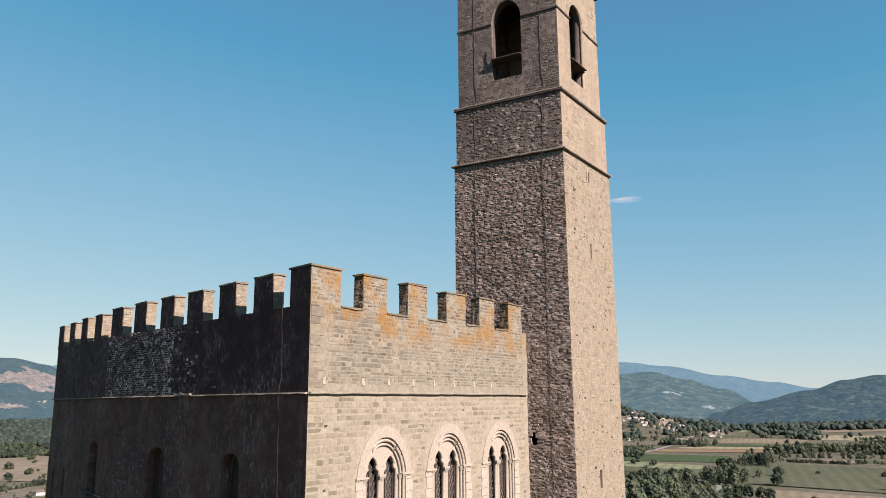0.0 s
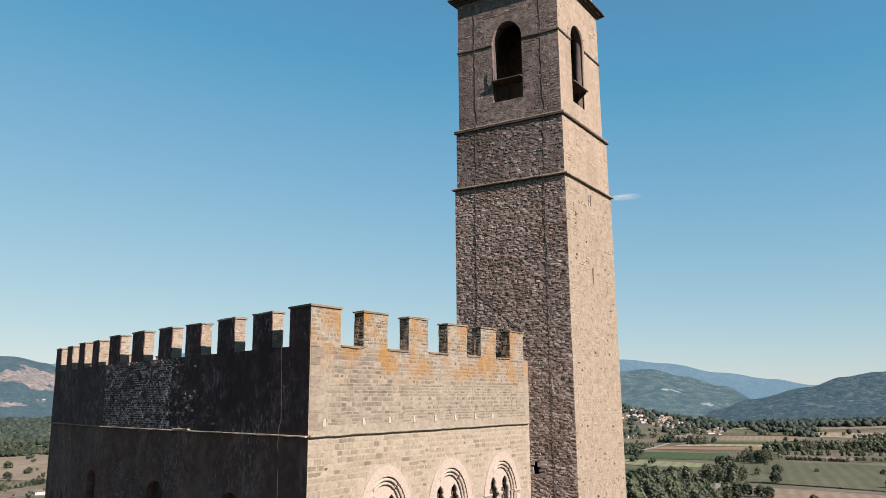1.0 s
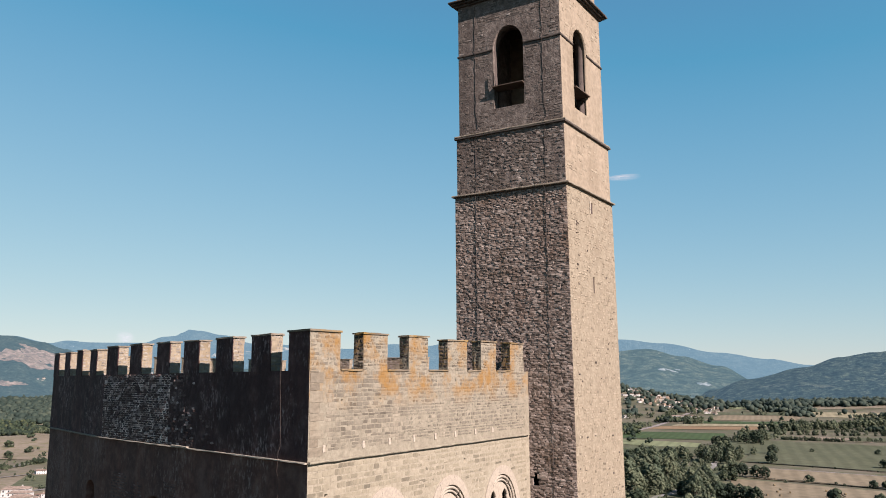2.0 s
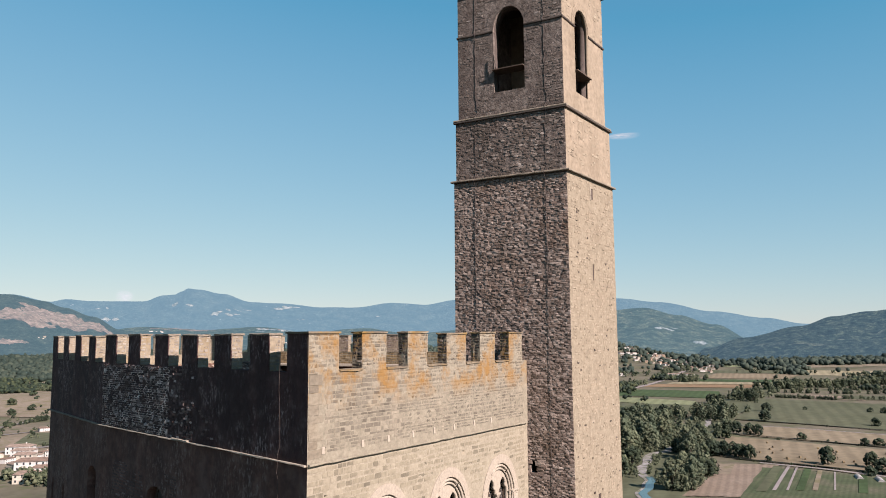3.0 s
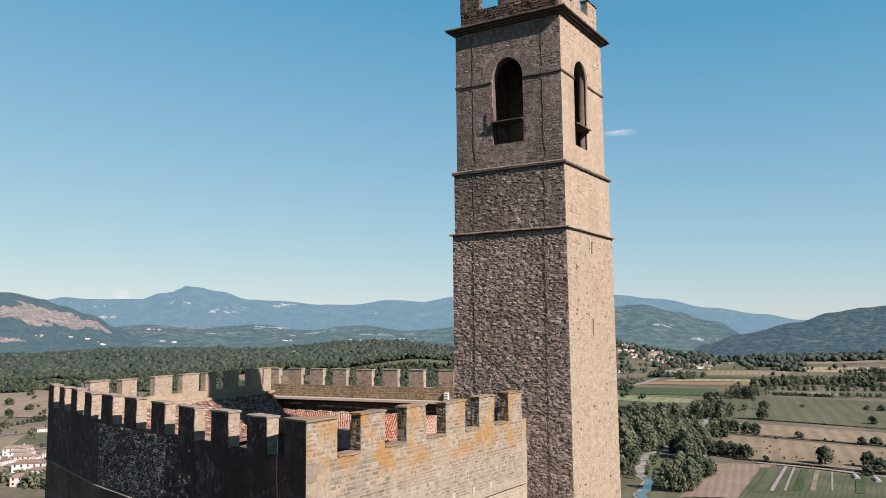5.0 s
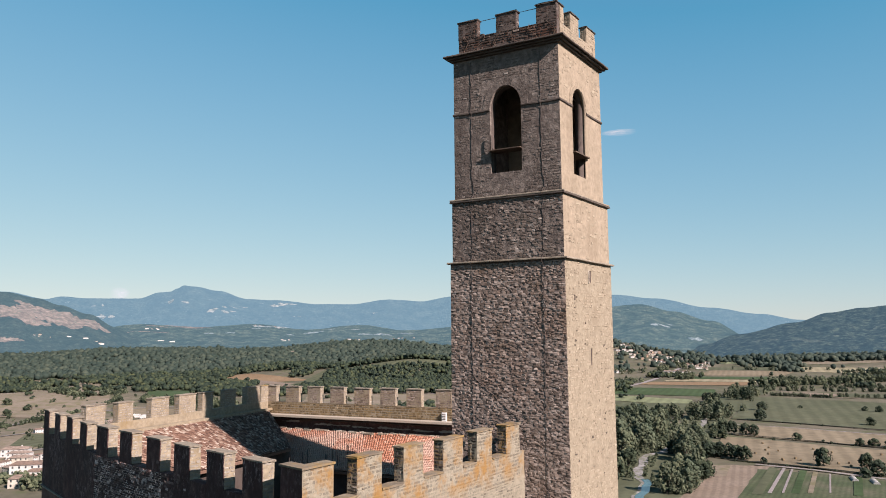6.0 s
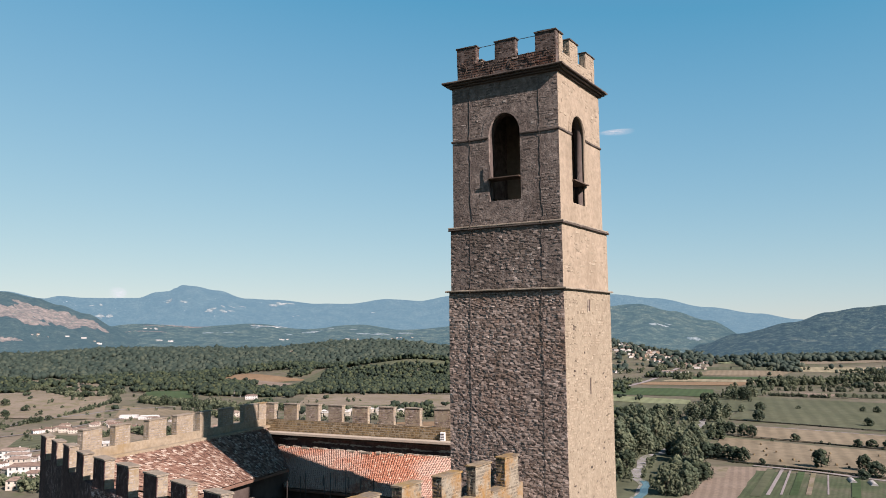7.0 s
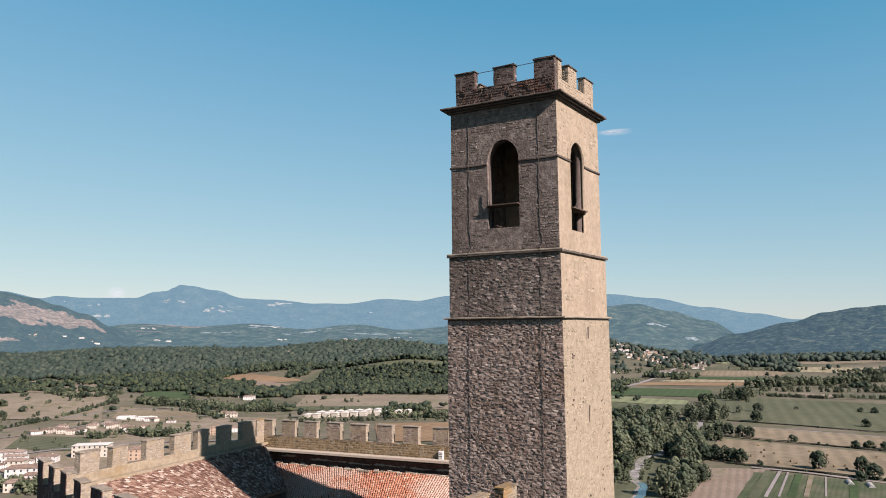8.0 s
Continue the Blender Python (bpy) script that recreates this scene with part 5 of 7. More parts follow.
# shallow near-black fills stand in for the shade deep in the openings
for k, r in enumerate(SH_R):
    part("hole_back", box(bmesh.new(), sr_m, r[0] - 0.05, r[1] + 0.05, r[2] - 0.05, r[3] + 0.05, -0.4, -0.05), INSIDE, sr, "near-black fill for the shade in the opening")
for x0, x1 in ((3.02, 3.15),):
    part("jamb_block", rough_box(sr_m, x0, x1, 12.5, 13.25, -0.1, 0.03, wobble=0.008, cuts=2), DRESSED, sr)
# small near-black chips on the sunlit face, painting the shade of pits
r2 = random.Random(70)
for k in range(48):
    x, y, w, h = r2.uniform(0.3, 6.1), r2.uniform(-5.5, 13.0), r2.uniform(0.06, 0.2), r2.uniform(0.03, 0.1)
    part("gap", rough_box(sr_m, x, x + w, y, y + h, -0.02, 0.02, wobble=0.022, cuts=1, seed=k), INSIDE, sr, "near-black chip painted as a shaded pit")

# cables and small ledge pieces on the shaded side of the castle
pts, r2 = [], random.Random(8)
z = 4.4
while z > -7:
    pts.append(sm_up @ Vector((LA - 1.62 + 0.05 * math.sin(z * 1.3) + r2.uniform(-0.02, 0.02), z, 0.09 + (0.08 if abs(z - STRING) < 0.4 else 0))))
    z -= 0.3
part("conductor", tube(pts, 0.007, 6), COPPER, castle, "rusty lightning conductor")
for s in (LA - 9.5, LA - 10.2):
    part("loose_slab", rough_box(sm_up, s, s + 0.75, STRING + 0.04, STRING + 0.1, 0.0, 0.16, wobble=0.01, seed=3), DRESSED, castle, "pale broken slab")
part("gutter", tube([dm @ Vector((LD - 3.6, -4.25, 0.1)), dm @ Vector((LD, -4.35, 0.12)), sm @ Vector((5.5, -4.9, 0.12))], 0.045, 6), CAP_DARK, castle, "pale lead pipe")
# ---------------------------------------------------------------- the valley
VALLEY = -85.0
EYE_Z = 12.7


def smooth(a, b, x):
    k = min(1.0, max(0.0, (x - a) / (b - a)))
    return k * k * (3 - 2 * k)


def ground_z(x, y):
    """Height of the ground: valley floor, the castle's hill, low wooded rises, and the land lifting towards the mountains."""
    r = math.hypot(x, y)
    z = VALLEY - 0.0072 * r + 67 * math.exp(-((x + 5) ** 2 + (y - 46) ** 2) / (2 * 62.0 ** 2))
    z += 2.0 * noise.noise(Vector((x * 0.004, y * 0.004, 1.3))) * smooth(300, 900, r)
    z += 46 * math.exp(-(((x + 60) / 200) ** 2 + ((y - 1800) / 135) ** 2))          # wooded knoll
    z += 22 * math.exp(-(((x + 389) / 150) ** 2 + ((y - 1930) / 190) ** 2))         # ploughed rise
    z += 62 * math.exp(-(((x - 540) / 270) ** 2 + ((y - 2860) / 330) ** 2))         # spur of the far town
    z += 12 * math.exp(-(((x + 620) / 260) ** 2 + ((y - 1250) / 160) ** 2))         # dry slopes
    z += 62 * smooth(1850, 2750, r) * (0.75 + 0.6 * noise.noise(Vector((x * 0.0016, y * 0.0016, 5.1)))) * (0.45 + 0.55 * smooth(400, -200, x))
    z += 30 * smooth(2900, 4700, r)
    return z


angles, a = [], -180.0
while a < 180.0:
    angles.append(a)
    a += 0.4 if -36 <= a < 36 else 4.0
radii, r = [0.0], 12.0
while r < 4900:
    radii.append(r)
    r *= 1.045
vs, fs = [], []
for r in radii:
    for a in angles:
        x, y = r * math.sin(radians(a)), r * math.cos(radians(a))
        vs.append((x, y, ground_z(x, y)))
na = len(angles)
for i in range(len(radii) - 1):
    for k in range(na):
        q = (k + 1) % na
        fs.append((i * na + k, i * na + q, (i + 1) * na + q, (i + 1) * na + k))
ground = part("ground", mesh_from("ground", vs, fs), MEADOW)
tagged(ground, "valley floor of dry meadows and grass", "ground", kind="structure")
ground.data.materials.append(SCRUB)                      # out-of-view castle hill: dark cover added to cut bounced light
for p in ground.data.polygons:
    p.use_smooth = True
    if math.hypot(p.center.x, p.center.y) < 300:
        p.material_index = 1


def curve_at(stops, x):
    """A smooth line through (x, y) stops."""
    for (x0, y0), (x1, y1) in zip(stops, stops[1:]):
        if x <= x1:
            return y0 + (y1 - y0) * smooth(x0, x1, x)
    return stops[-1][1]


def ridge(name, near, far, a0, a1, crest, mat, label, rough, seed):
    """A mountain side: rises from the valley at 'near' to a crest at 'far'; crest gives degrees above eye level by bearing. Returns its height over the plan."""
    def height(a, d):
        f = (d - near) / (far - near)
        x, y = d * math.sin(radians(a)), d * math.cos(radians(a))
        drift = 7.0 * (1 - f) * noise.noise(Vector((x * 0.0016, y * 0.0016, seed + 4)))
        top = EYE_Z + far * math.tan(radians(curve_at(crest, a + drift)))
        base = VALLEY - 0.0072 * d + 30 * smooth(2900, 4700, d) - 6
        w = noise.fractal(Vector((x * 0.0021, y * 0.0021, seed)), 1.0, 2.0, 5)
        fine_w = noise.fractal(Vector((x * 0.011, y * 0.011, seed + 2)), 1.0, 2.0, 4)
        lift = f ** 1.25 + (0.16 * w + 0.02 * fine_w) * math.sin(math.pi * f)
        return x, y, base + (top - base) * max(0.0, lift) + rough * w * f + 1.6 * fine_w

    vs, fs = [], []
    step, rows = 0.12, 30
    n = int((a1 - a0) / step) + 1
    for j in range(rows):
        vs.extend(height(a0 + i * step, near + (far - near) * j / (rows - 1)) for i in range(n))
    for j in range(rows - 1):
        for i in range(n - 1):
            fs.append((j * n + i, j * n + i + 1, (j + 1) * n + i + 1, (j + 1) * n + i))
    ob = part(name, mesh_from(name, vs, fs), mat)
    for p in ob.data.polygons:
        p.use_smooth = True
    tagged(ob, label, "mountain", kind="structure")
    return height, near, far


def clearing(hill, bearing, up, wide, deep, mat, label, slant=0.0):
    """A ragged clearing draped on a hillside, at a bearing and a height above eye level in degrees."""
    height, near, far = hill
    rnd = random.Random(int(bearing * 100 + wide))
    d = next((q for q in range(int(near), int(far), 8) if height(bearing, q)[2] - EYE_Z > q * math.tan(radians(up))), far - deep)
    nx, ny = 12, 5
    vs, fs = [], []
    for j in range(ny + 1):
        for i in range(nx + 1):
            u, v = i / nx * 2 - 1, j / ny * 2 - 1
            narrow = math.sqrt(max(0.02, 1 - 0.96 * u * u)) * rnd.uniform(0.45, 1.25)
            q = min(far - 4, d + deep / 2 * (v * narrow + slant * u))
            x, y, z = height(bearing + math.degrees(wide / 2 * u / d) * rnd.uniform(0.94, 1.04), q)
            vs.append((x, y - 1.5, z + 1.8))
    for j in range(ny):
        for i in range(nx):
            k = j * (nx + 1) + i
            fs.append((k, k + 1, k + nx + 2, k + nx + 1))
    return tagged(part("clearing", mesh_from("clearing", vs, fs), mat), label, "clearing", "clearings on the hills", "structure")


# bearings and heights in degrees
FAR_CREST = [(-40, 2.9), (-30.2, 2.85), (-27.8, 2.4), (-26.9, 2.6), (-25.2, 2.5), (-22.0, 2.53), (-20.6, 2.98), (-19.9, 3.02), (-19.45, 3.22), (-19.0, 3.45), (-18.3, 3.38), (-16.6, 3.1), (-14.6, 2.53), (-12.6, 2.45), (-9.3, 2.16),
             (-6.8, 2.11), (-4.2, 2.44), (-1.6, 2.29), (0.5, 2.62), (5, 2.9), (12.8, 2.62), (15.6, 2.35), (19.5, 1.58), (22.8, 1.04), (25.3, 0.57), (30, 0.3), (40, 0.2)]
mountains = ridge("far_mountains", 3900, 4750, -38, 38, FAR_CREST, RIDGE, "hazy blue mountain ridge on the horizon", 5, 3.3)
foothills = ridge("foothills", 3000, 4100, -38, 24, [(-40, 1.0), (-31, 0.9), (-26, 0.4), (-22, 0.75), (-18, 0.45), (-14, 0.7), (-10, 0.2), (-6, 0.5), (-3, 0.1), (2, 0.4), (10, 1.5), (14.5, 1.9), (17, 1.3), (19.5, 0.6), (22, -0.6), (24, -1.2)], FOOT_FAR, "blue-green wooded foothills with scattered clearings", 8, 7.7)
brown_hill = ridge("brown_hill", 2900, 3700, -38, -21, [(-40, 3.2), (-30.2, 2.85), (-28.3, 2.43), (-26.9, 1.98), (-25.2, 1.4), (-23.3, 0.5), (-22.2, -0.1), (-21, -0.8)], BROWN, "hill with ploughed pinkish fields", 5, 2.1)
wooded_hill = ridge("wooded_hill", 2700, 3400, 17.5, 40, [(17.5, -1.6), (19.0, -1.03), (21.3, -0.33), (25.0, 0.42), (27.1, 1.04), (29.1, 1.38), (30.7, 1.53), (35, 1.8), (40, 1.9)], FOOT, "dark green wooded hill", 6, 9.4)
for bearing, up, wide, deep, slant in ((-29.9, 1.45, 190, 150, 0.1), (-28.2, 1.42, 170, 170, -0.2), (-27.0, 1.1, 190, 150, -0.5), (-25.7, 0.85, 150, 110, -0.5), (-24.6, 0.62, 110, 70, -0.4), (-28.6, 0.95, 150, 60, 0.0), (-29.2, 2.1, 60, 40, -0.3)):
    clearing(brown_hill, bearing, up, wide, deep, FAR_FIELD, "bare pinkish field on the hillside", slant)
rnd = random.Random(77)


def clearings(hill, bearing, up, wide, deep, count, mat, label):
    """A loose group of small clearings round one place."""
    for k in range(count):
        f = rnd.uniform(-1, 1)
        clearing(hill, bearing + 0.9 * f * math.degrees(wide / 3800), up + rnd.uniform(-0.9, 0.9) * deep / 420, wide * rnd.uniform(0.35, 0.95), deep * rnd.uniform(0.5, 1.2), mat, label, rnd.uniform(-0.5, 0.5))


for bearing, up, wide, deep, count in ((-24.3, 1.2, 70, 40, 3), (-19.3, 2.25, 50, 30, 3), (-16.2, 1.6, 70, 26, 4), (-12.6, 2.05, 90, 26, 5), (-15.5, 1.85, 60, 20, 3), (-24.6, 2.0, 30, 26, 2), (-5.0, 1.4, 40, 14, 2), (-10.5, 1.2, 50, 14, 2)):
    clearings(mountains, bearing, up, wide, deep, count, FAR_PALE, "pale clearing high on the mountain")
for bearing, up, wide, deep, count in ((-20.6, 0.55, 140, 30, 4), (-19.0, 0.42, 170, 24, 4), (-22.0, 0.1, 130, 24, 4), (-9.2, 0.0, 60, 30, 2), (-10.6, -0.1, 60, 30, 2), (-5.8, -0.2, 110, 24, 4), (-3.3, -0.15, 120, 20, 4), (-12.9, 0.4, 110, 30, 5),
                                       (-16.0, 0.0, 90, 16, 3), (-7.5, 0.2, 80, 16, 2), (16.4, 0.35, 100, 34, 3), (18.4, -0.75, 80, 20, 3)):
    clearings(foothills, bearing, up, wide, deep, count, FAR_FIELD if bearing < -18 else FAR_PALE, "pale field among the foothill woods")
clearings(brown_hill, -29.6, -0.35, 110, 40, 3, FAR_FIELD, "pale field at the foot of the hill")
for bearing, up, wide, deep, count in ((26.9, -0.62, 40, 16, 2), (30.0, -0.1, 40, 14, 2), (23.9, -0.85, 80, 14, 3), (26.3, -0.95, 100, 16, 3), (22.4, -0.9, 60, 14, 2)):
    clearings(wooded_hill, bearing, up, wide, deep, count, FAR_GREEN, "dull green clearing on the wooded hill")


# ---- fields
def field(cx, cy, along, across, turn, mat, label, lift=0.25, skew=0.0):
    """A field: a gently uneven sheet with ragged borders just above the valley floor."""
    rnd = random.Random(int(cx * 3 + cy))
    nx, ny = 14, 10
    vs, fs = [], []
    c, s = math.cos(radians(turn)), math.sin(radians(turn))
    for j in range(ny + 1):
        for i in range(nx + 1):
            u, v = (i / nx - 0.5) * along, (j / ny - 0.5) * across
            u += skew * v
            if i in (0, nx):
                u += rnd.uniform(-1, 1) * min(1.5, along * 0.006)
            if j in (0, ny):
                v += rnd.uniform(-1, 1) * min(1.2, across * 0.012)
            x, y = cx + u * c - v * s, cy + u * s + v * c
            vs.append((x, y, ground_z(x, y) + lift))
    for j in range(ny):
        for i in range(nx):
            k = j * (nx + 1) + i
            fs.append((k, k + 1, k + nx + 2, k + nx + 1))
    return tagged(part("field", mesh_from("field", vs, fs), mat), label, "field", "fields of the valley", "structure")


T = -35.0                                                # the common turn of the nearer fields
RIVER_FIELDS = (
    (188, 506, 34, 124, -10, 0.4, EARTH, "bare pinkish earth field"),
    (180, 545, 40, 44, -3, 0.4, STUBBLE_PALE, "dry grass under the grove"),
    (236, 468, 100, 124, -31, -0.04, BEDS, "green vegetable field"),
    (296, 612, 158, 130, -42, -0.36, STUBBLE, "harvested tan field with bales"),
    (366, 722, 168, 92, -40, -0.2, STUBBLE, "pale harvested field"),
    (480, 965, 200, 340, -42, -0.28, OLIVE, "olive-green grass field"),
    (252, 1001, 122, 171, -22, 0.0, OLIVE, "dark green meadow by the trees"),
    (293, 1140, 170, 84, -48, -0.6, CROP_PALE, "pale green crop strip"),
    (360, 1304, 196, 180, -22, -0.05, CROP, "dark green crop strip"))
PLAIN_FIELDS = (
    (505, 1523, 200, 112, -18, 0.28, PLOUGH, "rusty brown stubble strip"),
    (575, 1618, 190, 88, -23, 0.15, YELLOW, "yellow stubble strip"),
    (630, 1716, 190, 112, -17, 0.16, CROP, "green far strip"),
    (750, 1886, 200, 200, -16, 0.29, STUBBLE, "pale tan far field"),
    (814, 2060, 260, 110, -10, 0.02, OLIVE, "grey-green far field"),
    (612, 1214, 84, 78, -48, -0.5, EARTH, "pinkish bare strip"),
    (680, 1180, 120, 90, -30, 0.3, OLIVE, "olive field beyond the hedge"),
    (1050, 1948, 300, 180, -31, -0.12, YELLOW, "pale yellow far field"),
    (985, 1660, 80, 160, -47, -0.3, EARTH, "tan far strip"),
    (1010, 2300, 340, 150, -14, 0.2, CROP_PALE, "pale green far field"),
    (1200, 2200, 300, 150, -18, 0.1, STUBBLE_PALE, "pale far field"))
HILL_FIELDS = (
    (-610, 1135, 240, 320, -8, -0.6, STUBBLE_PALE, "wide tan hillside field"),
    (-790, 1590, 240, 300, -18, -1.1, STUBBLE_PALE, "dry grass slope below the farmhouse"),
    (-462, 1292, 75, 200, 8, -0.2, CROP, "green meadow at the wood's edge"),
    (-371, 1000, 140, 100, -24, -0.9, STUBBLE, "tan stubble field"),
    (-374, 738, 84, 84, -14, -0.7, OLIVE, "mown green sports field"),
    (-424, 1735, 100, 190, 4, -0.9, PLOUGH, "terracotta ploughed field"),
    (-335, 1577, 80, 250, 4, -0.9, EARTH, "bare tan ploughed field"),
    (-281, 1677, 34, 290, -4, 0.1, OLIVE, "pale green clearing"),
    (-98, 1190, 260, 250, -18, -0.44, STUBBLE_PALE, "pale meadow under the wooded knoll"),
    (-95, 1752, 240, 56, 5, 0.0, OLIVE, "pale green clearing on the knoll"),
    (-22, 800, 90, 150, 6, 0.0, PLOUGH, "brown field beyond the walls"),
    (-140, 1060, 170, 60, -6, 0.0, OLIVE, "green meadow by the terraces"))
for k, (cx, cy, along, across, turn, skew, mat, label) in enumerate(RIVER_FIELDS + PLAIN_FIELDS + HILL_FIELDS):
    field(cx, cy, along, across, turn, mat, label, 0.55 + 0.05 * (k % 7), skew)
field(-345, 745, 230, 430, 0, STUBBLE_PALE, "dry pale ground about the village", 0.35, 0.1)


def lane(pts, width, mat, label, name="road", lift=0.9):
    vs, fs, dense = [], [], []
    for p, q in zip(pts, pts[1:]):
        for k in range(8):
            dense.append(Vector((*p, 0)).lerp(Vector((*q, 0)), k / 8))
    dense.append(Vector((*pts[-1], 0)))
    for it in range(3):
        dense = [dense[0]] + [(dense[i - 1] + dense[i] * 2 + dense[i + 1]) / 4 for i in range(1, len(dense) - 1)] + [dense[-1]]
    for i, p in enumerate(dense):
        d = (dense[min(i + 1, len(dense) - 1)] - dense[max(i - 1, 0)]).normalized()
        for s in (-1, 1):
            x, y = p.x - d.y * s * width / 2, p.y + d.x * s * width / 2
            vs.append((x, y, ground_z(x, y) + lift))
    fs = [(2 * i, 2 * i + 1, 2 * i + 3, 2 * i + 2) for i in range(len(dense) - 1)]
    return tagged(part(name, mesh_from(name, vs, fs), mat), label, "road" if name == "road" else name, kind="structure")


lane([(240, 1255), (310, 1368), (380, 1502), (512, 1786), (580, 1945), (644, 2080), (739, 2203), (864, 2388)], 11, TRACK, "pale valley road")
lane([(229, 568), (262, 541), (290, 505), (330, 470)], 3.6, TRACK, "white farm track")
for p, q, wide, mat in (((242, 550), (195, 465), 2.2, TRACK), ((246, 546), (203, 465), 1.4, TRACK), ((257, 535), (219, 464), 3.0, STUBBLE_PALE), ((263, 527), (231, 464), 1.0, TRACK),
                        ((251, 540), (210, 464), 4.5, CROP), ((236, 553), (186, 462), 6.0, OLIVE), ((276, 516), (243, 455), 5.0, CROP)):
    lane([p, q], wide, mat, "strip between the vegetable beds" if mat is not TRACK else "white farm track")
lane([(300, 830), (326, 806), (346, 798), (390, 762), (440, 716)], 3.0, TRACK, "pale farm track")
lane([(-560, 640), (-500, 760), (-500, 872), (-501, 946), (-465, 1002), (-449, 1050), (-380, 1090)], 7, ASPHALT, "grey country road")
lane([(-470, 740), (-436, 802), (-419, 839), (-412, 904), (-397, 963), (-300, 985)], 6, ASPHALT, "grey village road")
lane([(-420, 560), (-380, 640), (-345, 690), (-290, 730), (-150, 760)], 8, ASPHALT, "grey village road")
lane([(-234, 1348), (-100, 1330), (60, 1300)], 5, TRACK, "pale farm track")

# ---- river with gravel banks
RIVER_WAY = [(100, 380), (112, 441), (125, 488), (133, 525), (142, 565), (160, 607), (183, 641), (210, 690), (236, 745), (266, 800), (292, 861), (342, 962), (417, 1103), (521, 1299), (637, 1502)]
RIVER = []                                               # the way, with its windings
for k, (p, q) in enumerate(zip(RIVER_WAY, RIVER_WAY[1:])):
    for j in range(3):
        w = 2.5 * math.sin((k * 3 + j) * 1.15) + 1.5 * math.sin((k * 3 + j) * 2.6 + 1)
        RIVER.append((p[0] + (q[0] - p[0]) * j / 3 + 0.88 * w, p[1] + (q[1] - p[1]) * j / 3 - 0.42 * w))
lane(RIVER, 50, OLIVE, "dark grass under the riverside trees", "river_meadow", 0.35)
lane(RIVER[:32], 6.5, GRAVEL, "pale gravel river bed", "river_bank", 0.6)
wm, wnn, wll, wb = nodes_of("river_water")
wb.inputs["Base Color"].default_value, wb.inputs["Roughness"].default_value = (0.04, 0.07, 0.07, 1), 0.06
grain(wnn, wll, wb, noise_tex(wnn, wll, wnn.new("ShaderNodeNewGeometry").outputs["Position"], 0.8, 3), 0.15, 0.1)
lane([(x + 1.5, y) for x, y in RIVER[:9]], 5, wm, "slow shaded river", "water", 0.8)


# ---- trees
def blob(center, size, rnd, sub=1):
    """A lumpy clump of leaves: a jittered icosphere."""
    bm = bmesh.new()
    bmesh.ops.create_icosphere(bm, subdivisions=sub, radius=1.0)
    vs = [(Vector(v.co) * rnd.uniform(0.72, 1.2)) for v in bm.verts]
    fs = [tuple(v.index for v in f.verts) for f in bm.faces]
    bm.free()
    return [(c.x * size[0] + center[0], c.y * size[1] + center[1], c.z * size[2] + center[2]) for c in vs], fs


def tree_meshes(seed, height, width, trunk_part, slim, count=44, loose=320, grow=1.0):
    """Trunk with limbs, and a crown of many clumps and loose leaves."""
    rnd = random.Random(seed)
    tv, tf = [], []

    def limb(p, q, r0, r1):
        base, w = len(tv), (Vector(q) - Vector(p)).normalized()
        s = w.orthogonal().normalized()
        o = w.cross(s)
        for end, r in ((p, r0), (q, r1)):
            for k in range(6):
                a = k * math.pi / 3
                tv.append(Vector(end) + (s * math.cos(a) + o * math.sin(a)) * r)
        tf.extend((base + k, base + (k + 1) % 6, base + 6 + (k + 1) % 6, base + 6 + k) for k in range(6))

    fork = height * trunk_part
    limb((0, 0, -0.5), (0, 0, fork), height * 0.028, height * 0.02)
    limb((0, 0, fork), (0.2, 0.1, height * 0.75), height * 0.02, height * 0.006)
    for k in range(6):
        a = k * 1.05 + rnd.random()
        limb((0, 0, fork * rnd.uniform(0.85, 1.3)), (math.cos(a) * width * 0.34, math.sin(a) * width * 0.34, height * rnd.uniform(0.45, 0.75)), height * 0.012, height * 0.004)
    cv, cf = [], []
    for k in range(count):
        f = rnd.random()
        z = fork * 0.8 + (height - fork * 0.8) * f
        r = width / 2 * (math.sin(math.pi * min(1, 0.16 + 0.84 * f)) ** (0.6 if not slim else 0.8))
        a, q = rnd.uniform(0, 2 * math.pi), math.sqrt(rnd.random()) * 0.95
        sz = width * rnd.uniform(0.085, 0.165) * grow
        v, fc = blob((math.cos(a) * r * q, math.sin(a) * r * q, z), (sz, sz, sz * rnd.uniform(0.7, 1.1)), rnd)
        base = len(cv)
        cv.extend(v)
        cf.extend(tuple(base + i for i in g) for g in fc)
    for k in range(loose):
        f = rnd.random()
        z = fork * 0.75 + (height * 1.02 - fork * 0.75) * f
        r = width / 2 * (math.sin(math.pi * min(1, 0.16 + 0.84 * f)) ** 0.6) * rnd.uniform(0.8, 1.12)
        a = rnd.uniform(0, 2 * math.pi)
        c = Vector((math.cos(a) * r, math.sin(a) * r, z))
        u = Vector((rnd.uniform(-1, 1), rnd.uniform(-1, 1), rnd.uniform(-1, 1))).normalized() * width * 0.035
        w = u.orthogonal() * 0.8
        base = len(cv)
        cv.extend([c - u, c + w, c + u, c - w])
        cf.append((base, base + 1, base + 2, base + 3))
    return (mesh_from("trunk", tv, tf), mesh_from("crown", cv, cf))


def make_tree(seed, height, width, trunk_part, leaf, label, slim=False):
    tr, cr = tree_meshes(seed, height, width, trunk_part, slim)
    ob = thing("tree", (0, 0, -400), label, "tree", "valley trees")
    for nm, me, mt in (("trunk", tr, BARK), ("crown", cr, leaf)):
        me.materials.append(mt)
        p = new(nm, me)
        p.parent = ob
    return ob


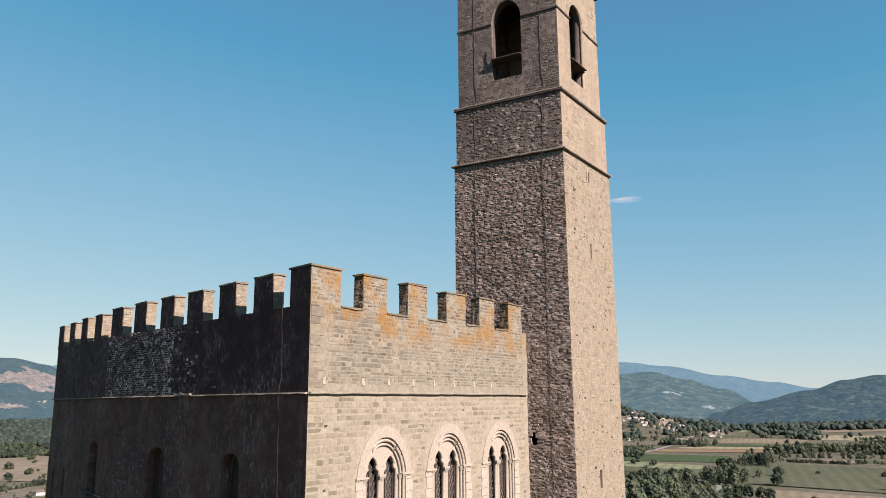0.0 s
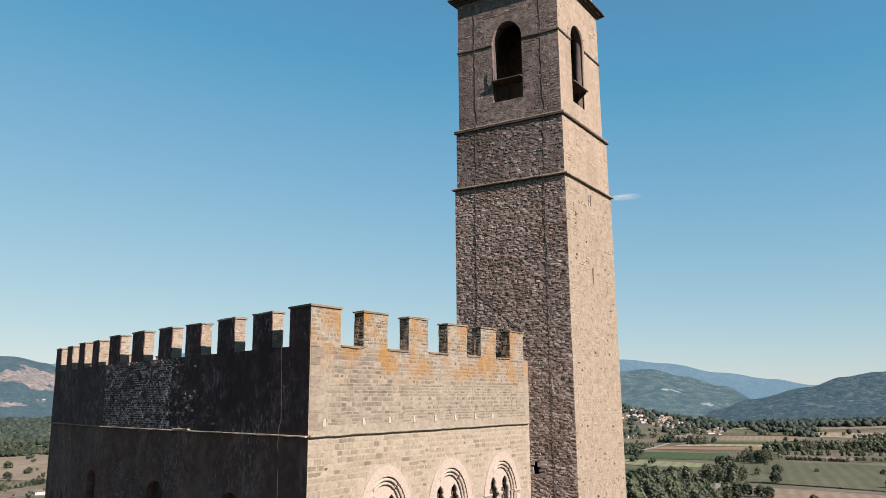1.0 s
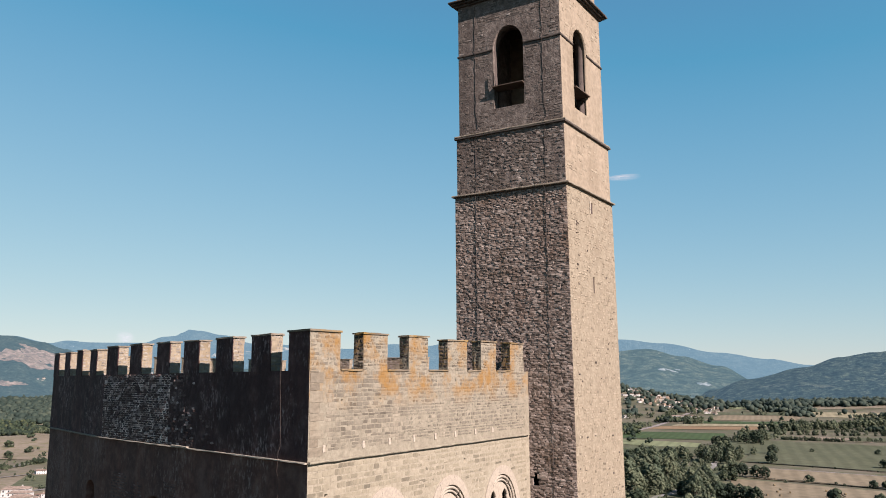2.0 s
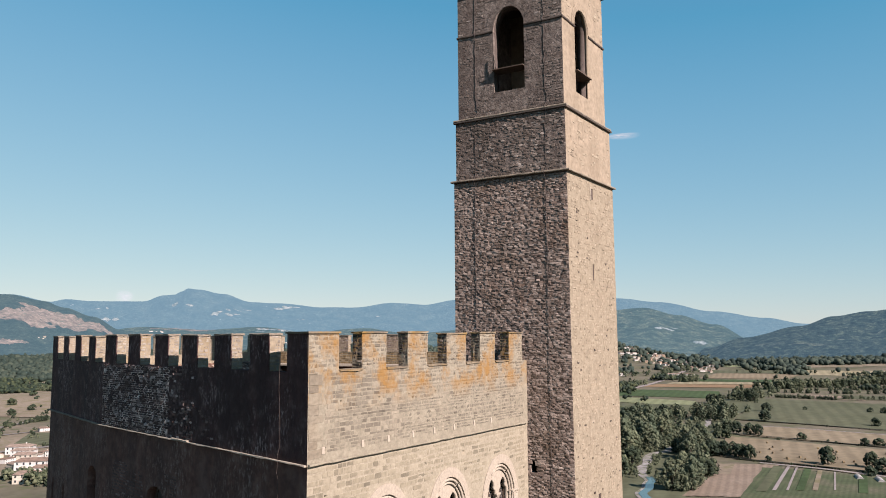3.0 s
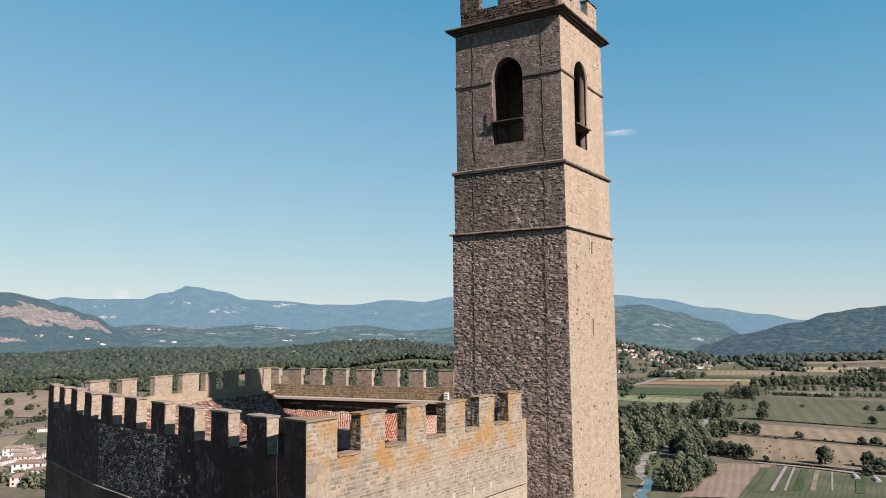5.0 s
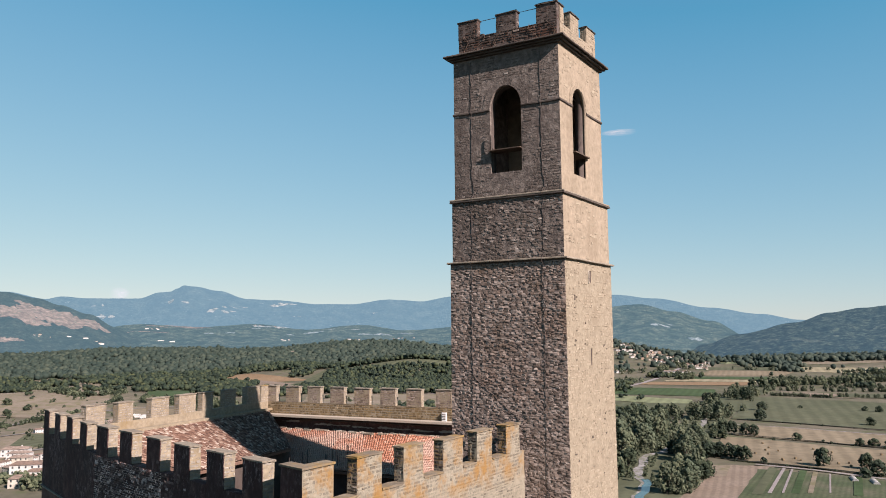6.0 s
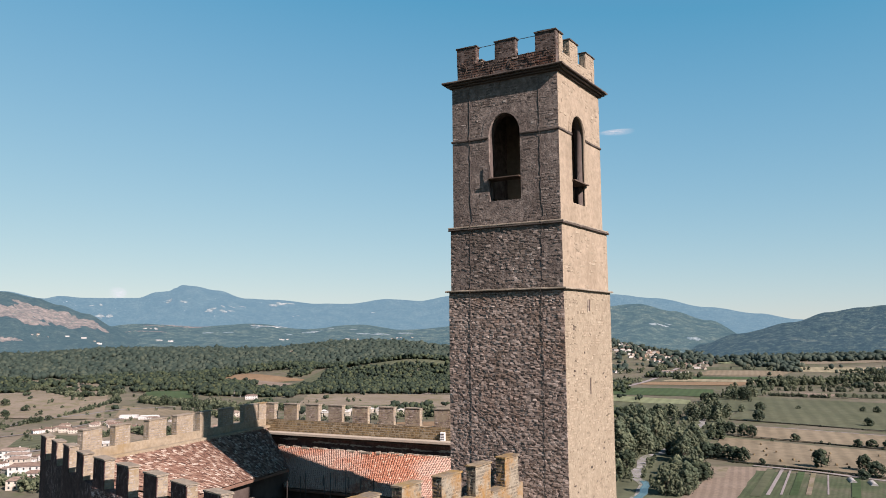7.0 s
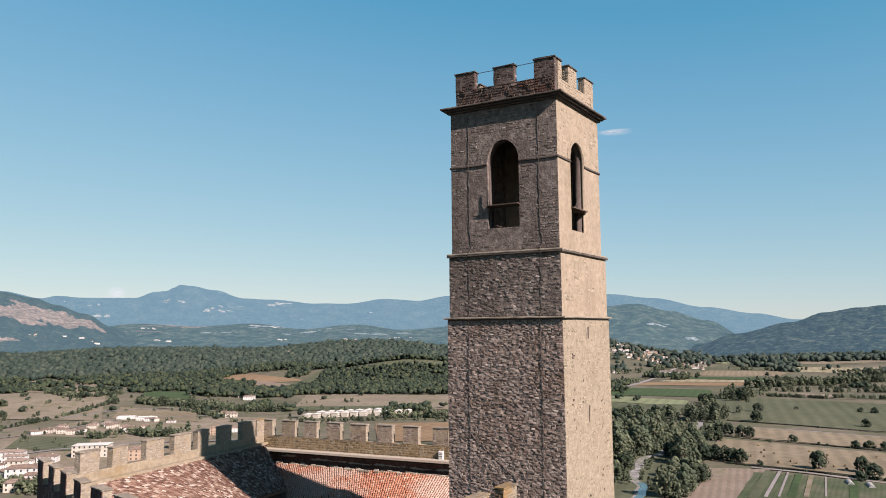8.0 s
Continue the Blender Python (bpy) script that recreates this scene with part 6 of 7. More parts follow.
KINDS = [make_tree(1, 14, 14, 0.18, LEAF, "broad dark green oak standing in the fields"),
         make_tree(2, 16, 13, 0.15, LEAF, "full green tree by the river"),
         make_tree(3, 19, 11, 0.12, LEAF_GREY, "tall grey-green poplar by the river", True),
         make_tree(4, 12, 11, 0.12, LEAF_GREY, "silvery willow by the river"),
         make_tree(5, 6, 8, 0.08, LEAF, "low dark green bush along a hedge")]
rnd = random.Random(5)


thicket, planted = [], []


def plant(kind, x, y, size=1.0):
    if len(planted) >= 290:
        thicket.append((x, y, ground_z(x, y), size * (0.6 if kind == 4 else 1.0)))
        return None
    planted.append(kind)
    size *= 0.8
    return copy_thing(KINDS[kind], pose(x, y, ground_z(x, y), 0, 0, rnd.uniform(0, 360)) @ Matrix.Diagonal((size * rnd.uniform(0.9, 1.1), size * rnd.uniform(0.9, 1.1), size * rnd.uniform(0.9, 1.1), 1)))


# single trees in the fields: kind, place, size
FIELD_TREES = ((0, 275, 560, 1.05), (0, 299, 546, 1.0), (0, 293, 521, 1.0), (0, 230, 588, 0.95), (4, 239, 577, 0.8), (0, 181, 546, 0.85), (0, 176, 515, 0.95), (0, 170, 512, 1.0),
    (0, 275, 757, 1.0), (0, 281, 750, 0.95), (0, 290, 740, 1.05), (0, 296, 734, 0.9), (4, 324, 706, 1.3), (0, 354, 857, 1.15), (0, 398, 957, 1.1), (4, 361, 668, 1.2), (4, 371, 664, 1.5), (4, 380, 656, 1.3))
BORDER_TREES = ((4, 458, 984, 0.9), (4, 522, 949, 1.2), (4, 532, 936, 1.4), (4, 448, 805, 1.6), (4, -626, 1096, 2.0), (4, -560, 981, 1.9), (4, -565, 1038, 1.8), (0, -477, 1125, 0.9), (4, 256, 738, 0.8),
    (4, 280, 514, 1.3), (4, 300, 700, 0.5), (4, 340, 690, 0.5))
for kind, x, y, s in FIELD_TREES + BORDER_TREES:
    plant(kind, x, y, s)
# groves: place, half length along and across the river's way, count, kinds, sizes
ALONG = Vector((0.42, 0.9)).normalized()
GROVES = ((172, 655, 30, 9, 12, (2, 3, 2), 1.3, 1.8), (192, 765, 34, 12, 14, (3, 2, 3), 1.2, 1.7), (228, 850, 36, 13, 12, (3, 1), 1.1, 1.5), (118, 545, 40, 10, 10, (3, 1), 1.0, 1.3),
          (138, 612, 22, 9, 12, (2, 2, 3), 1.6, 2.0), (205, 712, 26, 7, 9, (3, 1, 3), 0.85, 1.1), (228, 930, 14, 12, 8, (0, 1), 0.8, 1.0), (272, 935, 20, 12, 9, (1, 3), 0.9, 1.2),
          (152, 496, 40, 9, 18, (3, 3, 2), 1.1, 1.5), (190, 608, 26, 8, 12, (3, 2), 1.1, 1.5), (222, 672, 22, 7, 10, (3, 1), 1.0, 1.3), (218, 608, 9, 14, 12, (0, 1, 0), 0.75, 1.0),
          (310, 888, 34, 20, 22, (2, 3, 3), 1.0, 1.4), (376, 1080, 18, 10, 6, (0, 1), 0.9, 1.2), (462, 1175, 60, 20, 20, (1, 2, 3), 1.0, 1.45))
for cx, cy, half, wide, count, kinds, s0, s1 in GROVES:
    for k in range(count):
        u, v = rnd.uniform(-1, 1) * half, rnd.uniform(-1, 1) * wide
        plant(rnd.choice(kinds), cx + ALONG.x * u + ALONG.y * v, cy + ALONG.y * u - ALONG.x * v, rnd.uniform(s0, s1))
# bushes at the water's edge, willows where the river goes under the trees
for k in range(90):
    i = 6 + rnd.random() * 22
    p, q = RIVER[int(i)], RIVER[int(i) + 1]
    side = rnd.choice((-1, 1))
    off = rnd.uniform(5, 9)
    x, y = p[0] + (q[0] - p[0]) * (i % 1) + side * off * 0.88, p[1] + (q[1] - p[1]) * (i % 1) - side * off * 0.42
    thicket.append((x, y, ground_z(x, y) - 0.3, rnd.uniform(0.2, 0.45) if i < 18 or i > 25 else rnd.uniform(0.6, 1.0)))
# scrub on the left bank and along the banks farther up
for k in range(80):
    i = 20 + rnd.random() * (len(RIVER) - 22)
    p = RIVER[int(i)]
    side = rnd.choice((-1, -1, 1))
    off = 14 + rnd.random() * 22
    x, y = p[0] + side * off * 0.88, p[1] - side * off * 0.42
    thicket.append((x, y, ground_z(x, y), rnd.uniform(0.5, 0.9)))
for k in range(70):
    u = rnd.uniform(-1, 1)
    x, y = 118 + 30 * u + rnd.uniform(-14, 6), 590 + 75 * u + rnd.uniform(-30, 30)
    thicket.append((x, y, ground_z(x, y), rnd.uniform(0.7, 1.3)))
# belts of tall trees, rows and dark hedges across the fields: from, to, spread, count, size
for a, b, spread, count, s0, s1 in (((575, 1400), (680, 1455), 14, 36, 1.0, 1.5), ((680, 1455), (930, 1560), 14, 74, 0.95, 1.45), ((930, 1560), (1060, 1580), 14, 34, 0.95, 1.4),
                                    ((545, 1330), (650, 1310), 5, 22, 0.6, 0.95), ((650, 1300), (800, 1265), 5, 40, 0.55, 0.9), ((700, 1400), (860, 1420), 6, 34, 0.5, 0.8),
                                    ((520, 1222), (590, 1165), 3, 60, 0.38, 0.5), ((640, 1160), (700, 1130), 4, 14, 0.5, 0.7), ((600, 1185), (640, 1160), 3, 12, 0.45, 0.6), ((760, 2030), (1000, 1975), 8, 20, 0.6, 1.0),
                                    ((950, 1800), (1200, 1700), 12, 50, 0.9, 1.4), ((480, 1900), (700, 2240), 60, 60, 0.7, 1.2), ((520, 1660), (560, 1730), 12, 22, 0.9, 1.3), ((300, 1500), (420, 1620), 30, 34, 0.6, 1.0)):
    for k in range(count):
        f = rnd.random()
        x, y = a[0] + (b[0] - a[0]) * f + rnd.uniform(-spread, spread), a[1] + (b[1] - a[1]) * f + rnd.uniform(-spread, spread)
        thicket.append((x, y, ground_z(x, y) - 0.5, rnd.uniform(s0, s1)))
for a, b, n, s in (((333, 868), (443, 763), 6, 0.4), ((262, 756), (385, 640), 14, 0.5), ((219, 590), (305, 510), 10, 0.4)):
    lane([a, ((a[0] + b[0]) / 2 + 2, (a[1] + b[1]) / 2 + 3), b], 3.2, SCRUB, "dark strip of a field border", "hedge_strip", 0.95)
    for k in range(n):
        f = (k + rnd.random()) / n
        plant(4, a[0] + (b[0] - a[0]) * f + rnd.uniform(-2, 2), a[1] + (b[1] - a[1]) * f + rnd.uniform(-2, 2), s * rnd.uniform(0.4, 1.0))
# hedges and thickets about the village
for way, s, dense in (([(-500, 860), (-494, 900), (-488, 960), (-484, 1050), (-486, 1123), (-520, 1224)], 0.55, 1.8),
                      ([(-640, 1250), (-565, 1179), (-538, 1195), (-525, 1260)], 0.8, 3.0),
                      ([(-457, 1147), (-411, 1116), (-350, 1110), (-290, 1080)], 0.85, 3.6),
                      ([(-900, 1640), (-800, 1500), (-700, 1420)], 0.8, 2.6),
                      ([(-363, 1067), (-311, 1007), (-267, 954)], 0.6, 2.0),
                      ([(-352, 762), (-341, 769), (-328, 772)], 0.70, 2.0),
                      ([(-320, 800), (-284, 775), (-262, 800)], 0.85, 2.6),
                      ([(-300, 527), (-280, 513), (-258, 497)], 0.80, 3.0),
                      ([(-440, 820), (-424, 870), (-405, 930)], 0.4, 1.2),
                      ([(-380, 800), (-340, 790), (-300, 830)], 0.5, 1.6),
                      ([(-430, 1150), (-330, 1075), (-215, 1020)], 0.8, 2.4),
                      ([(-185, 905), (-120, 893), (-75, 905)], 0.55, 1.4),
                      ([(-62, 925), (-25, 932), (40, 915)], 0.85, 3.0),
                      ([(-377, 677), (-351, 685), (-339, 700)], 0.30, 0.6)):
    for p, q in zip(way, way[1:]):
        gap = math.hypot(q[0] - p[0], q[1] - p[1])
        for k in range(int(gap * dense / 4.5) + 1):
            f = rnd.random()
            x, y = p[0] + (q[0] - p[0]) * f + rnd.uniform(-2, 2) * dense, p[1] + (q[1] - p[1]) * f + rnd.uniform(-2, 2) * dense
            if k % 6 == 0:
                plant(rnd.choice((0, 1, 4, 4)), x, y, s * rnd.uniform(0.6, 1.2))
            else:
                thicket.append((x, y, ground_z(x, y) - 0.6, s * rnd.uniform(0.5, 1.0)))
for cx, cy, dx, dy, n in ((-150, 925, 110, 24, 12), (-40, 925, 90, 24, 12), (-250, 1130, 130, 26, 34)):
    for k in range(n):
        f = rnd.uniform(-1, 1)
        plant(rnd.choice((0, 1, 4, 4)), cx + f * dx, cy + f * dx * 0.25 + rnd.uniform(-dy, dy) * 0.3, rnd.uniform(0.25, 0.6))


for k in range(170):
    x, y = rnd.uniform(-600, -130), rnd.uniform(640, 1240)
    if x > -0.72 * y and noise.noise(Vector((x * 0.008, y * 0.008, 3.1))) > -0.1:
        thicket.append((x, y, ground_z(x, y) - 0.4, rnd.uniform(0.2, 0.55)))
for k in range(34):
    x, y = rnd.uniform(-190, 10), rnd.choice((rnd.uniform(885, 915), rnd.uniform(985, 1020)))
    thicket.append((x, y, ground_z(x, y) - 0.4, rnd.uniform(0.25, 0.6)))


def join_crowns(spots, name, leaf, label):
    """One sheet of woodland out of whole crowns, for belts of trees too dense to tell apart."""
    src = []
    for seed, tall, wide, slim in ((2, 16, 13, False), (4, 12, 11, False), (1, 14, 14, False), (3, 19, 11, True)):
        me = tree_meshes(seed, tall, wide, 0.14, slim, 19, 60, 1.32)[1]
        src.append((np.array([v.co[:] for v in me.vertices]), [tuple(p.vertices) for p in me.polygons]))
    vs, fs = [], []
    for i, (x, y, z, s) in enumerate(spots):
        v, f = src[rnd.choice((0, 0, 1, 1, 2, 3))]
        a = rnd.uniform(0, 6.28)
        c, d = math.cos(a), math.sin(a)
        s *= 0.85
        base = len(vs)
        w = np.stack([(v[:, 0] * c - v[:, 1] * d) * s + x, (v[:, 0] * d + v[:, 1] * c) * s + y, v[:, 2] * s + z], 1)
        vs.extend(map(tuple, w))
        fs.extend(tuple(base + k for k in p) for p in f)
    tagged(part(name, mesh_from(name, vs, fs), leaf), label, "woodland", kind="stuff")


join_crowns(thicket[0::2], "thicket", LEAF, "dense belts of dark trees along river and hedges")
join_crowns(thicket[1::2], "thicket", LEAF_GREY, "dense belts of grey-green willows and poplars")
for t_ob in KINDS:
    for o in (*t_ob.children, t_ob):
        bpy.data.objects.remove(o)


# ---- the woods, far off and beyond counting
def wooded(x, y):
    """Share of woodland at a place of the plan."""
    r = math.hypot(x, y)
    n1 = noise.noise(Vector((x * 0.0035, y * 0.0035, 0.7)))
    n2 = noise.noise(Vector((x * 0.009, y * 0.009, 4.2)))
    if x < 60:
        clearings = ((-424, 1735, 75, 105), (-335, 1577, 50, 130), (-281, 1677, 22, 150), (-95, 1752, 120, 30), (-98, 1190, 150, 125), (-462, 1292, 45, 105))
        if -960 < x < -500 and abs(y - 1590 - (x + 790) * -0.9) < 130:
            return 0.05 if n2 < 0.35 else 0.6
        if any(abs(x - cx) < dx and abs(y - cy) < dy for cx, cy, dx, dy in clearings) or -800 < x < -470 and y < 1340:
            return 0.003
        edge = 1290 + 130 * n1 + 60 * n2
        if y < edge:
            return 0.7 if n2 > 0.3 and y > 1000 else 0.006
        if x < -470 and y < 1600:
            return 0.85 if n2 > 0.1 else 0.015
        return 1.0 if n1 > -0.5 else 0.3
    if 420 < x < 1000 and y > 2150 and r < 3050:
        return 0.22 if n2 > 0.15 else 0.03
    if r > 2500 and x > 1000:
        return 0.9 if n2 > -0.2 else 0.3
    if r > 2300:
        return 0.8 if n1 + 0.4 * n2 > 0.2 else 0.0
    if r > 1500 and x > 330:
        return 0.85 if n2 > 0.42 else 0.003
    if y > 900 and x < 330 and x < y * 0.26:
        return 0.6 if n2 > 0.1 else 0.02
    return 0.0


rnd = random.Random(17)
gold = (1 + 5 ** 0.5) / 2
iv = np.array([p for a in (-1, 1) for b in (-gold, gold) for p in ((0, a, b), (a, b, 0), (b, 0, a))], float) / math.hypot(1, gold)
side = np.sqrt(((iv[:, None] - iv[None]) ** 2).sum(2))   # twelve points of an icosahedron: neighbours are one edge apart
iface = []
for a, b, c in itertools.combinations(range(12), 3):
    if max(side[a, b], side[b, c], side[a, c]) < 1.1:
        iface.append((a, b, c) if np.linalg.det(iv[[a, b, c]]) > 0 else (a, c, b))
iface = np.array(iface)
gen = np.random.default_rng(4)
centres = []
r = 900.0
while r < 3300:
    pitch = 9.0 if r < 1700 else 11.0 if r < 2400 else 12.5
    a = -34.0
    while a < 34.0:
        aa = a + rnd.uniform(-0.5, 0.5) * math.degrees(pitch / r)
        rr = r + rnd.uniform(-0.5, 0.5) * pitch
        x, y = rr * math.sin(radians(aa)), rr * math.cos(radians(aa))
        if rnd.random() < wooded(x, y):
            centres.append((x, y, ground_z(x, y), rnd.uniform(0.75, 1.35) * pitch / 8.5))
        a += math.degrees(pitch / r)
    r += pitch


def wood_sheet(spots, leaf, label, lumps, grow):
    """Crowns beyond counting as one sheet: a few lumps of leaves for each tree."""
    blobs = []
    for x, y, z, s in spots:
        tall = rnd.uniform(0.75, 1.3)
        for k in range(lumps):
            blobs.append((x + rnd.uniform(-3.2, 3.2) * s, y + rnd.uniform(-3.2, 3.2) * s, z + 8.0 * s * rnd.uniform(0.3, 0.75) * tall, rnd.uniform(1.6, 3.6) * s * grow, rnd.uniform(1.6, 3.2) * s * grow))
    at = np.array(blobs)
    nb = len(at)
    shape = iv[None] * gen.uniform(0.78, 1.22, (nb, len(iv), 1))
    turn, tip = gen.uniform(0, 6.28, nb), gen.uniform(-0.7, 0.7, nb)
    cz, sz, cx, sx = np.cos(turn)[:, None], np.sin(turn)[:, None], np.cos(tip)[:, None], np.sin(tip)[:, None]
    shape = np.stack([shape[:, :, 0], shape[:, :, 1] * cx - shape[:, :, 2] * sx, shape[:, :, 1] * sx + shape[:, :, 2] * cx], 2)
    shape = np.stack([shape[:, :, 0] * cz - shape[:, :, 1] * sz, shape[:, :, 0] * sz + shape[:, :, 1] * cz, shape[:, :, 2]], 2)
    wv = shape * np.stack([at[:, 3], at[:, 3], at[:, 4]], 1)[:, None, :] + at[:, None, :3]
    wf = iface[None] + (np.arange(nb) * len(iv))[:, None, None]
    me = bpy.data.meshes.new("woods")
    me.vertices.add(nb * len(iv))
    me.vertices.foreach_set("co", wv.ravel())
    nf = nb * len(iface)
    me.loops.add(nf * 3)
    me.loops.foreach_set("vertex_index", wf.ravel())
    me.polygons.add(nf)
    me.polygons.foreach_set("loop_start", np.arange(nf) * 3)
    me.update(calc_edges=True)
    me.validate()
    tagged(part("woods", me, leaf), label, "woodland", kind="stuff")


wood_sheet([c for c in centres if math.hypot(c[0], c[1]) < 2050], WOODS, "dense mixed woodland of green crowns", 4, 1.12)
wood_sheet([c for c in centres if math.hypot(c[0], c[1]) >= 2050], LEAF_FAR, "distant woodland with haze blue in its leaves", 1, 2.1)


# ---- houses
WALLS = [surface("cream_house_wall", [(0.3, (0.66, 0.6, 0.5)), (0.7, (0.8, 0.74, 0.64))], scale=0.6, bump=0, shade=0.45, stain=(0.6, 0.85), stain_col=(0.3, 0.26, 0.22)),
         surface("white_house_wall", [(0.3, (0.8, 0.78, 0.74)), (0.7, (0.92, 0.9, 0.87))], scale=0.6, bump=0, shade=0.45, stain=(0.6, 0.85), stain_col=(0.3, 0.26, 0.22)),
         surface("peach_house_wall", [(0.3, (0.52, 0.38, 0.27)), (0.7, (0.62, 0.46, 0.34))], scale=0.6, bump=0, shade=0.45, stain=(0.6, 0.85), stain_col=(0.3, 0.26, 0.22))]
HOUSE_ROOF = surface("house_roof_tiles", [(0.0, (0.3, 0.2, 0.155)), (0.6, (0.4, 0.285, 0.225)), (1.0, (0.52, 0.41, 0.34))], "object", scale=0.8, bump=0)
SHED_ROOF = surface("pale_shed_roof", [(0.3, (0.68, 0.66, 0.62)), (0.7, (0.88, 0.86, 0.82))], scale=0.4, bump=0, shade=0.5, stain=(0.6, 0.85))
WINDOW_DARK = glass_mat("house_window_glass", (0.05, 0.06, 0.07))


def make_house(w, d, h, roof_h, wall_mat, roof_mat, label, floors=2):
    ob = thing("house", (0, 0, -400), label, "house", "houses of the valley")

    def piece(nm, bm, mt, parent=ob):
        me = bpy.data.meshes.new(nm)
        bm.to_mesh(me)
        bm.free()
        me.materials.append(mt)
        o = new(nm, me)
        o.parent = parent
        return o

    i4 = Matrix.Identity(4)
    piece("wall", box(bmesh.new(), i4, -w / 2, w / 2, -d / 2, d / 2, -1.5, h), wall_mat)
    bm = bmesh.new()
    o = 0.5
    pts = [(-w / 2 - o, -d / 2 - o, h), (w / 2 + o, -d / 2 - o, h), (w / 2 + o, d / 2 + o, h), (-w / 2 - o, d / 2 + o, h), (-w / 2 - o + d * 0.25, 0, h + roof_h), (w / 2 + o - d * 0.25, 0, h + roof_h)]
    v = [bm.verts.new(p) for p in pts]
    for f in ((0, 1, 5, 4), (1, 2, 5), (2, 3, 4, 5), (3, 0, 4), (3, 2, 1, 0)):
        bm.faces.new([v[i] for i in f])
    roof = piece("roof", bm, roof_mat)
    piece("chimney", box(bmesh.new(), i4, w * 0.18, w * 0.18 + 0.7, 0.4, 1.1, h + roof_h * 0.4, h + roof_h + 0.7), wall_mat, ob)
    n = max(2, int(w / 3.2))
    for fl in range(floors):
        for i in range(n):
            x = -w / 2 + (i + 0.5) * w / n
            z = 1.0 + fl * h / floors
            piece("window", box(bmesh.new(), i4, x - 0.5, x + 0.5, -d / 2 - 0.04, -d / 2 + 0.1, z, z + 1.35), WINDOW_DARK)
    return ob


HOUSES = [make_house(14, 10, 5.4, 1.8, WALLS[0], HOUSE_ROOF, "cream two-storey house with red tiled roof"),
          make_house(18, 11, 5.8, 1.7, WALLS[1], HOUSE_ROOF, "white two-storey house with red tiled roof"),
          make_house(12, 9, 9.0, 2.0, WALLS[2], HOUSE_ROOF, "peach three-storey house with tiled roof", 3),
          make_house(34, 16, 6.0, 1.6, WALLS[1], SHED_ROOF, "long white shed with pale roof", 1),
          make_house(24, 14, 8.5, 0.8, WALLS[0], SHED_ROOF, "cream block of three storeys with flat roof", 3),
          make_house(26, 9, 5.5, 1.6, WALLS[0], HOUSE_ROOF, "long cream terrace house with tiled roof", 2),
          make_house(13, 9, 6.0, 1.0, WALLS[0], SHED_ROOF, "cream terrace house with pale sloping roof", 2)]


def settle(kind, x, y, turn, size=1.0):
    return copy_thing(HOUSES[kind], pose(x, y, ground_z(x, y), 0, 0, turn) @ Matrix.Scale(size, 4))


rnd = random.Random(12)
for kind, x, y, turn in ((0, -892, 1838, 12), (0, -870, 1826, 30), (2, -250, 634, 15), (2, -240, 700, 8), (1, -352, 1275, 10), (0, -330, 1262, 20), (1, -303, 1212, 8), (0, -275, 972, 20), (0, -262, 960, 8)):
    settle(kind, x, y, turn)
VILLAGE = ((4, -296, 655, 8, 1.4), (3, -392, 958, 10, 0.75), (3, -362, 945, 6, 0.8), (1, -352, 930, 8, 0.8), (0, -421, 822, 15, 0.9), (0, -416, 836, 5, 0.9),
    (0, -402, 818, 20, 1.0), (1, -356, 640, 10, 1.3), (1, -344, 624, 4, 1.1), (0, -330, 600, 10, 1.2), (1, -302, 560, 12, 1.4), (1, -282, 540, 4, 1.1))
VILLAGE_EDGE = ((0, -278, 510, 12, 1.3), (0, -424, 862, 12, 0.9), (0, -387, 806, 25, 0.9), (0, -383, 884, 6, 0.9), (1, -332, 823, 10, 1.0), (0, -326, 846, 12, 0.9),
    (1, -268, 560, 6, 1.1), (0, -429, 813, 5, 0.8), (0, -395, 870, 10, 0.8), (0, -370, 860, 30, 0.8), (0, -350, 850, 12, 0.8), (1, -318, 625, 8, 1.0), (2, -233, 795, 8, 1.0), (1, -222, 816, 14, 0.9))
for k in range(16):                                      # more roofs along the village roads
    f = rnd.random()
    x, y = (-430 + 90 * f, 800 + 130 * f) if k % 2 else (-360 + 90 * f, 640 - 130 * f)
    settle(rnd.choice((0, 1, 0)), x + rnd.uniform(-26, 26), y + rnd.uniform(-30, 30), rnd.uniform(-60, 80), rnd.uniform(0.5, 0.75))
for kind, x, y, turn, s in VILLAGE + VILLAGE_EDGE:
    settle(kind, x, y, turn, s * 0.85)
for k in range(7):                                       # stepped rows of terrace houses beyond the far wall
    settle(6, -162 + k * 11, 934 + k * 4, 76, 0.85)
    settle(6, -150 + k * 11.5, 962 + k * 4, 78, 0.85)
for k in range(4):
    settle(6, -77 + k * 12, 956 + k * 5, 80, 0.85)
# the far town along its spur, thinning out downhill
for k in range(150):
    f = rnd.random()
    a, d = radians(12.6 + 6.4 * f ** 0.85 + rnd.uniform(-0.4, 0.4)), 2820 - 420 * f + rnd.uniform(-260, 60)
    settle(rnd.choice((0, 1, 1, 1, 0, 2)), d * math.sin(a), d * math.cos(a), rnd.uniform(-40, 40), rnd.uniform(0.55, 0.9))
for x, y in ((474, 2049), (486, 2030), (493, 1796), (560, 1905), (582, 1912), (600, 1890), (614, 2137), (630, 2150), (837, 2439), (860, 2420), (912, 2395), (540, 1850), (450, 1960), (700, 2300), (760, 2350)):
    settle(rnd.choice((0, 1, 1)), x, y, rnd.uniform(-30, 30), rnd.uniform(0.9, 1.2))
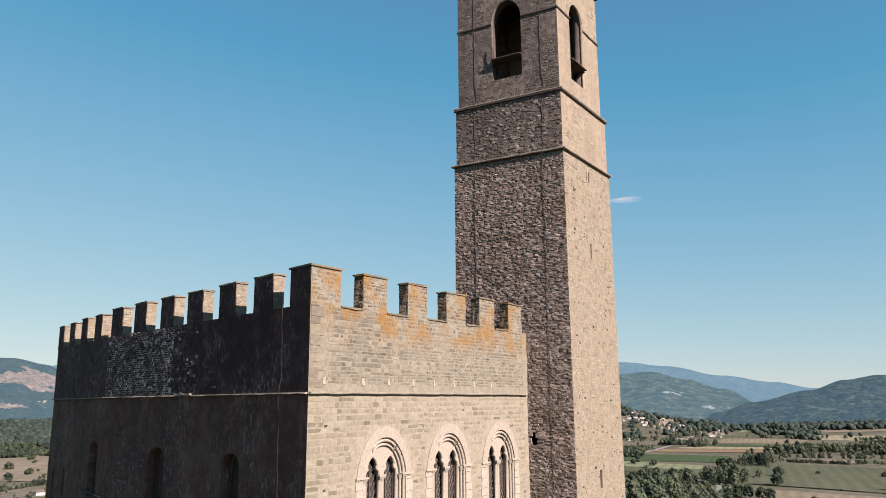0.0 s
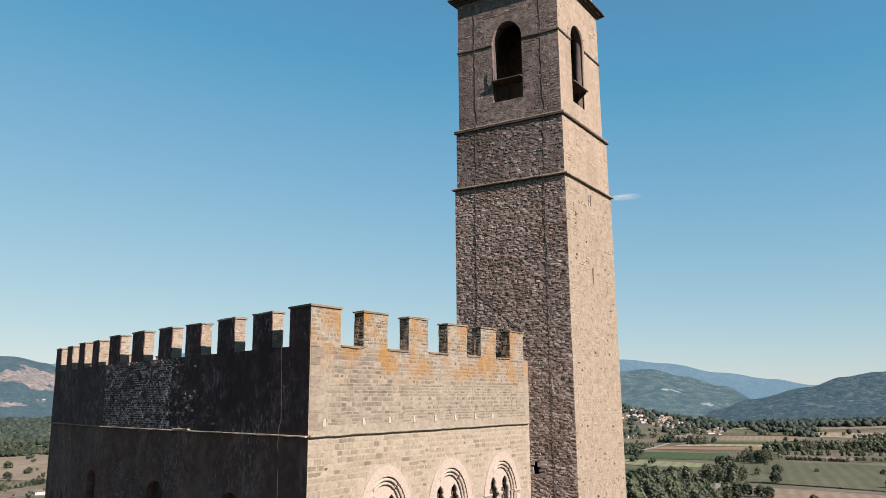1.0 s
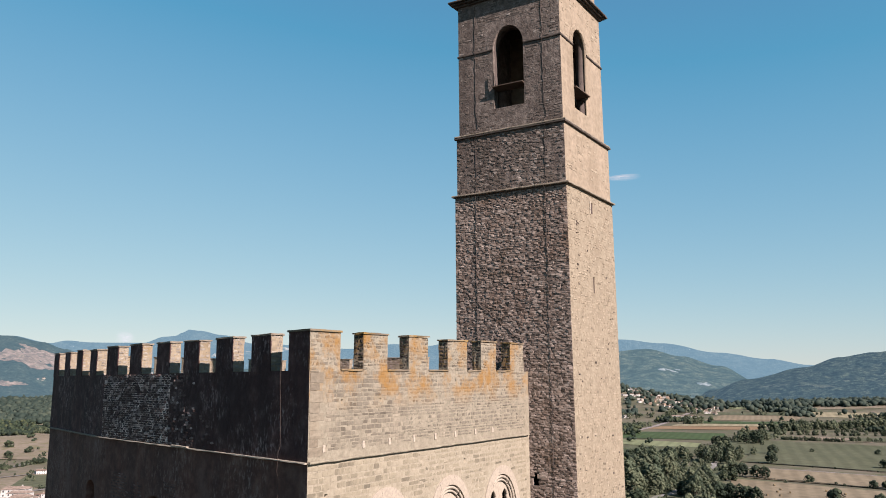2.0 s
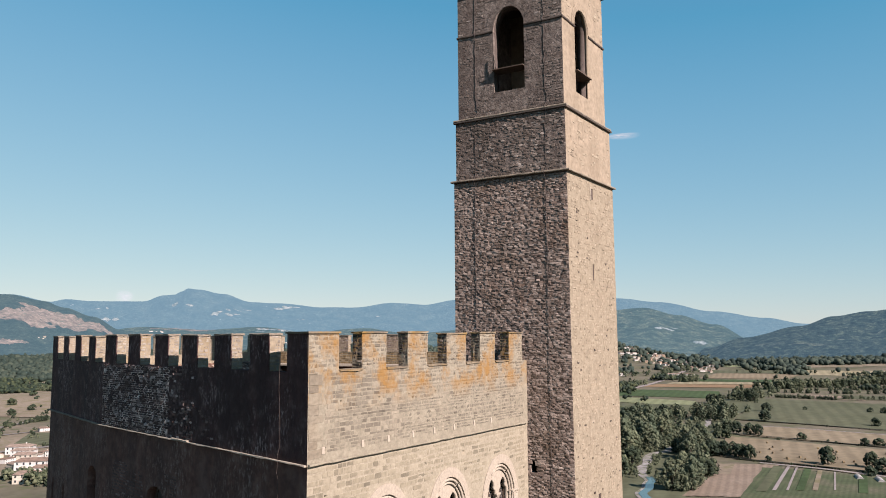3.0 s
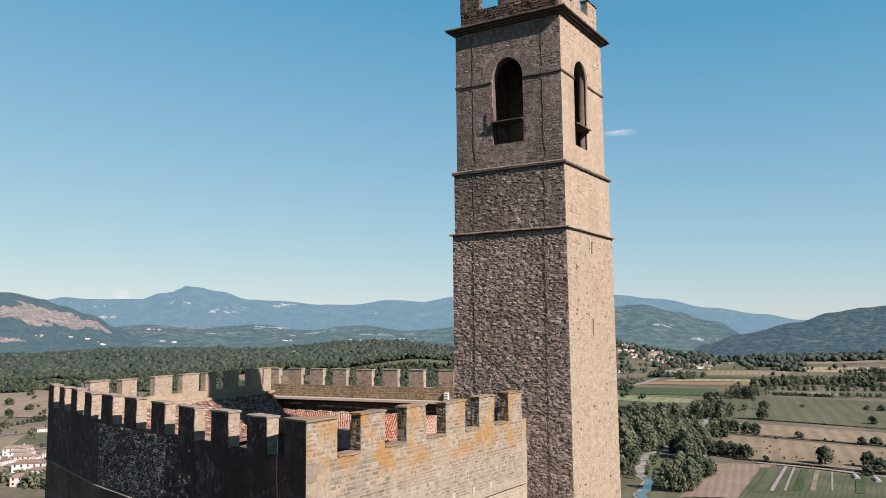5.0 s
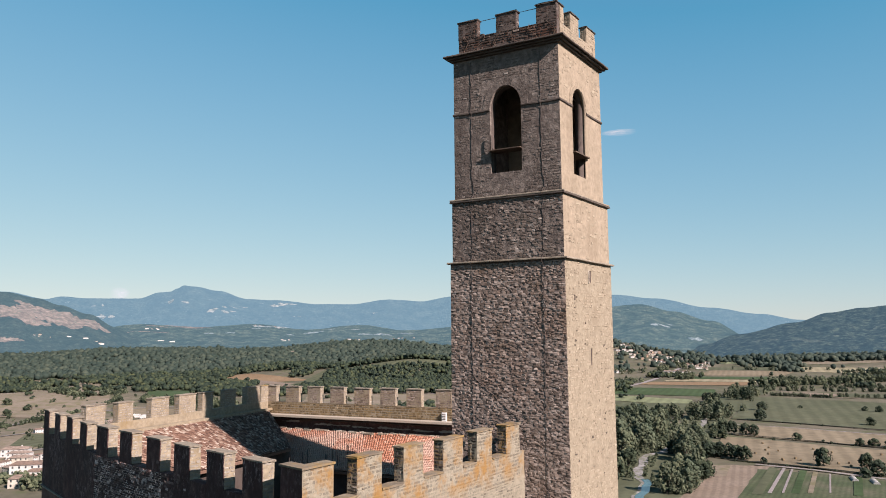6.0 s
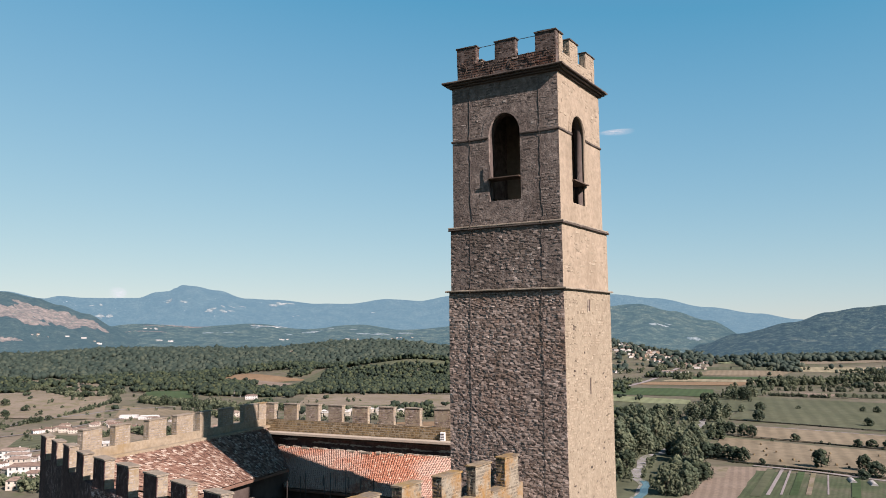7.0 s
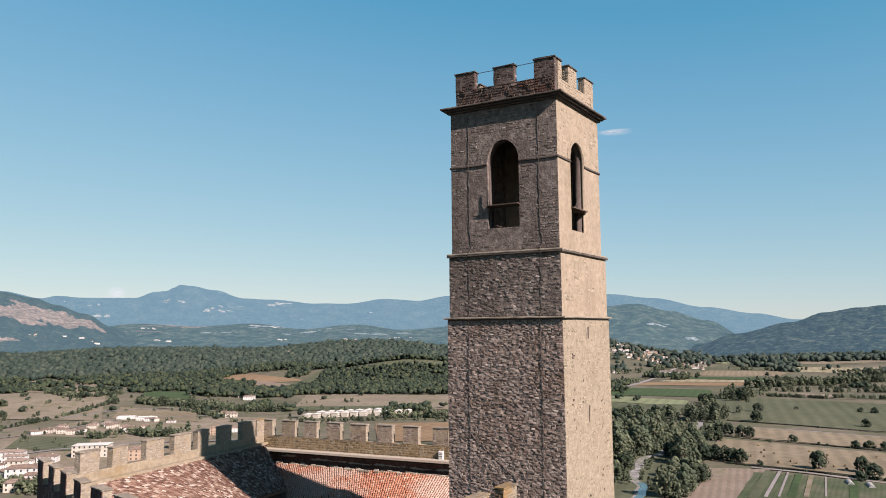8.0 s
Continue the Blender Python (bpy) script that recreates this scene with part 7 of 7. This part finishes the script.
for k in range(26):
    settle(rnd.choice((0, 1, 1, 3)), rnd.uniform(-1300, 300), rnd.uniform(2450, 2900), rnd.uniform(-30, 30), rnd.uniform(1.0, 1.7))
for x, y in ((-815, 2760), (-800, 2765), (-590, 2700), (-280, 2800), (-200, 2790), (-120, 2800), (-35, 2820)):
    settle(3, x, y, 4, 1.2)
for hill, bearing, far, wide, count, kinds in ((brown_hill, -27.85, 3330, 34, 4, (0, 1)), (brown_hill, -25.3, 3362, 70, 5, (5, 3)), (foothills, -20.2, 3690, 50, 3, (3,)), (foothills, -13.15, 4040, 62, 9, (1, 3, 1)),
                                                (foothills, -12.1, 3730, 40, 3, (3, 1)), (foothills, -6.3, 3650, 60, 5, (1, 0, 3)), (foothills, -3.1, 3755, 60, 5, (1, 0)), (foothills, -21.15, 3960, 50, 4, (1, 3))):
    for k in range(count):
        b, q = bearing + math.degrees(rnd.uniform(-1, 1) * wide / far), far + rnd.uniform(-14, 14)
        x, y, z = hill[0](b, q)
        copy_thing(HOUSES[rnd.choice(kinds)], pose(x, y, z - 0.5, 0, 0, -b + rnd.uniform(-20, 20)) @ Matrix.Scale(rnd.uniform(0.4, 0.7), 4))
for h_ob in HOUSES:
    for o in (*h_ob.children_recursive, h_ob):
        bpy.data.objects.remove(o)

# ---- hay bales and greenhouses
bale_mat = surface("straw_bale", [(0.3, (0.3, 0.22, 0.11)), (0.7, (0.42, 0.32, 0.18))], scale=3)
bm = bmesh.new()
bmesh.ops.create_cone(bm, cap_ends=True, segments=16, radius1=0.8, radius2=0.8, depth=1.3)
bmesh.ops.rotate(bm, cent=(0, 0, 0), matrix=Matrix.Rotation(radians(90), 3, "Y"), verts=bm.verts)
me = bpy.data.meshes.new("hay_bale")
bm.to_mesh(me)
bm.free()
me.materials.append(bale_mat)
for k in range(26):
    u, v = rnd.uniform(-62, 62), rnd.uniform(-52, 52)
    c, s = math.cos(radians(T)), math.sin(radians(T))
    x, y = 302 + u * c - v * s, 606 + u * s + v * c
    ob = new("hay_bale", me)
    ob.matrix_basis = pose(x, y, ground_z(x, y) + 1.45, 0, 0, rnd.uniform(0, 180))
    tagged(ob, "round straw bale on the harvested field", "bale", "hay bales")
film_mat = surface("greenhouse_film", [(0.3, (0.6, 0.6, 0.58)), (0.7, (0.75, 0.75, 0.73))], scale=0.5, bump=0)
for x, y in ((268, 506), (276, 496)):
    vs, fs = [], []
    for j in range(2):
        for i in range(9):
            a = math.pi * i / 8
            vs.append((2.2 * math.cos(a), (j - 0.5) * 13, 2.0 * math.sin(a)))
    fs = [(i, i + 1, i + 10, i + 9) for i in range(8)] + [tuple(range(9)), tuple(range(17, 8, -1))]
    ob = part("greenhouse", mesh_from("greenhouse", vs, fs), film_mat)
    ob.matrix_basis = pose(x, y, ground_z(x, y) + 0.2, 0, 0, -20)
    tagged(ob, "white tunnel greenhouse beside the field", "greenhouse", "greenhouses")


# ---- small clouds
def cloud(a, up, wide, tall, bright, label):
    """A wisp of cloud far behind the mountains, its sunlit white given by emission."""
    m, n, l, b = nodes_of("cloud_vapour")
    n.remove(b)
    tcn = n.new("ShaderNodeTexCoord")
    d = noise_tex(n, l, tcn.outputs["Generated"], 5, 6, 0.65, (1, 1, 2.5))
    gr = n.new("ShaderNodeTexGradient")
    gr.gradient_type = "SPHERICAL"
    mp = n.new("ShaderNodeMapping")
    mp.inputs["Location"].default_value, mp.inputs["Scale"].default_value = (-1, -1, -1), (2, 2, 2)
    l.new(tcn.outputs["Generated"], mp.inputs["Vector"])
    l.new(mp.outputs[0], gr.inputs["Vector"])
    mul = n.new("ShaderNodeMath")
    mul.operation = "MULTIPLY"
    l.new(ramp(n, l, d, [(0.25, (0.0,)), (0.62, (1.0,))]), mul.inputs[0])
    l.new(ramp(n, l, gr.outputs["Color"], [(0.0, (0.0,)), (0.55, (1.0,))]), mul.inputs[1])
    em_n, tr_n, mx = n.new("ShaderNodeEmission"), n.new("ShaderNodeBsdfTransparent"), n.new("ShaderNodeMixShader")
    em_n.inputs["Color"].default_value, em_n.inputs["Strength"].default_value = (0.8, 0.84, 0.9, 1), bright
    l.new(mul.outputs[0], mx.inputs[0])
    l.new(tr_n.outputs[0], mx.inputs[1])
    l.new(em_n.outputs[0], mx.inputs[2])
    l.new(mx.outputs[0], n["Material Output"].inputs["Surface"])
    r = 4850
    c = Vector((r * math.sin(radians(a)), r * math.cos(radians(a)), EYE_Z + r * math.tan(radians(up))))
    side = Vector((math.cos(radians(a)), -math.sin(radians(a)), 0))
    vs = []
    for j in range(5):
        for i in range(9):
            u, v = i / 4 - 1, j / 2 - 1
            vs.append(c + side * (u * wide) + Vector((0, 0, v * tall)) + Vector((0, 30 * (u * u + v * v), 0)))
    fs = [(j * 9 + i, j * 9 + i + 1, j * 9 + i + 10, j * 9 + i + 9) for j in range(4) for i in range(8)]
    ob = part("cloud", mesh_from("cloud", vs, fs), m)
    ob.visible_shadow = False
    return tagged(ob, label, "cloud", kind="structure")


cloud(14.1, 14.65, 175, 24, 0.33, "thin wisp of white cloud in the blue sky")
cloud(-23.6, 2.85, 80, 42, 0.4, "small pale cloud behind the ridge")
